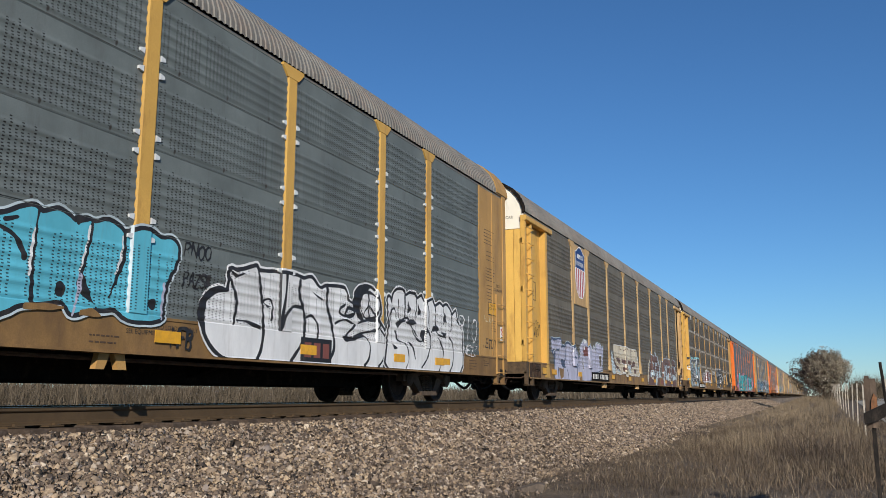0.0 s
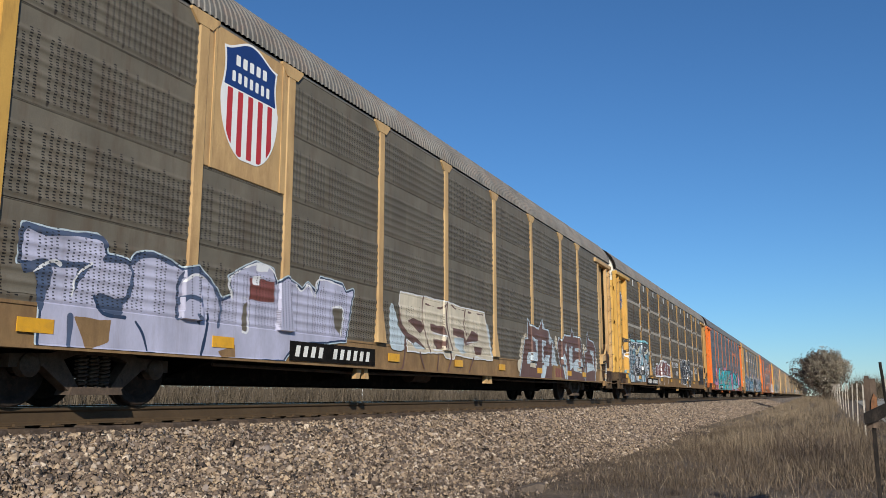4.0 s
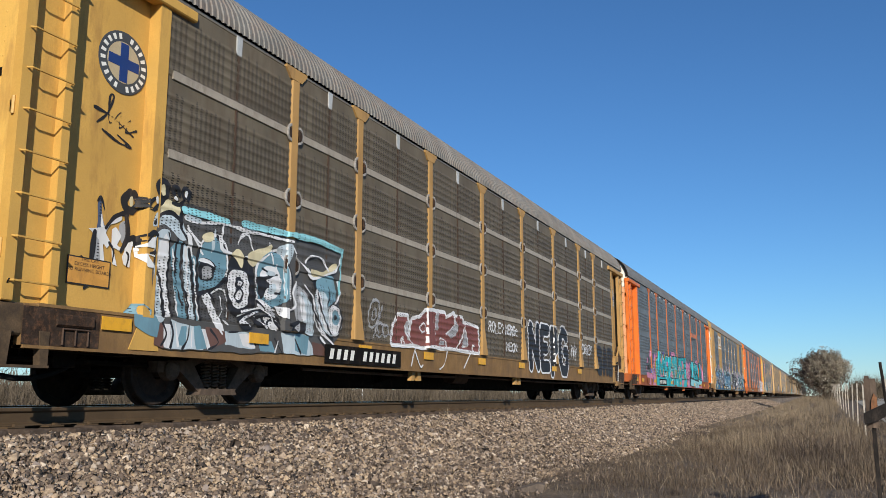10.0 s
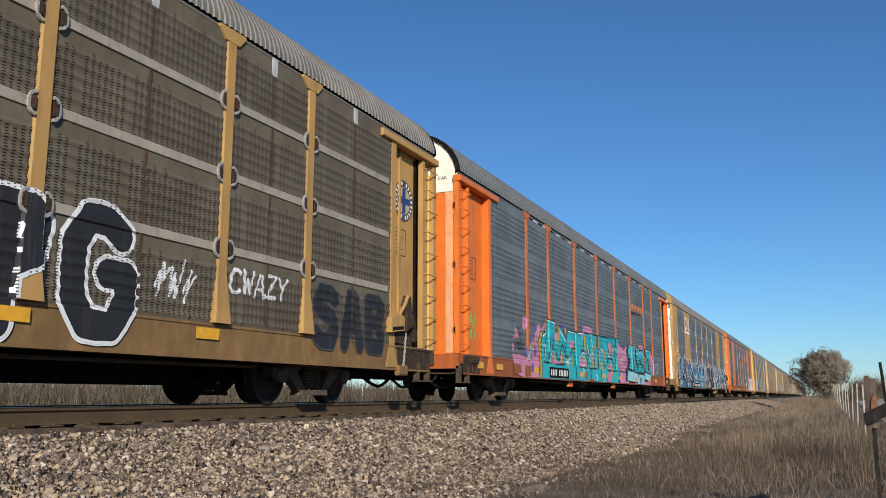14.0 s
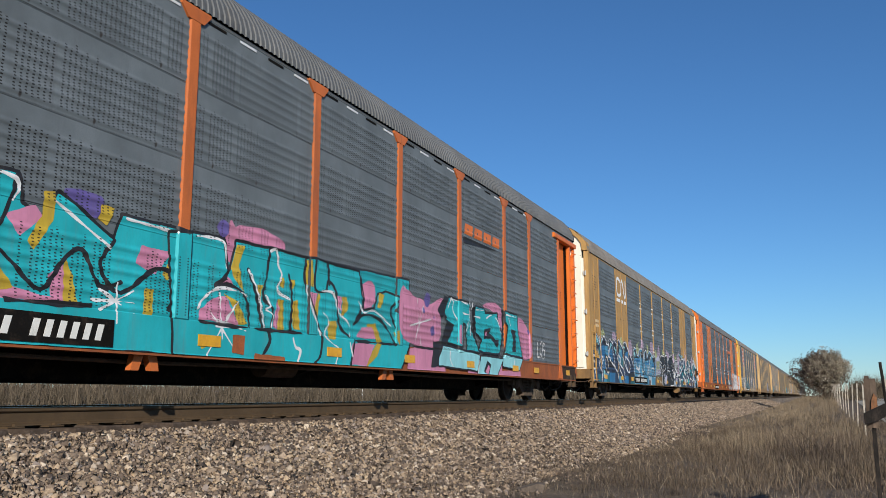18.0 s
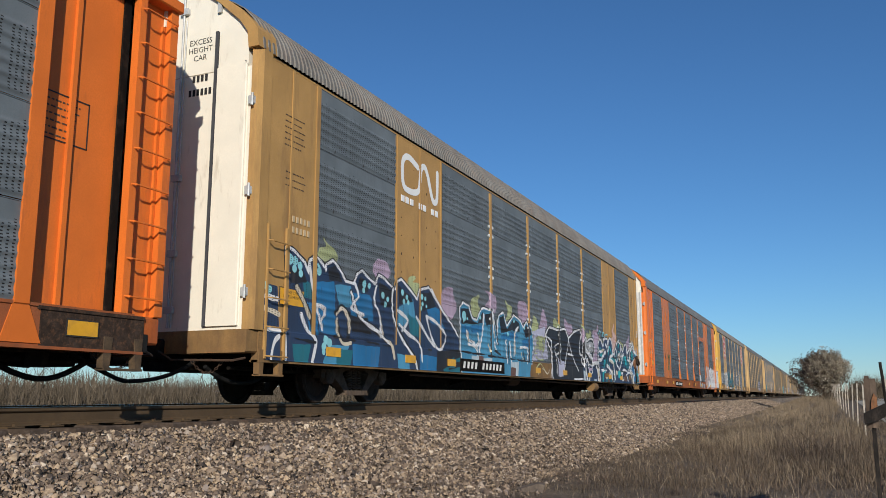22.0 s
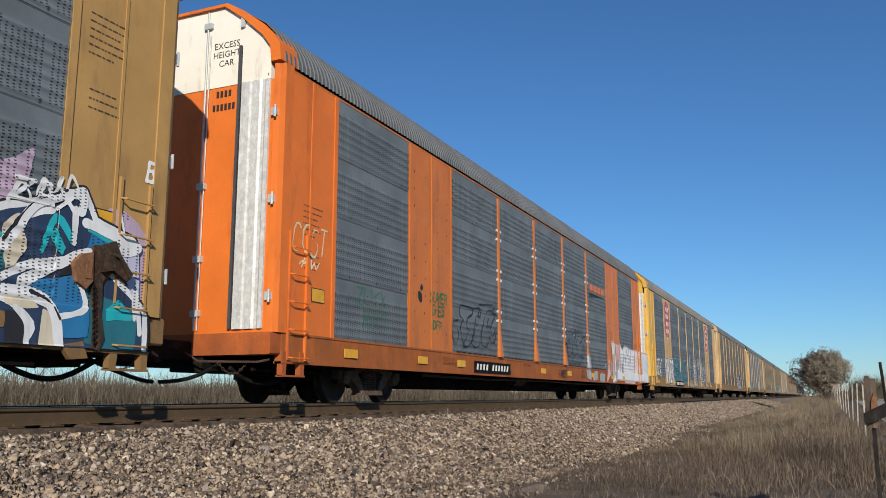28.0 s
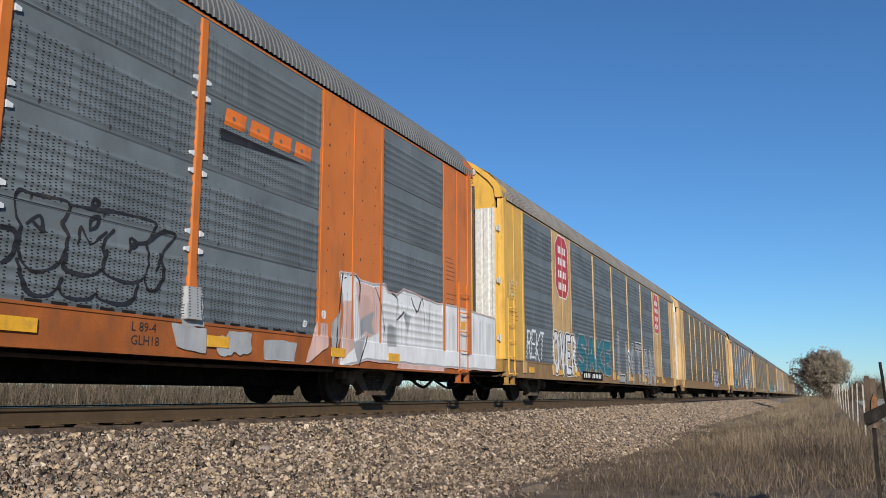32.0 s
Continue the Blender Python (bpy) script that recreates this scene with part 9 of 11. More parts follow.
s.body([(20.73, 2.12), (21.65, 2.11), (21.72, 1.68), (22.02, 1.09), (20.7, 1.14), (20.92, 1.79), (20.74, 1.9)], S_TEAL, ((0.045, S_BLACK),), "turquoise block letter with black shade", False)
s.body([(16.87, 0.88), (17.09, 1.11), (19.08, 1.01), (18.91, 0.67), (16.85, 0.72)], S_AQUA, ((0.03, S_BLACK),), "pale turquoise foot of the letters", False)
s.body([(19.14, 0.99), (20.58, 0.98), (20.14, 0.59), (18.93, 0.6)], S_AQUA, ((0.03, S_BLACK),), "pale turquoise foot of the letters", False)
s.body([(20.6, 1.08), (22.02, 1.04), (21.75, 0.76), (20.53, 0.82)], S_AQUA, ((0.03, S_BLACK),), "pale turquoise foot of the letters", False)
for pts in ([(19.34, 1.62), (19.78, 1.66), (19.68, 1.54), (20.12, 1.42), (20.35, 1.44), (20.22, 1.22), (19.79, 1.42), (19.35, 1.39)], [(21.18, 1.73), (21.53, 1.73), (21.54, 1.21), (21.27, 1.19), (21.32, 1.51)], [(19.29, 0.66), (19.53, 0.9), (19.78, 0.83), (19.6, 0.58)]):
    s.shape(pts, S_BLACK, False)
for pts in ([(19.47, 1.57), (19.55, 1.57), (19.5, 1.46), (19.41, 1.46)], [(17.89, 1.6), (18.01, 1.61), (18, 1.19), (17.82, 1.25)], [(19.39, 0.66), (19.61, 0.82), (19.67, 0.74), (19.55, 0.58)]):
    s.shape(pts, S_PINK, False)
for pts in ([(17.26, 1.77), (17.46, 2.09), (17.58, 2.06), (17.59, 1.87), (17.8, 1.7)], [(17.62, 2.1), (18.37, 2.09)], [(18.88, 2.01), (19.32, 2.03)], [(20.08, 1.94), (20.31, 1.84), (20.47, 1.56)], [(20.78, 2.06), (21.54, 2.06)], [(17.43, 1.02), (17.4, 0.87), (17.56, 0.71)], [(19.07, 1.04), (18.95, 0.62)], [(19.53, 1.87), (19.85, 1.97), (20.08, 1.91)], [(21.04, 2), (21.18, 1.82)], [(21.4, 1), (21.34, 0.78)]):
    s.stroke(pts, 0.014, S_WHITE)
for pts in ([(18.49, 2.22), (18.54, 1.42)], [(18.04, 1.86), (19.13, 1.85)], [(18.68, 2.14), (18.32, 1.5)], [(15.88, 1.96), (16.05, 1.04)], [(15.6, 1.41), (16.46, 1.59)], [(16.16, 1.83), (15.79, 1.14)]):
    s.stroke(pts, 0.012, S_WHITE)
for pts in ([(15.53, 1.05), (16.63, 1.04), (16.63, 1), (15.53, 1.02)], [(17.61, 1.12), (18.98, 1.08), (18.98, 1.05), (17.61, 1.08)], [(19.17, 1.04), (20.58, 1.05), (20.58, 1.01), (19.17, 1)]):
    s.shape(pts, S_BLACK, False)
s.tag("NO", 3.75, 1.62, 0.45, 0.25, 0.016, S_BLACK)
s.tag("W8Z", 4.5, 1.05, 0.6, 0.3, 0.012, S_LILAC)
s.tag("PeaCe", 3.55, 1.30, 0.75, 0.22, 0.016, S_BLACK)
s.tag("WZE", 4.75, 1.35, 0.5, 0.22, 0.014, S_LIME)
s.tag("LOS", 23.35, 1.15, 0.7, 0.42, 0.018, S_WHITE)
s.tag("VEZA", 0.95, 1.75, 0.42, 0.22, 0.013, P_LIME)
s.tag("WIA", 0.98, 1.38, 0.36, 0.3, 0.013, P_LIME)
s.reflectors()
s.number(6.45, 8.40, 0.63, 0.92, (4, 6))


def slanted_mark(side, u0, z0, u1):
    """Broad slanting bars over a dark wedge."""
    base = side.paint("emblem", (u0, u1, z0 - 0.4, z0), lambda u, z: np.maximum(z - (z0 - 0.06), (z0 - 0.06 - 0.16 * (u1 - u) / (u1 - u0)) - z), S_BLACK, None, 0.02, "orange slanting bars over a dark wedge")
    w = (u1 - u0) / 4
    for k in range(4):
        side.paint("mark_bar", (u0 + w * k, u0 + w * (k + 1) + 0.1, z0 - 0.02, z0 + 0.3), lambda u, z: np.maximum(np.maximum(np.abs(u - (u0 + w * (k + 0.5) + 0.25 * (z - z0))) - w * 0.40, np.abs(z - z0 - 0.13) - 0.12), 0.035 - np.hypot(u - (u0 + w * (k + 0.5)), z - z0 - 0.13)), ORANGE, base, 0.02)


slanted_mark(s, 18.2, 3.62, 20.5)

TAN_PALE = surface("worn_pale_marking", (0.52, 0.40, 0.24), 0.6, 0, 0.15, 3, 60, 0.05)
# tan car with the long blue band
s = Side(E_, E_bs, 2, solid=(2, 8), post_w=0.14)
for pts in ([(6.32, 2.22), (6.76, 2.35), (6.59, 2.16), (6.91, 2.07), (6.99, 1.83), (6.67, 1.65), (6.29, 1.83)], [(8.72, 2.17), (9, 2.37), (8.76, 2.5), (9.14, 2.48), (9.46, 2.42), (9.45, 2.1), (9.14, 2.02), (8.76, 2.07)], [(11.08, 2.46), (11.58, 2.54), (11.8, 2.39), (11.78, 2.11), (11.35, 1.96), (11.06, 2.14)], [(13.17, 2.5), (13.39, 2.33), (13.57, 2.14), (13.36, 1.92), (12.83, 1.94), (12.93, 2.16)], [(15.35, 2.42), (15.71, 2.29), (16.15, 2.28), (16.15, 1.99), (15.43, 1.97)], [(18.86, 2.32), (19.45, 2.17), (19.44, 1.9), (18.78, 1.98)]):
    s.shape(pts, S_MAUVE)
for pts in ([(7.86, 2.12), (7.97, 2.25), (8.38, 2.36), (8.23, 2.23), (8.4, 2.04), (8.16, 1.85), (7.93, 1.91)], [(10.07, 2.43), (10.32, 2.34), (10.57, 2.28), (10.48, 2.02), (10.13, 1.92), (10.26, 2.15)], [(12.33, 2.26), (12.62, 2.13), (12.73, 1.92), (12.19, 1.79), (12.24, 2.07)], [(14.22, 2.33), (14.64, 2.22), (14.77, 2.02), (14.22, 1.96)], [(17.25, 2.41), (17.69, 2.2), (17.58, 1.87), (17.25, 1.97)], [(17.93, 2.16), (18.4, 2.08), (18.47, 1.82), (17.93, 1.84)]):
    s.shape(pts, S_LIME)
s.shape([(11.97, 1.76), (13.35, 2.02), (13.59, 1.13), (12.09, 1.03)], S_LILAC, False)
for pts in ([(1.64, 2.23), (1.71, 2.37), (1.86, 2.42), (1.8, 2.55), (1.94, 2.46), (2.16, 2.4), (2.22, 2.23), (1.92, 2.08)], [(4.75, 2.24), (4.89, 2.33), (5.1, 2.34), (4.96, 2.23), (5.27, 2.25), (5.21, 2.08), (4.97, 1.97), (4.75, 2.08)], [(7.89, 2.2), (8.34, 2.33), (8.25, 2.17), (8.43, 1.96), (7.98, 1.8)]):
    s.shape(pts, S_LIME)
for pts in ([(3.41, 2.32), (3.6, 2.48), (3.92, 2.44), (4.06, 2.25), (3.78, 2.09), (3.47, 2.16)], [(6.37, 2.26), (6.82, 2.36), (6.9, 2.19), (7.09, 1.93), (6.76, 1.69), (6.45, 1.93)]):
    s.shape(pts, S_MAUVE)
s.body([(0.86, 1.76), (0.84, 2.22), (1.01, 2.18), (1.29, 2.07), (1.42, 1.9), (1.45, 2.11), (1.61, 2.19), (1.8, 2.1), (1.9, 2), (1.93, 2.12), (2.09, 2.19), (2.29, 2.09), (2.51, 1.92), (2.79, 1.92), (2.87, 2.08), (3.03, 2.16), (3.32, 2.04), (3.5, 2), (3.62, 2.16), (3.83, 2.13), (4.15, 2), (4.29, 1.99), (4.33, 2.13), (4.48, 2.2), (4.84, 2.06), (5.16, 1.88), (5.28, 2.11), (5.67, 2.18), (6.02, 1.98), (6.45, 1.73), (6.91, 1.49), (7.2, 1.3), (7.21, 0.58), (0.91, 0.58), (0.85, 1.31)], S_NAVY, ((0.075, S_BLACK), (0.05, S_WHITE)), "navy and blue letters edged in white and black", False)
s.shape([(0.24, 1.67), (0.63, 1.64), (0.75, 0.58), (0.39, 0.58)], S_NAVY, False)
for pts in ([(1.6, 1.82), (2.17, 1.91), (2.23, 1.06), (1.76, 1.07)], [(2.6, 1.79), (3.34, 1.81), (3.46, 1.37), (2.72, 1.36)], [(5.48, 1.92), (6.16, 1.83), (6.46, 1.45), (5.75, 1.53)], [(2.74, 0.94), (3.68, 0.95), (3.6, 0.6), (2.76, 0.58)], [(1.37, 1.51), (1.66, 1.49), (1.75, 1.02), (1.47, 1.05)], [(5.26, 0.89), (7.16, 0.88), (7.08, 0.58), (5.27, 0.58)]):
    s.shape(pts, S_BLUE, False)
for pts in ([(2.18, 1.86), (2.68, 1.88), (2.75, 1.55), (2.32, 1.5)], [(4.39, 1.7), (4.97, 1.92), (5.11, 1.53), (4.32, 1.31)], [(2, 0.89), (2.66, 0.93), (2.34, 0.59), (1.83, 0.6)], [(4.32, 0.87), (4.77, 0.86), (4.84, 0.59), (4.38, 0.61)]):
    s.shape(pts, S_AZURE, False)
for pts in ([(1.27, 1.83), (1.56, 1.77), (1.55, 1.53), (1.3, 1.55)], [(4.74, 1.62), (5.23, 1.54), (5.37, 1.17), (4.87, 1.26)], [(2.24, 0.86), (2.75, 0.84), (2.68, 0.58), (2.26, 0.58)], [(1.01, 0.87), (1.49, 0.86), (1.44, 0.58), (1.1, 0.58)]):
    s.shape(pts, S_DEEP, False)
for pts in ([(0.92, 1.96), (1.26, 1.97), (1.38, 1.79), (0.94, 1.73)], [(1.94, 2.08), (2.16, 2.14), (2.42, 1.92), (2.01, 1.89)], [(2.94, 2.08), (3.33, 1.97), (3.24, 1.85), (2.91, 1.86)], [(3.62, 2.07), (4.16, 1.97), (4.06, 1.66), (3.69, 1.68)], [(4.37, 2.09), (4.85, 1.97), (4.97, 1.86), (4.39, 1.76)], [(5.28, 2.06), (5.8, 2.12), (6.02, 1.88), (5.23, 1.67)], [(2.63, 1.4), (3.26, 1.41), (3.37, 1.15), (2.73, 1.15)]):
    s.shape(pts, S_BLACK, False)
for u, z, q in ((0.92, 2.07, 0.075), (1.05, 2.06, 0.07), (1.18, 2.01, 0.07), (1.04, 1.95, 0.06), (1.2, 1.9, 0.06), (1.66, 2.06, 0.06), (1.71, 1.99, 0.05), (3.12, 1.97, 0.06), (3.29, 1.96, 0.06), (3.1, 1.86, 0.05), (3.79, 1.86, 0.05), (3.97, 1.8, 0.05), (3.87, 1.7, 0.05), (4.54, 1.99, 0.06), (4.71, 1.92, 0.06), (4.59, 1.83, 0.05), (4.77, 1.83, 0.05), (5.37, 2, 0.06), (5.51, 1.97, 0.05), (5.39, 1.86, 0.05), (5.56, 1.83, 0.05), (5.33, 1.77, 0.05), (1.92, 0.96, 0.07), (2.03, 0.92, 0.07), (1.87, 0.86, 0.07), (1.87, 0.78, 0.06), (0.36, 1.62, 0.06), (0.45, 1.59, 0.05), (0.4, 1.54, 0.05),):
    s.cloud([(u, z, q)], S_AQUA, name="paint_dot", size=0.006)
for pts in ([(2.21, 1.41), (2.41, 1.51), (2.63, 1.35), (2.57, 0.98), (2.36, 1.02), (2.26, 1.26)], [(1.11, 1.68), (1.3, 1.5), (1.52, 1.24), (1.61, 0.96)], [(2.69, 1.78), (2.84, 1.53), (3.12, 1.34), (3.57, 1.22), (4.04, 1.02)], [(4.15, 2), (4.15, 1.67), (4.27, 1.39), (4.59, 1.12), (5.07, 0.78), (5.17, 0.58)]):
    s.stroke(pts, 0.055, S_BLACK)
for pts in ([(2.25, 1.39), (2.41, 1.5), (2.61, 1.35), (2.64, 1.14)], [(2.25, 1.31), (2.27, 1.11), (2.42, 0.94), (2.67, 0.96)], [(3.65, 1.53), (3.82, 1.12), (4.09, 1.02), (4.21, 0.78)], [(1.11, 1.68), (1.3, 1.5), (1.46, 1.28)], [(0.33, 1.31), (0.69, 1.25)]):
    s.stroke(pts, 0.035, S_CREAM)
for pts in ([(1.43, 2.07), (1.49, 1.81), (1.6, 1.54), (1.83, 1.12)], [(1.24, 1.3), (1.4, 1.09), (1.64, 0.93), (1.54, 0.6)], [(2.69, 1.78), (2.84, 1.53), (3.12, 1.34), (3.57, 1.22), (4.01, 1.03)], [(2.81, 1.93), (2.92, 1.75), (2.7, 1.54), (3.09, 1.45)], [(3.54, 1.99), (3.46, 1.71), (3.65, 1.51), (3.72, 1.12)], [(4.15, 2), (4.13, 1.67), (4.25, 1.39), (4.55, 1.12), (5.04, 0.78), (5.14, 0.59)], [(4.4, 1.4), (4.76, 1.25), (5.25, 1.09), (5.36, 0.77)], [(5.11, 1.59), (5.52, 1.31), (5.93, 1.07)], [(5.8, 2.18), (6.19, 1.9), (6.63, 1.66)]):
    s.stroke(pts, 0.032, S_WHITE)
for pts in ([(5.55, 1.64), (6.03, 1.55), (6.49, 1.32), (6.21, 1.02), (5.83, 1.21), (5.55, 1.64)], [(4.34, 1.64), (4.75, 1.5), (4.52, 1.29)], [(1.59, 1.49), (1.89, 1.42), (1.75, 1.21)], [(0.26, 1.48), (0.65, 1.46)], [(0.38, 1.02), (0.71, 1.02)], [(0.51, 0.58), (0.58, 0.84), (0.69, 0.94)]):
    s.stroke(pts, 0.032, S_WHITE)
for pts in ([(1.07, 0.94), (1.63, 0.91)], [(2.17, 1.03), (2.81, 1.01)], [(3.21, 1.01), (3.99, 0.98)], [(5.64, 1), (7.08, 0.98)]):
    s.stroke(pts, 0.018, S_BLACK)
for pts in ([(6.31, 0.58), (6.62, 0.85), (6.89, 0.89), (6.81, 0.59)], [(6.93, 0.76), (7.32, 0.88), (7.32, 0.58), (6.9, 0.58)], [(6.4, 0.74), (6.59, 0.79), (6.55, 0.65), (6.33, 0.64)]):
    s.shape(pts, S_AQUA, False)
s.shape([(6.03, 0.99), (7.29, 1.08), (7.33, 0.58), (6.01, 0.58)], S_BLACK, False)
for pts in ([(6.34, 0.65), (6.61, 0.71), (6.62, 0.58), (6.35, 0.58)], [(6.67, 0.85), (6.89, 0.91), (6.93, 0.69), (6.61, 0.67)], [(6.94, 0.87), (7.22, 0.92), (7.24, 0.83), (6.94, 0.81)], [(6.62, 0.65), (7.19, 0.7), (7.17, 0.58), (6.64, 0.58)]):
    s.shape(pts, S_DEEP, False)
s.body([(7.3, 0.58), (7.27, 1.08), (7.25, 1.97), (7.39, 2.08), (7.7, 2.02), (7.94, 1.78), (8.21, 1.75), (8.46, 2.02), (8.62, 2.07), (9.02, 2.05), (9.27, 1.88), (9.49, 1.41), (9.62, 2), (9.91, 2.08), (10.18, 1.77), (10.7, 2.09), (11.19, 1.98), (11.44, 1.82), (11.69, 2), (12.16, 1.76), (12.24, 1.42), (11.87, 0.59)], S_AZURE, ((0.075, S_BLACK), (0.05, S_WHITE)), "blue block figures with black caps, edged in white", False)
for pts in ([(7.28, 1.96), (7.7, 1.99), (7.94, 1.74), (8.22, 1.71), (8.57, 2), (8.64, 1.75), (7.78, 1.66), (7.31, 1.63)], [(9.65, 1.96), (9.91, 2.02), (10.18, 1.73), (10.71, 2.02), (11.14, 1.93), (11.15, 1.71), (10.5, 1.72), (9.74, 1.58)], [(8.7, 1.95), (9.08, 2.01), (9.22, 1.76), (8.76, 1.7)], [(11.44, 1.79), (11.71, 1.96), (12.12, 1.73), (11.62, 1.59)]):
    s.shape(pts, S_BLACK, False)
for pts in ([(7.33, 1.6), (7.78, 1.62), (7.8, 1.43), (7.34, 1.44)], [(7.78, 1.63), (8.59, 1.69), (8.55, 1.52), (7.89, 1.48)], [(9.74, 1.55), (10.5, 1.68), (10.96, 1.65), (10.97, 1.52), (9.75, 1.44)], [(11.29, 1.51), (12.07, 1.63), (12.02, 1.4), (11.38, 1.34)]):
    s.shape(pts, S_BLUE, False)
for u, z, q in ((7.47, 1.81, 0.11), (7.64, 1.77, 0.04), (7.43, 1.71, 0.04), (8.4, 1.86, 0.05), (10.24, 1.61, 0.05), (10.71, 1.96, 0.05), (11.54, 1.85, 0.05),):
    s.cloud([(u, z, q)], S_AQUA, name="paint_dot", size=0.006)
for pts in ([(8.63, 1.93), (8.52, 1.52), (8.36, 1.19), (8.32, 1.01)], [(9.12, 2.03), (9.19, 1.6), (9.38, 1.17)], [(7.6, 1.51), (7.67, 1.32), (8.05, 1.26), (7.81, 1.3)], [(7.67, 1.22), (8.16, 1.17), (8.17, 0.96)], [(8.23, 1.49), (8.3, 1.29), (8.11, 1.2)], [(10.08, 1.43), (10.14, 0.92)], [(10.37, 1.42), (10.45, 0.93)], [(11.13, 1.32), (11.74, 1.33), (11.68, 0.96)], [(9.46, 1.33), (9.52, 1.88)], [(11.03, 1.83), (10.73, 1.62), (10.68, 1.11)]):
    s.stroke(pts, 0.036, S_WHITE)
for pts in ([(9.18, 1.83), (9.32, 1.47)], [(7.65, 1.48), (7.71, 1.29)], [(10.74, 1.63), (10.77, 1.16)], [(8.9, 1.27), (9.02, 1.14)], [(11.22, 1.2), (11.39, 0.99)]):
    s.stroke(pts, 0.03, S_CREAM)
for pts in ([(10.28, 1.37), (10.25, 0.88)], [(11.38, 1.24), (11.51, 1)], [(9.37, 1.86), (9.53, 1.34)], [(9.32, 1.16), (9.7, 1.08)]):
    s.stroke(pts, 0.028, S_BLACK)
for pts in ([(7.83, 0.98), (8.27, 0.99), (8.26, 0.81), (7.85, 0.81)], [(8.54, 0.96), (9.09, 0.96), (9.05, 0.81), (8.55, 0.82)], [(10.39, 0.93), (10.99, 0.97), (10.93, 0.58), (10.41, 0.61)]):
    s.shape(pts, S_ICE, False)
for pts in ([(8.27, 1.01), (8.55, 0.99), (8.52, 0.82), (8.25, 0.83)], [(10.4, 0.81), (10.77, 0.8), (10.71, 0.58), (10.34, 0.58)]):
    s.shape(pts, S_BROWN, False)
for pts in ([(7.27, 1.05), (7.83, 1.04)], [(7.92, 1.03), (8.64, 1.04)], [(8.86, 1.02), (10.11, 1.01)], [(10.39, 1.01), (12.18, 0.99)]):
    s.stroke(pts, 0.02, S_BLACK)
s.shape([(11.97, 0.92), (14.05, 1.03), (13.94, 0.58), (11.87, 0.59)], GRIMY[TAN], False)
for pts in ([(12.35, 1.57), (12.54, 1.68), (12.64, 1.55)], [(12.74, 1.65), (12.98, 1.68), (12.95, 1.53), (12.74, 1.51)], [(12.45, 1.43), (12.36, 1.24), (12.65, 1.26)], [(12.75, 1.41), (13.05, 1.39), (12.95, 1.18)], [(12.46, 1.15), (12.76, 1.08), (13.12, 1.1)], [(12.38, 0.82), (12.76, 0.98), (13.17, 0.81)]):
    s.stroke(pts, 0.016, S_LIME)
s.stroke([(12.57, 0.69), (12.96, 0.85), (13.39, 0.72), (13.6, 0.83)], 0.014, S_CREAM)
s.body([(13.36, 1.76), (13.69, 2), (14.64, 1.98), (15.3, 2.07), (15.71, 1.81), (16.39, 2.07), (17.02, 2.17), (17.34, 1.85), (18.18, 1.86), (18.84, 1.71), (19.14, 1.13), (18.44, 0.71), (15.57, 0.63), (13.94, 0.64), (13.86, 1.4)], S_BLACK, ((0.085, S_BLACK), (0.06, S_WHITE)), "black letters edged in white", False)
for pts in ([(14.23, 1.53), (14.65, 1.62), (14.73, 1.41), (14.28, 1.29), (14.23, 1.53)], [(13.85, 1.66), (13.93, 1.15), (13.72, 0.63)], [(14.4, 1.28), (14.34, 0.75)], [(15.71, 1.81), (15.35, 1.23), (15.04, 0.78)], [(15.71, 1.71), (16.14, 1.28), (16.69, 0.9)], [(17.15, 2.02), (16.94, 1.45), (17.81, 1.38)], [(17.68, 1.5), (17.13, 1.2), (18.15, 0.89)], [(15.57, 1.36), (16.15, 1.34)], [(14.53, 1.18), (14.66, 0.66)], [(13.36, 1.76), (13.92, 1.66)], [(18.4, 1.81), (18.09, 1.4), (19.02, 1.19)]):
    s.stroke(pts, 0.026, S_WHITE)
s.shape([(14.06, 0.66), (16.14, 0.68), (16.14, 0.59), (13.94, 0.58)], S_BLACK, False)
for pts in ([(14.53, 1.18), (15.17, 1.11), (14.99, 0.67), (14.48, 0.67)], [(18.67, 2.17), (19.45, 2.03), (19.23, 1.47), (18.54, 1.56)]):
    s.shape(pts, S_LILAC, False)
for pts in ([(17.24, 2.27), (17.45, 2.24), (17.65, 2.06), (17.53, 1.88), (17.29, 1.79)], [(18.96, 2.31), (19.22, 2.32), (19.45, 2.53), (19.47, 2.38), (19.29, 2.22), (19.62, 2.08), (19.27, 1.71), (19.19, 1.26), (18.59, 1.19), (18.66, 1.53), (18.79, 1.93)]):
    s.shape(pts, S_MAUVE)
s.shape([(17.96, 2.09), (18.24, 2.19), (18.3, 2.33), (18.47, 2.2), (18.46, 2.03), (18.16, 1.93), (17.97, 1.98)], S_LIME)
s.shape([(17.49, 1.07), (17.76, 1.36), (18, 1.13), (18.54, 1.15), (19.11, 1.04), (19.2, 0.58), (17.27, 0.58), (17.22, 0.97)], S_NAVY, False)
s.body([(17.34, 1.63), (17.49, 1.87), (17.67, 1.97), (17.83, 1.95), (17.89, 1.84), (18.24, 1.93), (18.73, 1.95), (18.83, 1.64), (18.57, 1.35), (18.37, 1.37), (17.87, 1.53), (17.69, 1.58), (17.5, 1.32), (17.36, 1.34)], S_BLACK, ((0.08, S_BLACK), (0.055, S_WHITE)), "black and navy letters edged in white", True)
for pts in ([(17.53, 1.85), (17.84, 1.91), (17.89, 1.61), (17.64, 1.61), (17.57, 1.45)], [(17.94, 1.81), (18.68, 1.89), (18.71, 1.62), (18.35, 1.53), (18.01, 1.55)]):
    s.shape(pts, S_GREY)
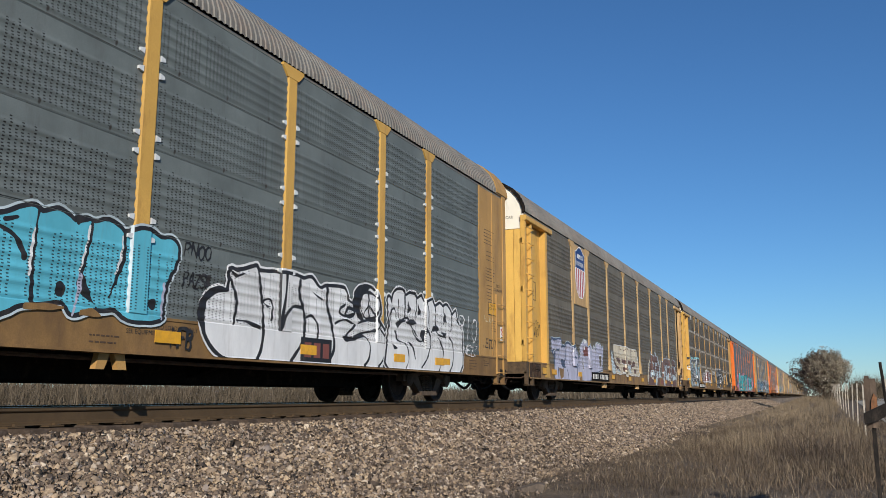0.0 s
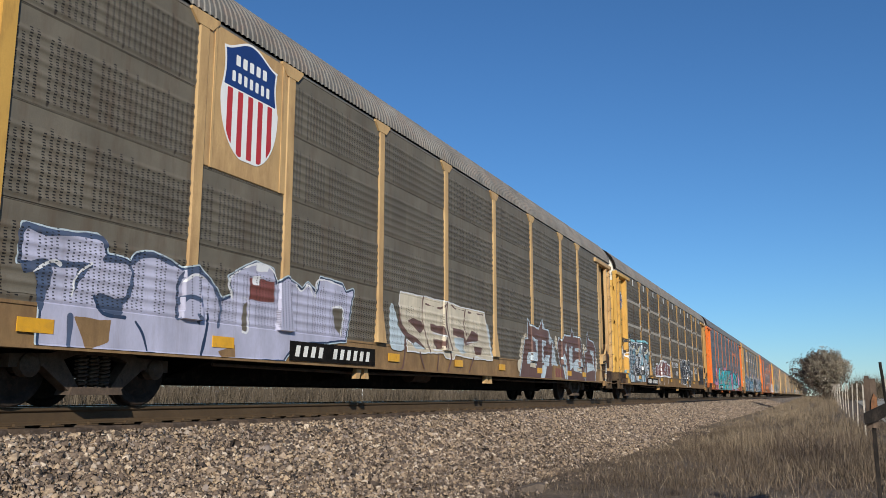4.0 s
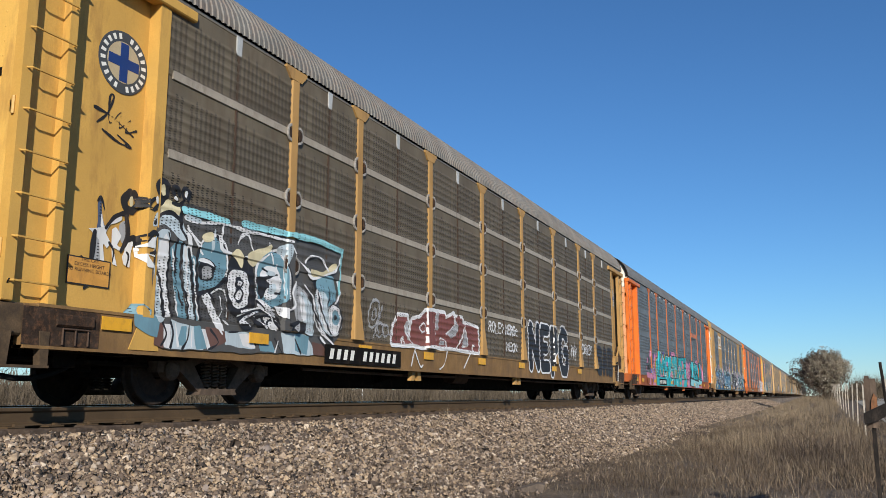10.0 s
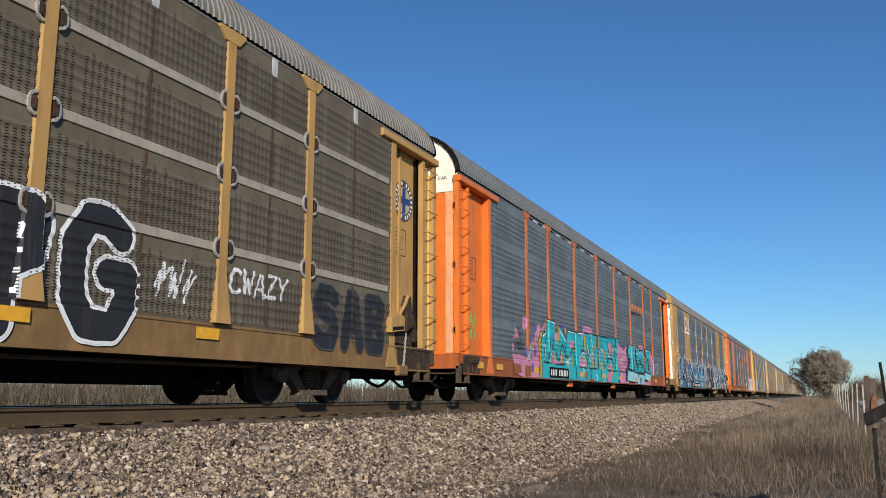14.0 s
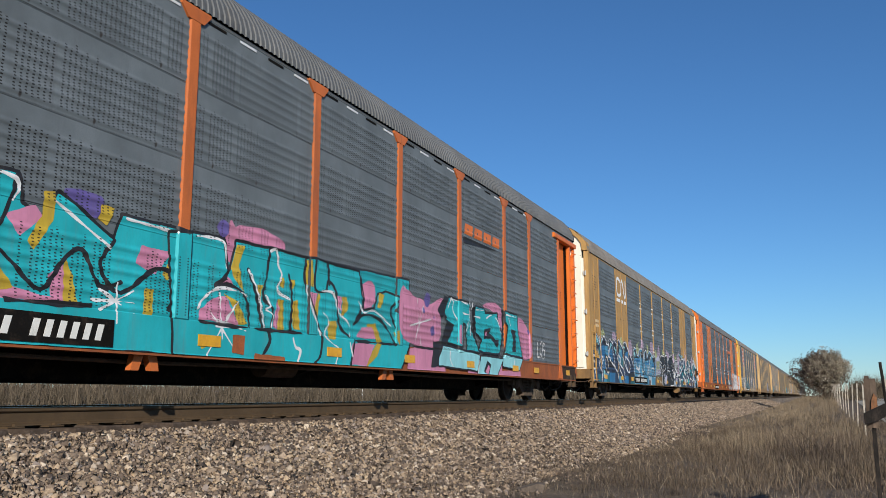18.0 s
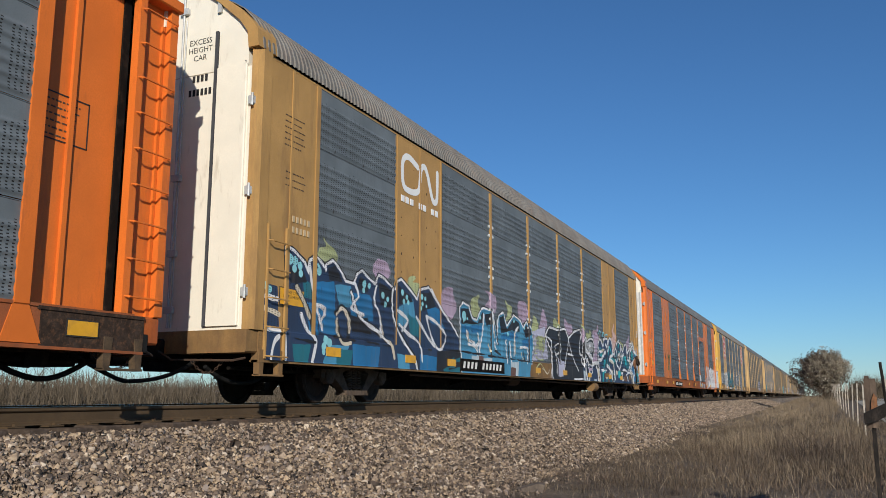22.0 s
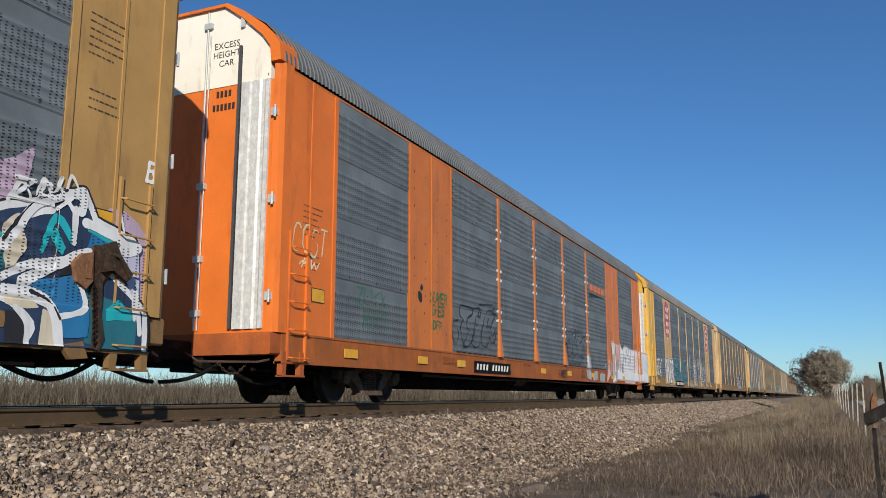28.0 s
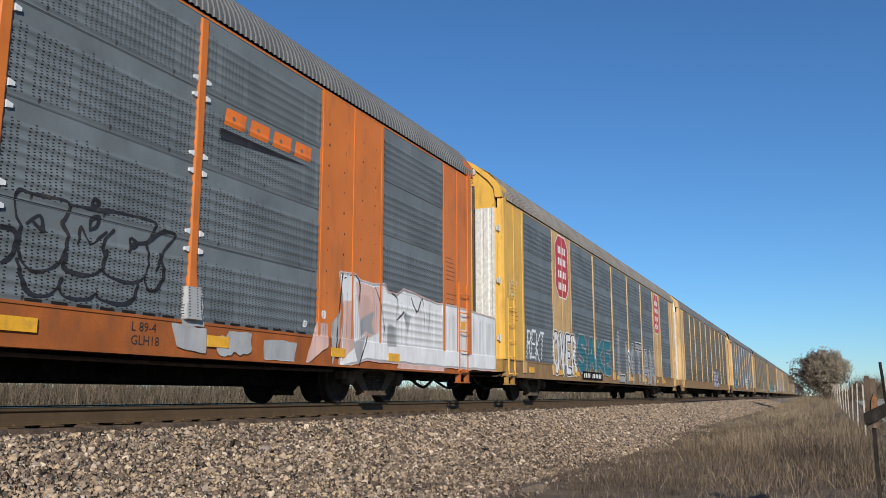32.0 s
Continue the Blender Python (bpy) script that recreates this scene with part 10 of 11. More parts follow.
for pts in ([(17.61, 1.08), (17.72, 1.24), (17.95, 1.24), (18.11, 0.79), (17.9, 0.59), (17.68, 0.84), (17.61, 1.08)], [(17.73, 1.58), (18.11, 1.49), (18.55, 1.33), (18.49, 1.14)], [(18.59, 1.15), (18.91, 1.21), (19.31, 1.23), (19.8, 1.42)], [(19.11, 1.04), (19.24, 0.83), (19.24, 0.58)]):
    s.stroke(pts, 0.06, S_WHITE)
s.stroke([(17.7, 1.09), (17.79, 0.99), (17.95, 0.75), (17.92, 0.63)], 0.05, S_BLACK)
for pts in ([(17.97, 1.01), (18.14, 1.14), (18.5, 1.06), (18.41, 0.86), (18.17, 0.84), (17.97, 1.01)], [(18.12, 1.65), (18.33, 1.8), (18.2, 1.54)], [(17.36, 1.13), (17.57, 1.08), (17.58, 0.58)]):
    s.stroke(pts, 0.03, S_WHITE)
s.shape([(18.02, 1.02), (18.4, 1.04), (18.38, 0.94), (18.05, 0.94)], S_MAUVE, False)
for pts in ([(17.3, 0.91), (17.56, 0.89), (17.5, 0.6), (17.34, 0.6)], [(18.69, 0.67), (19.07, 0.66), (19.02, 0.58), (18.67, 0.58)]):
    s.shape(pts, S_ICE, False)
for pts in ([(19.21, 1.09), (19.45, 1.02), (19.41, 0.76), (19.2, 0.83)], [(19.3, 0.71), (19.8, 0.67), (19.74, 0.58), (19.28, 0.58)]):
    s.shape(pts, S_CREAM, False)
s.shape([(21.49, 2.17), (21.76, 2.27), (21.68, 2.48), (21.86, 2.61), (22.06, 2.78), (22.09, 2.71), (21.93, 2.51), (22.24, 2.39), (22.45, 2.34), (22.22, 2.19), (22.37, 2.08), (22.14, 1.97), (22.02, 1.76), (21.65, 1.66), (21.54, 1.91)], S_SALMON)
for pts in ([(24.13, 2.2), (24.45, 2.34), (24.74, 2.53), (24.72, 2.32), (24.66, 2.11), (24.38, 1.93), (24.14, 2.01)], [(25.64, 2.02), (26.3, 1.91), (26.29, 0.58), (25.81, 0.77)]):
    s.shape(pts, S_MAUVE)
for pts in ([(23.02, 2.22), (23.18, 2.14), (23.39, 2.13), (23.54, 2.05), (23.53, 1.81), (23.37, 1.82), (23.39, 2.03), (23.15, 2.08)], [(20.05, 1.95), (20.2, 2.02), (20.21, 1.87), (20.08, 1.83)], [(19.63, 2.14), (19.71, 2.14), (19.7, 2.05), (19.64, 2.01)]):
    s.shape(pts, S_LIME)
for pts in ([(19.54, 2.25), (19.69, 2.34), (19.86, 2.29)], [(20.01, 2.17), (20.08, 2.31), (20.18, 2.18)], [(20.26, 2.31), (20.36, 2.26), (20.33, 2.15)], [(20.42, 2.19), (20.58, 2.27), (20.84, 2.29)]):
    s.stroke(pts, 0.03, S_AQUA)
s.body([(19.41, 1.36), (19.4, 1.71), (19.48, 1.9), (19.64, 2.01), (19.85, 1.98), (20.03, 1.87), (20.13, 1.77), (20.24, 1.86), (20.21, 2.01), (20.33, 2.09), (20.75, 2.09), (20.84, 1.81), (20.99, 2.02), (21.15, 2.14), (21.32, 2.12), (21.49, 1.97), (21.54, 1.61), (21.66, 1.66), (21.66, 1.6), (21.92, 1.59), (21.99, 1.77), (22.15, 1.83), (22.27, 1.99), (22.57, 2.14), (22.88, 2.04), (23, 1.92), (23.41, 1.75), (23.65, 2), (23.91, 2.08), (24.1, 1.92), (24.18, 1.74), (24.48, 1.85), (24.98, 2.03), (25.35, 2.19), (25.51, 1.91), (26.06, 1.78), (25.95, 1.56), (25.66, 1.47), (26.27, 1.03), (26.29, 0.58), (23.91, 0.58), (21.45, 0.58), (19.6, 0.58), (19.52, 0.93)], S_NAVY, ((0.10, S_BLACK), (0.075, S_WHITE)), "swooping navy and teal letters edged in white", False)
for pts in ([(19.48, 1.66), (19.59, 1.78), (19.79, 1.79), (19.93, 1.67), (19.77, 1.53), (19.54, 1.49)], [(19.69, 1.59), (20.01, 1.66), (20.18, 1.52), (19.95, 1.4), (19.71, 1.41)], [(21.1, 1.48), (21.66, 1.6), (21.67, 1.39), (21.27, 1.34)], [(21.04, 0.88), (21.8, 0.98), (21.71, 0.58), (21.12, 0.62)], [(22, 1.58), (22.22, 1.75), (22.31, 1.44), (22.12, 1.32)], [(23.02, 1.67), (23.33, 1.71), (23.12, 1.33), (22.76, 1.15)], [(24.03, 1.48), (24.6, 1.48), (24.42, 1.14), (23.87, 1.15)], [(25.45, 1.22), (26.21, 1.03), (26.17, 0.6), (25.47, 0.64)], [(20.41, 0.83), (20.85, 0.78), (20.84, 0.58), (20.34, 0.6)]):
    s.shape(pts, S_DEEP, False)
s.shape([(19.75, 0.95), (20.13, 0.95), (20.04, 0.58), (19.79, 0.6)], S_DEEP, False)
for pts in ([(19.69, 1.52), (19.94, 1.59), (19.9, 1.49), (19.7, 1.44)], [(22.34, 1.02), (22.76, 1.1), (22.8, 0.77), (22.36, 0.79)], [(20.55, 1.36), (20.77, 1.37), (20.81, 1.22), (20.57, 1.15)], [(23.34, 1.56), (23.84, 1.67), (24.04, 1.37), (23.53, 1.22)], [(25.47, 1.87), (26.03, 1.76), (25.54, 1.63)], [(21.26, 1.48), (21.6, 1.55), (21.58, 1.43), (21.32, 1.4)]):
    s.shape(pts, S_TEAL, False)
for u, z, q in ((20.68, 1.26, 0.2), (20.21, 1.2, 0.15), (20.92, 1.19, 0.1), (20.07, 1.14, 0.08), (21.86, 1.36, 0.18), (22.29, 1.66, 0.09), (22.6, 1.85, 0.16), (23.56, 1.4, 0.17), (23.35, 1.43, 0.09), (24.27, 1.4, 0.12),):
    s.cloud([(u, z, q)], S_DEEP, name="paint_dot", size=0.006)
for u, z, q in ((21.76, 1.41, 0.1), (22.58, 2, 0.09), (23.77, 1.49, 0.1), (23.34, 1.6, 0.07), (22.68, 1.7, 0.08), (20.32, 1.31, 0.1), (20.19, 1.16, 0.06), (21.07, 1.22, 0.06), (22.31, 1.44, 0.08), (24.4, 1.57, 0.06), (23.91, 1.31, 0.06),):
    s.cloud([(u, z, q)], S_TEAL, name="paint_dot", size=0.006)
for u, z, q in ((22.6, 1.85, 0.07), (23.56, 1.4, 0.07), (21.9, 1.27, 0.07), (20.07, 1.14, 0.03), (21.12, 1.23, 0.04), (20.31, 1.41, 0.05),):
    s.cloud([(u, z, q)], S_BLACK, name="paint_dot", size=0.006)
for pts in ([(19.82, 1.68), (19.92, 1.73), (20.23, 1.75), (20.16, 1.64), (19.93, 1.62)], [(20.23, 0.78), (20.31, 0.86), (20.59, 0.84), (20.54, 0.68)], [(21.95, 0.99), (22.21, 1.06), (22.32, 0.93), (22.09, 0.85)], [(21.3, 1.06), (21.5, 1.02), (21.45, 0.91), (21.25, 0.97)]):
    s.shape(pts, S_CREAM, False)
for pts in ([(19.48, 1.34), (19.71, 1.33), (19.95, 1.44), (20.2, 1.55), (20.43, 1.64)], [(20.61, 1.17), (20.86, 1.14), (21.14, 1.01), (21.32, 0.89), (21.21, 0.81), (20.95, 0.91)], [(21, 1.4), (21.38, 1.37), (21.63, 1.31), (21.71, 1.14), (21.8, 0.74)]):
    s.stroke(pts, 0.065, S_WHITE)
for pts in ([(21.11, 1.37), (21.39, 1.33), (21.61, 1.27), (21.69, 1.1)], [(20.84, 0.9), (21.1, 0.84), (21.26, 0.85)], [(20.42, 0.75), (20.6, 0.76)]):
    s.stroke(pts, 0.045, S_CREAM)
for pts in ([(20.49, 1.91), (20.67, 1.83), (20.76, 1.69), (20.91, 1.75), (20.97, 1.85)], [(22.22, 1.79), (22.31, 1.48), (22.12, 1.36), (21.92, 1.56)], [(22.12, 1.31), (22.47, 1.16), (22.76, 1.14), (23.18, 1.53), (23.35, 1.7), (23.47, 1.67)], [(22.92, 0.96), (23.45, 1.11), (23.99, 1.04)], [(24.16, 1.7), (24.23, 1.49), (24.5, 1.53), (24.68, 1.82), (24.98, 1.95)], [(24.33, 1.12), (24.8, 1.38), (25.46, 1.51)], [(19.44, 1.72), (19.61, 1.61), (19.84, 1.65)], [(21.54, 1.61), (21.09, 1.5), (21.63, 1.57)], [(23.18, 1.54), (23.02, 1.67), (23, 1.87)], [(23.14, 1.04), (23.08, 0.79), (23.01, 0.71)], [(20.08, 1.02), (20.26, 0.96), (20.44, 1.02)]):
    s.stroke(pts, 0.045, S_WHITE)
for pts in ([(24.01, 1.91), (24.07, 1.7)], [(19.75, 0.99), (20, 0.98), (20.21, 0.96)]):
    s.stroke(pts, 0.045, S_WHITE)
for pts in ([(20.78, 1.5), (20.92, 1.71), (21.06, 1.87), (21.24, 1.76), (21.35, 1.61)], [(19.83, 0.58), (19.94, 0.72), (20, 0.9), (20.3, 0.97)], [(24.9, 1.52), (25.04, 1.88), (25.26, 1.67)]):
    s.stroke(pts, 0.035, S_TEAL)
for pts in ([(20.42, 1.17), (20.75, 1.57), (20.88, 0.9)], [(22.41, 1.03), (22.45, 1.45)], [(25.54, 1.52), (25.89, 1.5)], [(21.37, 1.49), (22.17, 1.51), (22.57, 1.66)], [(22.76, 1.06), (23.88, 0.99)]):
    s.stroke(pts, 0.02, S_BLACK)
for u, z, q in ((22.69, 1.54, 0.14),):
    s.cloud([(u, z, q)], S_CREAM, name="paint_dot", size=0.006)
for u, z, q in ((22.73, 1.55, 0.05),):
    s.cloud([(u, z, q)], S_BLACK, name="paint_dot", size=0.006)
s.stroke([(22.47, 1.6), (22.61, 1.69), (22.83, 1.67), (22.95, 1.54)], 0.03, S_WHITE)
for pts in ([(23.11, 0.89), (23.24, 0.69), (23.47, 0.87), (23.6, 0.73), (23.82, 0.93), (24.1, 0.68)], [(23.8, 0.93), (24.43, 1.03), (24.83, 0.81), (24.74, 0.61)], [(24.82, 1.06), (25.14, 0.91), (25.1, 0.62)]):
    s.stroke(pts, 0.035, S_WHITE)
for pts in ([(20.22, 0.89), (20.84, 0.92), (20.85, 0.78), (20.21, 0.77)], [(24.25, 0.91), (24.58, 0.9), (24.54, 0.74), (24.24, 0.75)]):
    s.shape(pts, GRIMY[TAN], False)
s.shape([(21.28, 0.9), (21.67, 0.91), (21.61, 0.59), (21.24, 0.6)], S_WHITE, False)
for pts in ([(21.4, 0.89), (21.64, 0.9), (21.59, 0.61), (21.45, 0.61)], [(21.26, 0.69), (21.42, 0.68), (21.4, 0.6), (21.25, 0.61)]):
    s.shape(pts, S_BLACK, False)
for pts in ([(23.39, 0.91), (23.89, 0.91), (23.82, 0.68), (23.32, 0.68)], [(20.56, 0.68), (20.91, 0.69), (20.87, 0.58), (20.53, 0.58)]):
    s.shape(pts, S_BROWN, False)
s.shape([(25.32, 1.56), (25.65, 1.65), (25.89, 1.5), (25.67, 1.24), (25.39, 1.27)], RUSTWOOD, False)
for pts in ([(24.48, 1.95), (24.61, 2.16), (24.72, 2.01)], [(24.77, 2.04), (24.86, 2.23), (24.97, 2.1), (25.07, 2.29)], [(25.13, 2.12), (25.18, 2.34), (25.29, 2.21)], [(25.94, 1.9), (25.87, 2.08)]):
    s.stroke(pts, 0.018, P_WHITE)
for pts in ([(24.71, 1.18), (25.32, 1.33), (25.51, 0.96), (25.53, 0.7), (25.22, 0.68), (25.12, 0.98), (24.88, 1.08), (24.5, 1.11)], [(25.45, 1.63), (25.94, 1.76), (26.05, 1.79), (25.5, 1.91)]):
    s.shape(pts, S_BLUE, False)
for pts in ([(25.42, 1.93), (26.02, 1.8), (25.7, 1.73), (25.43, 1.8)], [(25.75, 1.02), (25.92, 1.14), (26.15, 1), (26.12, 0.92), (25.76, 0.9)], [(24.83, 1.59), (25.04, 1.77), (25.18, 1.59), (25.14, 1.49), (25.04, 1.57), (24.98, 1.68)]):
    s.shape(pts, S_TEAL, False)
for pts in ([(25.87, 1.65), (26.18, 1.68), (26.21, 1.08), (26.04, 1.32), (25.89, 1.45)], [(25.52, 1.64), (25.83, 1.66), (25.8, 1.5), (25.53, 1.49)]):
    s.shape(pts, S_LILAC, False)
for pts in ([(24.44, 1.71), (24.61, 1.85), (24.72, 1.51), (24.6, 1.33), (24.49, 1.26)], [(24.95, 0.96), (25.11, 0.9), (25.16, 0.61), (24.93, 0.58)], [(24.51, 1.05), (24.82, 1.03), (24.9, 0.96), (24.77, 0.93), (24.52, 0.96)]):
    s.shape(pts, S_CREAM, False)
for pts in ([(24.52, 0.92), (24.71, 0.9), (24.81, 0.65), (24.78, 0.58), (24.56, 0.58)], [(25.12, 1.35), (25.26, 1.43), (25.31, 1.35), (25.15, 1.31)]):
    s.shape(pts, S_BLACK, False)
for pts in ([(24.46, 1.51), (24.65, 1.78), (24.8, 1.96), (25.15, 2.14), (25.34, 2.14), (25.34, 2)], [(24.69, 1.19), (24.95, 1.34), (25.45, 1.58), (25.57, 1.48)], [(24.51, 1.1), (24.78, 1.09), (24.98, 1.04), (25.11, 0.87), (25.17, 0.62)], [(25.41, 1.89), (25.66, 1.84), (26.15, 1.74), (25.87, 1.66)]):
    s.stroke(pts, 0.055, S_WHITE)
for pts in ([(25.33, 1.32), (25.47, 1.01), (25.13, 0.89)], [(24.64, 0.94), (24.78, 0.79), (24.78, 0.58)], [(25.26, 2.01), (25.27, 1.66)], [(26.15, 0.95), (26.16, 1.24), (26.24, 0.8)]):
    s.stroke(pts, 0.032, S_WHITE)
for pts in ([(24.46, 1.57), (24.63, 1.82), (24.79, 2), (25.14, 2.18)], [(25.12, 1.3), (25.46, 1.54)], [(24.81, 1.11), (25.03, 1.03), (25.16, 0.87)]):
    s.stroke(pts, 0.014, S_BLACK)
s.tag("BI", 26.25, 2.55, 0.32, 0.22, 0.022, P_WHITE)
s.tag("ZAX", 24.5, 1.98, 0.8, 0.2, 0.02, S_WHITE)
s.tag("HORBOBA", 12.5, 1.35, 0.75, 0.35, 0.02, S_LIME)
s.reflectors()
s.number(7.2, 9.9, 0.64, 0.90, (4, 6))
base = s.line(curve_segs([(5.15, 4.52), (4.75, 4.62), (4.52, 4.50), (4.50, 4.15), (4.62, 3.98), (5.0, 3.98), (5.22, 4.10), (5.30, 4.5), (5.45, 4.60), (5.60, 4.48), (5.82, 4.05), (5.96, 3.98), (6.06, 4.10), (6.08, 4.62)], 6), 0.062, E_WHITE, name="emblem", label="white ribbon emblem", size=0.0, step=0.018)
for k in range(9):
    if k in (3, 6):
        continue
    s.plate("mark_bar", 4.45 + 0.19 * k, 4.58 + 0.19 * k, 3.70, 3.82, E_WHITE, base)
for k in range(2):
    for j in range(5):
        s.plate("mark_bar", 0.95 + 0.10 * j, 1.0 + 0.10 * j, 2.63 - 0.16 * k, 2.72 - 0.16 * k, TAN_PALE)

# orange car with plain plates
s = Side(F, F_bs, 2, solid=(2, 8), post_w=0.15, foot=0.26)
for pts in ([(6.72, 1.96), (6.74, 2.02), (7.04, 2.03), (7.4, 2.01), (7.43, 1.89), (7.16, 1.78), (7.09, 1.57), (7.24, 1.53), (7.09, 1.38), (6.9, 1.18), (7.11, 1.16), (7.37, 1.28), (7.54, 1.5)], [(6.72, 1.96), (6.7, 1.83), (6.88, 1.72), (6.75, 1.58), (6.8, 1.34), (6.9, 1.18)], [(7.4, 2), (7.83, 2.06), (7.75, 1.87), (7.65, 1.85), (7.53, 1.56), (7.37, 1.28), (7.56, 1.17), (7.89, 1.27), (7.98, 1.52)], [(7.83, 2.13), (7.98, 2.16), (8.7, 2.21), (8.67, 2.09), (8.31, 2.03), (8.07, 1.71), (7.93, 1.48), (8, 1.25), (8.31, 1.24), (8.41, 1.47), (8.58, 1.34), (8.81, 1.37), (8.91, 1.6)]):
    s.stroke(pts, 0.02, S_BLACK)
for pts in ([(7.94, 2.04), (7.9, 1.86), (7.8, 1.88), (7.76, 1.73)], [(8.43, 1.87), (8.33, 1.75), (8.31, 1.67), (8.5, 1.71)], [(7.51, 1.76), (7.7, 1.66), (7.76, 1.77)], [(8.67, 2.02), (8.95, 1.99), (9.02, 1.84), (8.8, 1.59), (8.63, 1.49), (8.56, 1.7), (8.83, 1.93)], [(6.61, 1.69), (6.38, 1.65), (6.28, 1.48), (6.34, 1.28), (6.5, 1.21), (6.64, 1.35), (6.59, 1.5)], [(8.81, 2.19), (8.71, 2.06)]):
    s.stroke(pts, 0.02, S_BLACK)
for pts in ([(15.07, 1.8), (15.03, 1.98), (15.07, 2.07), (15.24, 2.06), (15.65, 2.07), (15.64, 1.91), (15.6, 1.84), (15.68, 1.72), (15.62, 1.48), (15.49, 1.36), (15.27, 1.31), (15.13, 1.44), (15.1, 1.58), (15.12, 1.72), (15.07, 1.8)], [(15.18, 1.76), (15.33, 1.87), (15.37, 1.72), (15.27, 1.78)], [(15.65, 2.05), (16.13, 2.07), (16.21, 2.09), (16.84, 2.1), (16.88, 2.02), (16.8, 1.85), (16.57, 1.79), (16.52, 1.7)], [(15.68, 1.52), (15.65, 1.4), (15.82, 1.35), (16.06, 1.38), (16.18, 1.52), (16.14, 1.72), (16.28, 1.89)], [(15.81, 1.66), (15.84, 1.85), (15.96, 1.69), (16.08, 1.77), (16.18, 1.85)]):
    s.stroke(pts, 0.02, S_BLACK)
for pts in ([(15.95, 1.83), (15.96, 1.95), (16.06, 1.99), (16.04, 1.89), (15.95, 1.83)], [(16.2, 1.65), (16.16, 1.43), (16.44, 1.35), (16.72, 1.4), (16.82, 1.61), (16.77, 1.82)], [(16.51, 1.84), (16.55, 1.74), (16.63, 1.8), (16.54, 1.85)], [(15.11, 1.4), (15.25, 1.11), (15.51, 1.1), (15.64, 1.27)], [(15.6, 1.2), (15.7, 1.1), (15.99, 1.11), (16.08, 1.18)], [(16.08, 1.24), (16.14, 1.13), (16.46, 1.1), (16.62, 1.18), (16.67, 1.35)], [(16.83, 1.88), (17.03, 2.01), (17.23, 1.99), (17.05, 1.78), (16.95, 1.54)], [(16.99, 1.73), (17.07, 1.51), (16.96, 1.32), (16.82, 1.31), (16.76, 1.47)]):
    s.stroke(pts, 0.02, S_BLACK)
for pts in ([(15.95, 2.07), (15.97, 2.18), (16.04, 2.13), (15.95, 2.07)], [(14.75, 1.63), (14.9, 1.68), (15.07, 1.65), (15.05, 1.43), (14.94, 1.34)]):
    s.stroke(pts, 0.02, S_BLACK)
s.tag("CoST".replace("o", "O"), 0.42, 2.22, 0.95, 0.42, 0.013, P_CREAM)
s.tag("~w", 0.62, 2.0, 0.6, 0.16, 0.012, P_CREAM)
s.cloud([(4.75, 2.0, 0.13), (4.8, 2.15, 0.07)], S_BLACK, "small black blot", "paint_dot")
s.tag("SUYER", 5.2, 1.95, 0.85, 0.2, 0.018, P_GREEN)
s.tag("GHES", 5.3, 1.70, 0.6, 0.2, 0.018, P_GREEN)
s.tag("DFR", 5.35, 1.42, 0.45, 0.16, 0.014, P_GREEN)
s.tag("ZUKX", 2.3, 1.62, 1.1, 0.28, 0.014, S_GREEN)
s.tag("RAKT", 2.55, 1.22, 0.9, 0.3, 0.014, S_GREEN)
s.tag("FARES", 14.05, 0.66, 0.9, 0.2, 0.014, S_BLACK)
for pts in ([(17.24, 0.95), (17.85, 0.95), (17.87, 0.63), (17.33, 0.69)], [(18.29, 0.94), (18.77, 0.94), (18.71, 0.66), (18.09, 0.66)], [(19.03, 0.88), (19.85, 0.88), (19.77, 0.6), (19.05, 0.6)], [(17.37, 1.42), (17.74, 1.44), (17.81, 0.95), (17.41, 0.92)]):
    s.shape(pts, S_GREY, False)
for pts in ([(20.35, 1.22), (20.67, 1.22), (20.69, 0.87), (20.07, 0.58), (20.25, 1.01)], [(23.14, 0.86), (25.07, 0.83), (25.07, 0.58), (23, 0.58)]):
    s.shape(pts, S_SALMON, False)
s.body([(21.04, 0.59), (21.18, 1.44), (21.03, 2.04), (21.46, 2.08), (21.65, 1.99), (22.11, 1.98), (22.53, 2.03), (22.67, 1.91), (23.04, 1.89), (23.27, 2.02), (23.75, 2), (24.26, 1.94), (24.8, 1.92), (25.78, 1.94), (28.06, 1.88), (28.03, 0.73), (25.07, 0.72), (21.88, 0.74)], S_WHITE, ((0.05, S_SALMON), (0.03, S_GREY)), "pale pink and white letters with grey shades", False)
for pts in ([(21.52, 1.98), (22.18, 1.96), (22.46, 2.02), (22.41, 1.22), (21.87, 1.06), (21.6, 1.48)], [(21.17, 1.62), (21.41, 1.65), (21.5, 0.91), (21.09, 0.65)]):
    s.shape(pts, S_SALMON, False)
for pts in ([(21.67, 1.36), (22.19, 1.56), (22.06, 1.33), (22.2, 1.14), (21.87, 1.18), (21.68, 1.05)], [(20.78, 1.23), (21.06, 1.49), (21.02, 1), (20.81, 0.58)], [(22.69, 1.37), (22.98, 1.33), (22.99, 0.99), (22.62, 0.97)], [(23.28, 1.63), (23.6, 1.59), (23.44, 1.22)], [(21.44, 0.97), (21.87, 1.12), (21.64, 0.61)]):
    s.shape(pts, S_GREY, False)
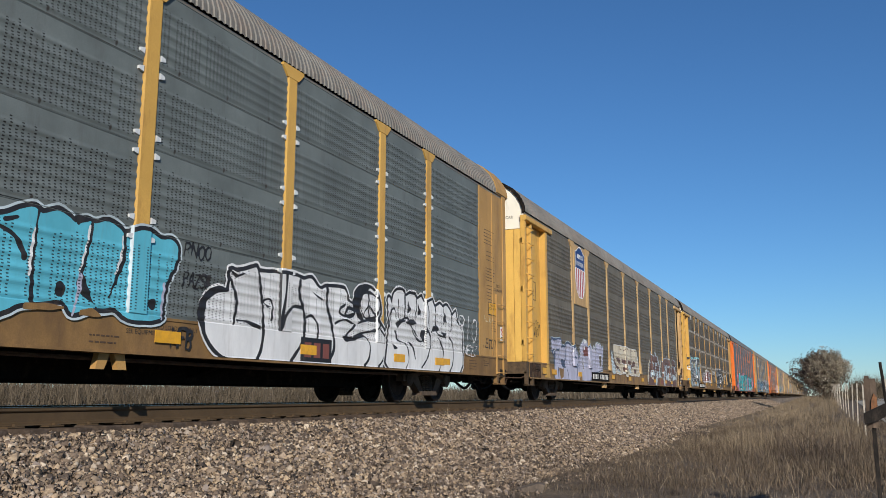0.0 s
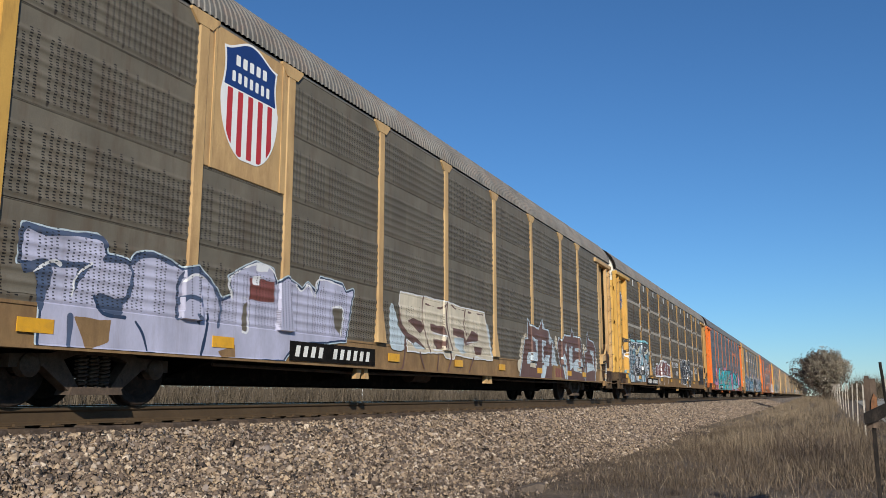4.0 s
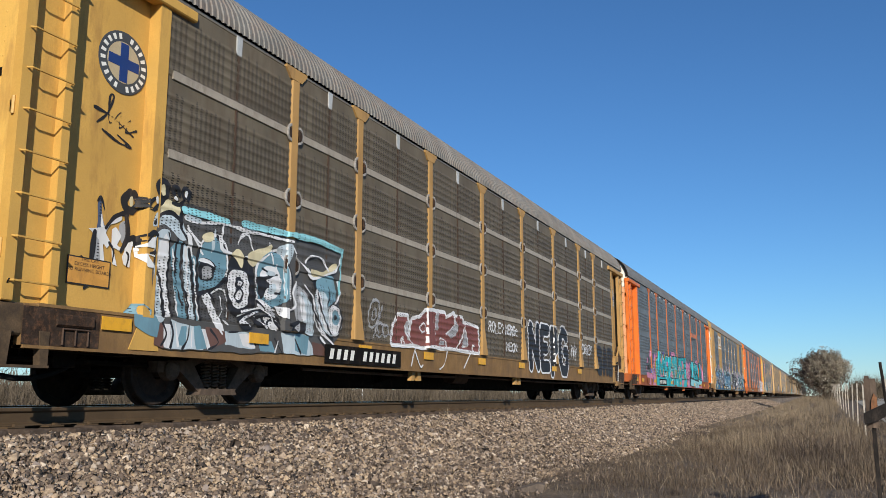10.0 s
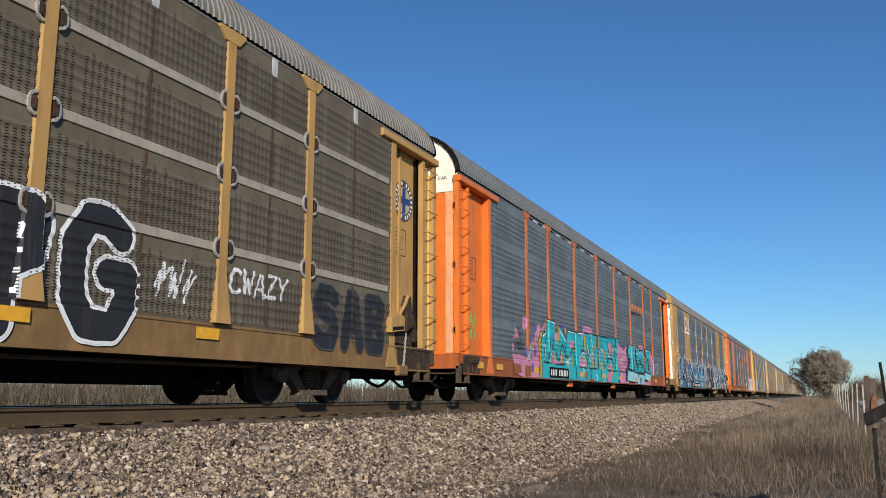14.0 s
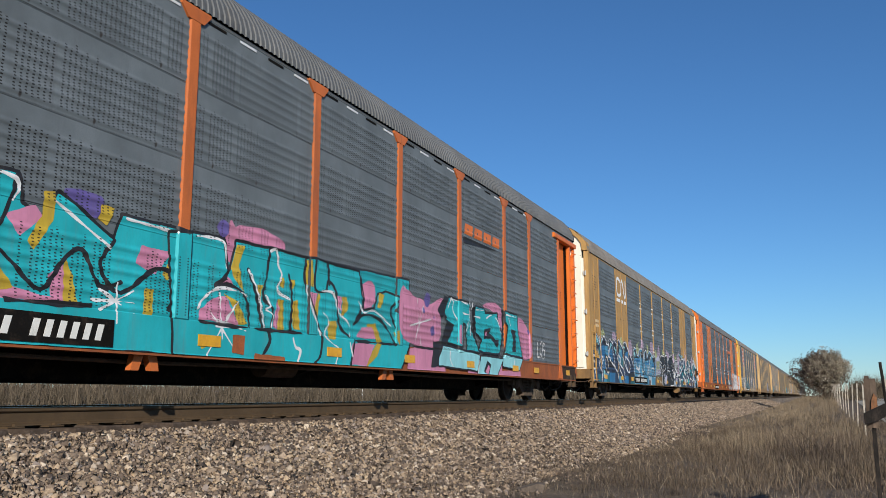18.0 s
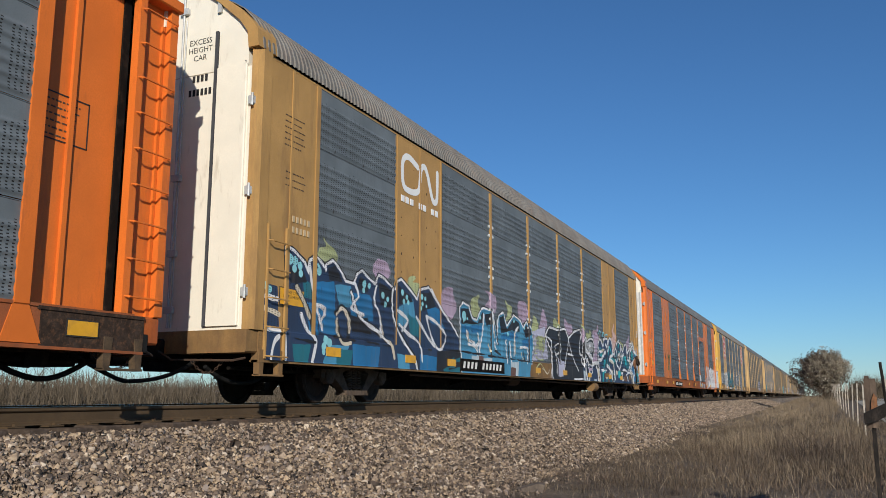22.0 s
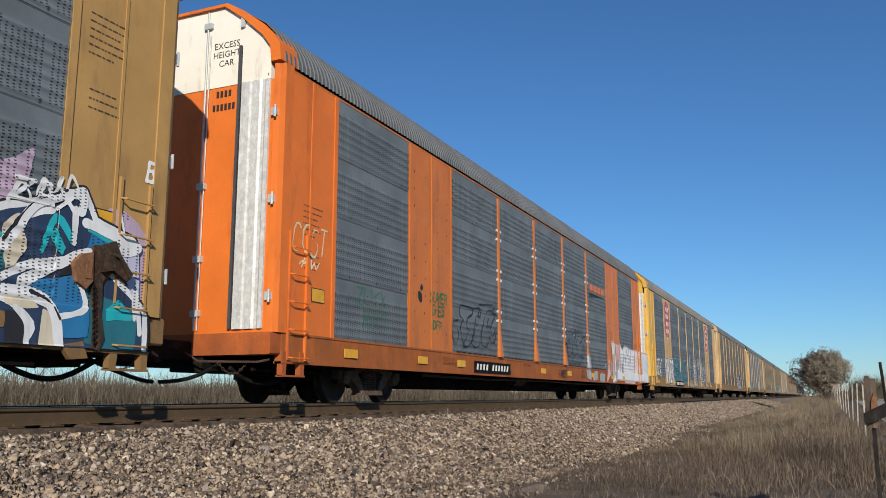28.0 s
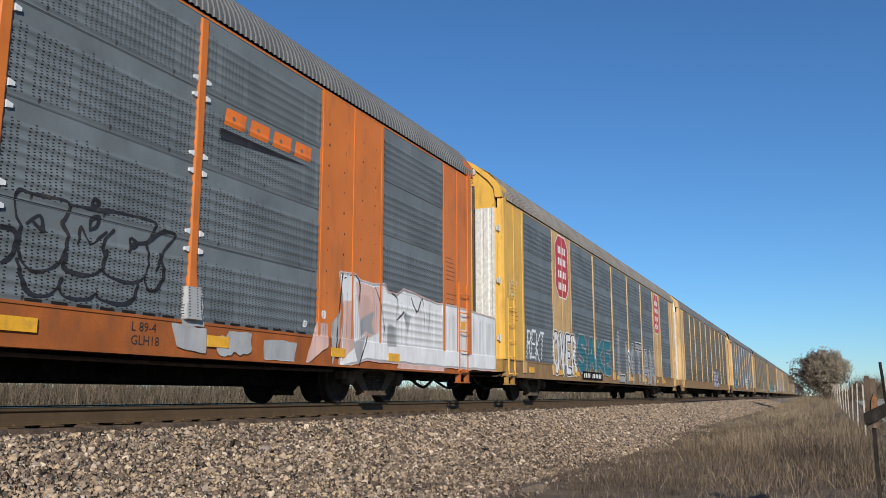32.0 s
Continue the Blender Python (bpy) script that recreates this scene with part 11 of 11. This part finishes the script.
for pts in ([(21.15, 1.99), (21.46, 2.08), (21.65, 1.93), (21.6, 1.48)], [(22.18, 1.96), (22.39, 1.68), (22.55, 1.23)], [(22.82, 1.93), (23.05, 1.82), (22.98, 1.47), (23.28, 1.63)], [(23.59, 1.94), (23.84, 1.68), (24.09, 1.96), (24.18, 1.49)], [(24.44, 1.88), (24.36, 1.36)], [(21.64, 0.61), (21.94, 1.12)], [(21.09, 2.05), (21, 1.42), (20.91, 0.76)]):
    s.stroke(pts, 0.014, S_BLACK)
for u, z, q in ((20.55, 1.35, 0.06), (20.04, 1.17, 0.05),):
    s.cloud([(u, z, q)], S_WHITE, name="paint_dot", size=0.006)
s.cloud([(18.2, 0.72, 0.12), (18.35, 0.74, 0.12), (18.5, 0.73, 0.12), (18.65, 0.75, 0.10)], S_GREY, "smear of grey paint", size=0.02)
s.reflectors()
s.number(7.48, 9.85, 0.63, 0.88, (4, 6))
slanted_mark(s, 17.95, 3.62, 20.1)
lettering(F, "L 89-4\nGLH18", 0.15, INK, (1.5165, 16.62, 0.80), ON_SIDE)
lettering(F, "SPECIAL NO 24\nBRAKE BEAM REQUIRED", 0.085, INK, (1.5175, 5.85, 0.81), ON_SIDE)
# dark plates along the sill, painted in for the shade of its slots
for k in range(44):
    u_ = 6.55 + 0.31 * k
    if min(abs(u_ + 0.09 - q) for q in F_bs) > 0.28:
        s.plate("drain_slot", u_, u_ + 0.19, 1.018, 1.045, INKY, out=0.004)
lettering(F, "LD LMT 80000", 0.10, INK, (1.5165, 10.9, 0.90), ON_SIDE)

# yellow car with octagonal emblems
s = Side(G, G_bs, 2, solid=(2, 8), post_w=0.14)
for uc in (5.28, G_bs[-1] - 5.28):
    oct_ = lambda u, z: np.maximum(np.maximum(np.abs(u - uc) - 0.66, np.abs(z - 3.95) - 0.92), (np.abs(u - uc) + np.abs(z - 3.95) - 1.28) * 0.8)
    banner(s, oct_, (uc - 0.8, uc + 0.8, 2.9, 5.0), [(lambda u, z: 0 * u - 1 + 0.0, E_RED, "emblem_field")] + [
        (lambda u, z, q=q: np.maximum(np.abs(z - q) - 0.11, np.maximum(np.abs(u - uc) - 0.42, 0.03 - np.abs((u - uc) % 0.17 - 0.085))), E_WHITE, "pale_bars") for q in (4.45, 4.1, 3.72, 3.35)], E_WHITE, "red octagonal emblem with pale bars")
s.word([("O", 4.25, 0.85, 0.45, 1.0), ("V", 4.95, 0.85, 0.4, 1.0), ("E", 5.6, 0.85, 0.35, 1.0), ("R", 6.2, 0.85, 0.4, 1.0)], 0.09, S_WHITE, S_BLACK, S_WHITE, 0.05, 0.03, label="white letters with thick black outlines")
s.word([("S", 7.0, 1.0, 0.8, 0.9), ("A", 8.2, 1.0, 0.8, 0.9), ("K", 9.4, 1.0, 0.8, 0.9), ("E", 10.6, 1.0, 0.7, 0.9)], 0.15, S_DEEP, S_GREY, None, 0.04, label="grey-blue letters")
s.word([("L", 12.8, 0.75, 0.9, 1.6), ("M", 14.3, 0.75, 1.2, 1.3), ("T", 16.2, 0.75, 1.0, 1.4), ("A", 17.8, 0.75, 1.0, 1.2), ("N", 19.3, 0.75, 0.9, 1.2)], 0.10, S_GREY, S_BLACK, S_WHITE, 0.06, 0.04, label="tall white-rimmed letters")
s.tag("REKT", 1.8, 1.1, 1.5, 0.7, 0.035, S_WHITE)
s.tag("KST", 0.5, 2.6, 0.6, 0.4, 0.015, P_CREAM)
s.reflectors()
s.number(7.35, 10.0, 0.64, 0.90, (4, 6))

# cars farther along, seen small
FAR = [(SAND, GREY_B, 2), (SAND, GREY_D, 1), (DULL, GREY_B, 1), (DULL, GREY_C, 1), (SAND, GREY_D, 2), (DULL, GREY_B, 1), (DULL, GREY_C, 1), (DULL, GREY_D, 1)]
for i, (p_, g_, k_) in enumerate(FAR):
    car, bs_ = build_car(7 + i, k_, p_, g_, "yellow car carrier with grey screens far along the train", near=False, cap=False, post_w=0.2)
    s = Side(car, bs_, k_, post_w=0.2)
    r = random.Random(i)
    for u in (3.0, 9.0, 15.5):
        if r.random() < 0.75:
            s.word([(r.choice("SEAKRBN"), u + 1.1 * q, 0.9, 0.8, r.uniform(0.7, 1.0)) for q in range(r.randint(2, 4))], 0.17, r.choice((S_WHITE, S_LILAC, S_SALMON, S_SKY, S_GREY)), S_BLACK, None, 0.05, each=False, step=0.06)


HOPPER = surface("dark_hopper_paint", (0.06, 0.06, 0.065), 0.6, 0, 0.25, 1, 40, 0.1, (0.14, 0.10, 0.07), 0.3, 4)
for i in range(7):
    car = thing("hopper_car", "dark covered hopper car at the far end", "railway car", group="hopper cars at the tail")
    part("body", shared(("hopper_body",), lambda: Shape().prism([(-1.5, 1.1), (1.5, 1.1), (1.5, 4.1), (0.9, 4.6), (-0.9, 4.6), (-1.5, 4.1)], 1.2, 16.3).prism([(-1.2, 0.6), (1.2, 0.6), (1.5, 1.1), (-1.5, 1.1)], 4.5, 13)), (HOPPER, ZINC, HOPPER)[i % 3], car)
    for y in np.arange(1.6, 16.2, 1.3):
        part("side_rib", shared(("hopper_rib",), lambda: Shape().box(1.5, 1.56, -0.05, 0.05, 1.1, 4.1)), HOPPER, car, at=(0, float(y), 0))
    for y in (2.4, 15.1):
        truck(car, y)
    CARS.append((car, 15 + i))

# ---- plates, stencils and words ----
part("roof_cap", Shape().prism([(a_ * 1.02, b_ + 0.03) for a_, b_ in ROOF_LINE] + [(a_ * 0.97, b_ - 0.03) for a_, b_ in reversed(ROOF_LINE)], A_bs[-1] - 0.75, A_bs[-1] + 0.01), TAN, A, "tan painted roof end")
sign(A, 26.35, 2.12, 0.52, 0.30, REFLECT, 1.5165, "THIS CAR\nEXCESS HEIGHT")
sign(B, 1.5, 0.80, 0.40, 0.20, REFLECT, 1.52)
sign(B, 26.2, 0.80, 0.30, 0.22, REFLECT, 1.52)
sign(C, 1.12, 1.42, 0.58, 0.30, SIGN_ORANGE, 1.367, "THIS CAR\nEXCESS HEIGHT\nNO RUNNING BOARDS")
sign(D, 1.2, 0.80, 0.42, 0.18, REFLECT, 1.52)
sign(D, 26.3, 0.80, 0.42, 0.18, REFLECT, 1.52)
sign(E_, 1.0, 1.52, 0.62, 0.26, REFLECT, 1.5165, "THIS CAR\nEXCESS HEIGHT")
sign(E_, 25.6, 1.98, 0.42, 0.22, REFLECT, 1.5165)
sign(F, 1.15, 1.62, 0.36, 0.22, REFLECT, 1.5165)
sign(F, 26.1, 1.6, 0.30, 0.20, REFLECT, 1.5165)
stencil(A, 25.85, 3.95, 0.8, 5, INK, 1.5165, 0.08, 1)
stencil(A, 26.0, 3.45, 0.5, 3, INK, 1.5165, 0.10, 2)
stencil(A, 25.95, 3.05, 0.6, 5, INK, 1.5165, 0.07, 3)
stencil(A, 26.0, 2.65, 0.4, 5, INK, 1.5165, 0.08, 4)
stencil(A, 26.3, 1.85, 0.4, 5, INK, 1.5165, 0.06, 5)
lettering(A, "DECK\nCLEARANCE", 0.10, INK, (1.518, 26.75, 2.65), ON_SIDE, align="CENTER")
lettering(A, "FOR RESTRICTED LOADING ONLY\nSEE EQUIPMENT REGISTER", 0.075, INK, (1.5155, 15.0, 0.86), ON_SIDE)
lettering(A, "SPECIAL NO.24\nBRAKE BEAM REQUIRED\n28 INCH WHEELS", 0.066, INK, (1.5138, 23.85, 0.80), ON_SIDE)
stencil(A, 24.93, 0.88, 0.5, 4, INK, 1.5135, 0.06, 6)
stencil(A, 25.8, 0.90, 0.3, 3, INK, 1.5135, 0.05, 16)
stencil(A, 14.5, 0.75, 0.5, 2, INK, 1.5135, 0.07, 7)
for car_, u_, x_, n__ in ((B, 25.85, 1.362, 8), (C, 25.75, 1.362, 9), (D, 25.7, 1.362, 10), (B, 0.72, 1.362, 11), (D, 0.75, 1.362, 12)):
    base = part("data_panel", Shape().box(x_, x_ + 0.003, u_, u_ + 0.62, 2.72, 2.735).box(x_, x_ + 0.003, u_, u_ + 0.62, 3.22, 3.235).box(x_, x_ + 0.003, u_, u_ + 0.015, 2.72, 3.235).box(x_, x_ + 0.003, u_ + 0.605, u_ + 0.62, 2.72, 3.235), INK, car_, "boxed data panel")
    stencil(base, u_ + 0.06, 3.15, 0.48, 6, INK, x_, 0.075, n__)
for car_, u_, n__ in ((E_, 25.3, 20), (F, 25.2, 21), (F, 0.7, 22), (G, 0.6, 23), (E_, 0.7, 24)):
    stencil(car_, u_, 4.2 if car_ is E_ else 2.95, 0.55, 6, INK, 1.5165, 0.09, n__)
    stencil(car_, u_ + 0.05, 3.35 if car_ is E_ else 2.2, 0.55, 3, INK, 1.5165, 0.10, n__ + 40)
for car_, x_, y_ in ((B, 0.66, 0.028), (C, 0.70, 0.028), (D, 0.70, 0.028)):
    end_words(car_, "lettering", "EXCESS HEIGHT CAR", 0.112, INK, x_, 4.85, y_)
end_words(E_, "lettering", "EXCESS\nHEIGHT\nCAR", 0.125, INK, 0.46, 5.11, 0.020)
end_words(F, "lettering", "EXCESS\nHEIGHT\nCAR", 0.145, INK, 0.50, 5.25, 0.020)
end_words(G, "lettering", "EXCESS\nHEIGHT\nCAR", 0.168, INK, 0.50, 5.27, 0.020)
for car_, z_ in ((E_, 4.62), (F, 4.57), (G, 4.57)):
    end_bars(car_, 0.34, z_, 4, 0.075, 0.10, INK)
    end_bars(car_, 0.28, z_ - 0.21, 6, 0.072, 0.10, INK)
for car_ in (B, C, D):
    end_bars(car_, 0.46, 4.36, 4, 0.088, 0.115, INK)
    end_bars(car_, 0.43, 4.19, 6, 0.085, 0.115, INK)
# not markings: black bars added for the shade in two door slots
end_bars(C, 0.59, 3.26, 1, 0.98, 0.09, BLACK)
end_bars(C, 0.59, 4.46, 1, 0.98, 0.05, BLACK)
for k, (x_, z_) in enumerate(((0.86, 1.72), (0.84, 1.50), (0.84, 1.34), (1.0, 1.14))):
    for a_, b_, c_ in ((0.0, 0.10, 0.5), (0.14, -0.06, 0.4), (0.28, 0.04, 0.6), (0.42, -0.03, 0.4)):
        part("scrawl", Shape().tube([(x_ + a_, 0.027, z_), (x_ + a_ + 0.05, 0.027, z_ + 0.14 * c_ + b_), (x_ + a_ + 0.10, 0.027, z_ + 0.02), (x_ + a_ + 0.13, 0.027, z_ + 0.16 * c_)], 0.008, 4), INKY, C, "black felt pen scrawl")
for car_ in (B, D):
    end_words(car_, "lettering", "CLOSE & LOCK\nDOORS BEFORE\nMOVING CAR", 0.085, INK, 0.62, 2.05)


for j in range(2, 9):
    for k in range(4):
        w_ = (D_bs[j + 1] - D_bs[j]) / 4
        part("eave_strip", shared(("eave_strip",), lambda: Shape().box(1.512, 1.522, 0, 0.36, EAVE - 0.125, EAVE - 0.09)), CLIP if k % 2 else BLACK, D, at=(0, D_bs[j] + 0.25 + (w_ - 0.06) * k, 0))
brake_gear(B, 25.45, 1.20, SAND)
brake_gear(C, 25.35, 1.22, TAN)
gear_ = part("hand_brake", Shape().prism([(25.51, 1.67), (25.74, 1.71), (25.80, 1.50), (25.66, 1.30), (25.67, 0.94), (25.73, 0.71), (25.67, 0.58), (25.58, 0.60), (25.57, 0.93), (25.51, 1.28)], 1.53, 1.58, "x"), GEAR, E_, "dark greasy hand brake column")
part("brake_head", Shape().prism([(25.53, 1.66), (25.75, 1.75), (25.84, 1.60), (26.02, 1.42), (25.94, 1.33), (25.74, 1.43), (25.61, 1.40)], 1.581, 1.64, "x").tube([(1.60, 25.70, 1.62), (1.68, 25.78, 1.58), (1.67, 25.95, 1.38)], 0.022, 7), GEAR, gear_, "dark brake lever head")
part("housing", Shape().prism([(25.24, 1.45), (25.34, 1.55), (25.48, 1.59), (25.50, 1.29), (25.42, 1.20), (25.30, 1.26)], 1.53, 1.61, "x").box(1.53, 1.62, 25.40, 25.47, 1.30, 1.50, 0.01), RUSTWOOD, gear_, "rust-stained tan housing")
part("brake_chain", chain([(1.60, 25.53 + 0.05 * t_, 1.26 - 0.62 * t_) for t_ in np.linspace(0, 1, 22)]), BLACK, gear_, "dark hanging chain")
part("chain_guide", Shape().prism([(25.20, 0.62), (25.47, 0.67), (25.55, 0.50), (25.33, 0.48)], 1.50, 1.56, "x"), GRIMY[TAN], gear_)
part("brake_rod", Shape().tube([(1.30, 19.45, 0.40), (1.32, 25.1, 0.43)], 0.018, 6), RUSTY, E_, "long rusty brake rod")
part("slack_drum", Shape().tube([(1.40, 18.75, 0.42), (1.40, 18.9, 0.42), (1.40, 19.3, 0.42)], 0.15, 14).tube([(1.40, 19.3, 0.42), (1.40, 19.42, 0.42)], 0.10, 12), GRIMY[TAN], E_, "tan painted drum under the sill")
part("rod_chain", chain([(1.36, 19.35 + 0.55 * t_, 0.42 - 0.18 * t_ * (1 - t_)) for t_ in np.linspace(0, 1, 14)]), RUSTY, E_, "rusty chain")
ns = part("no_smoking_sign", Shape().box(1.5165, 1.5205, 26.88, 27.12, 1.42, 1.75), E_WHITE, A, "white sign with a red barred ring")
ns_ring = Shape().lathe([(0.085, 0), (0.085, 0.003), (0.065, 0.003), (0.065, 0)], (1.5206, 27.0, 1.63), 24)
part("red_ring", Shape().add(ns_ring.v, ns_ring.f[:-2]).prism([(26.94, 1.67), (26.96, 1.69), (27.06, 1.59), (27.04, 1.57)], 1.5206, 1.5232, "x"), E_RED, ns)
part("sign_text", Shape().box(1.5206, 1.5225, 26.92, 27.08, 1.45, 1.47).box(1.5206, 1.5225, 26.92, 27.06, 1.49, 1.51), INK, ns)
# flat dark plates take the place of shade inside the sill openings
part("sill_pocket", Shape().box(1.505, 1.516, 26.84, 27.26, 0.585, 0.74), INKY, A, "dark plate for the shade inside a sill opening")
for car_, u_ in ((D, 0.10), (D, 26.75)):
    part("sill_pocket", Shape().box(1.505, 1.516, u_, u_ + 0.48, 0.60, 0.80), INKY, car_, "dark plate for the shade inside a sill opening")


# ---- motion of the train ----
START = [-8.059, 20.794, 49.245, 77.865, 106.902, 135.671, 164.27]


def travelled(t):
    return 138.9693 * (t / 32) + 8.8340 * (t / 32) ** 2 - 24.8201 * (t / 32) ** 3 + 39.3400 * (t / 32) ** 4 - 17.0467 * (t / 32) ** 5


def motions():
    for car, i in CARS:
        y = START[i] if i < 7 else START[6] + 28.6 * (min(i, 15) - 6) + 17.9 * max(0, i - 15)
        walk(car, [(t, pose(TRACK_X, y - travelled(t), 0)) for t in range(0, 33, 2)])
    for w, sy in WHEELSETS:
        walk(w, [(k / 10, pose(0, sy, WHEEL_R, math.degrees(travelled(k / 10) / WHEEL_R))) for k in range(321)])


motions()
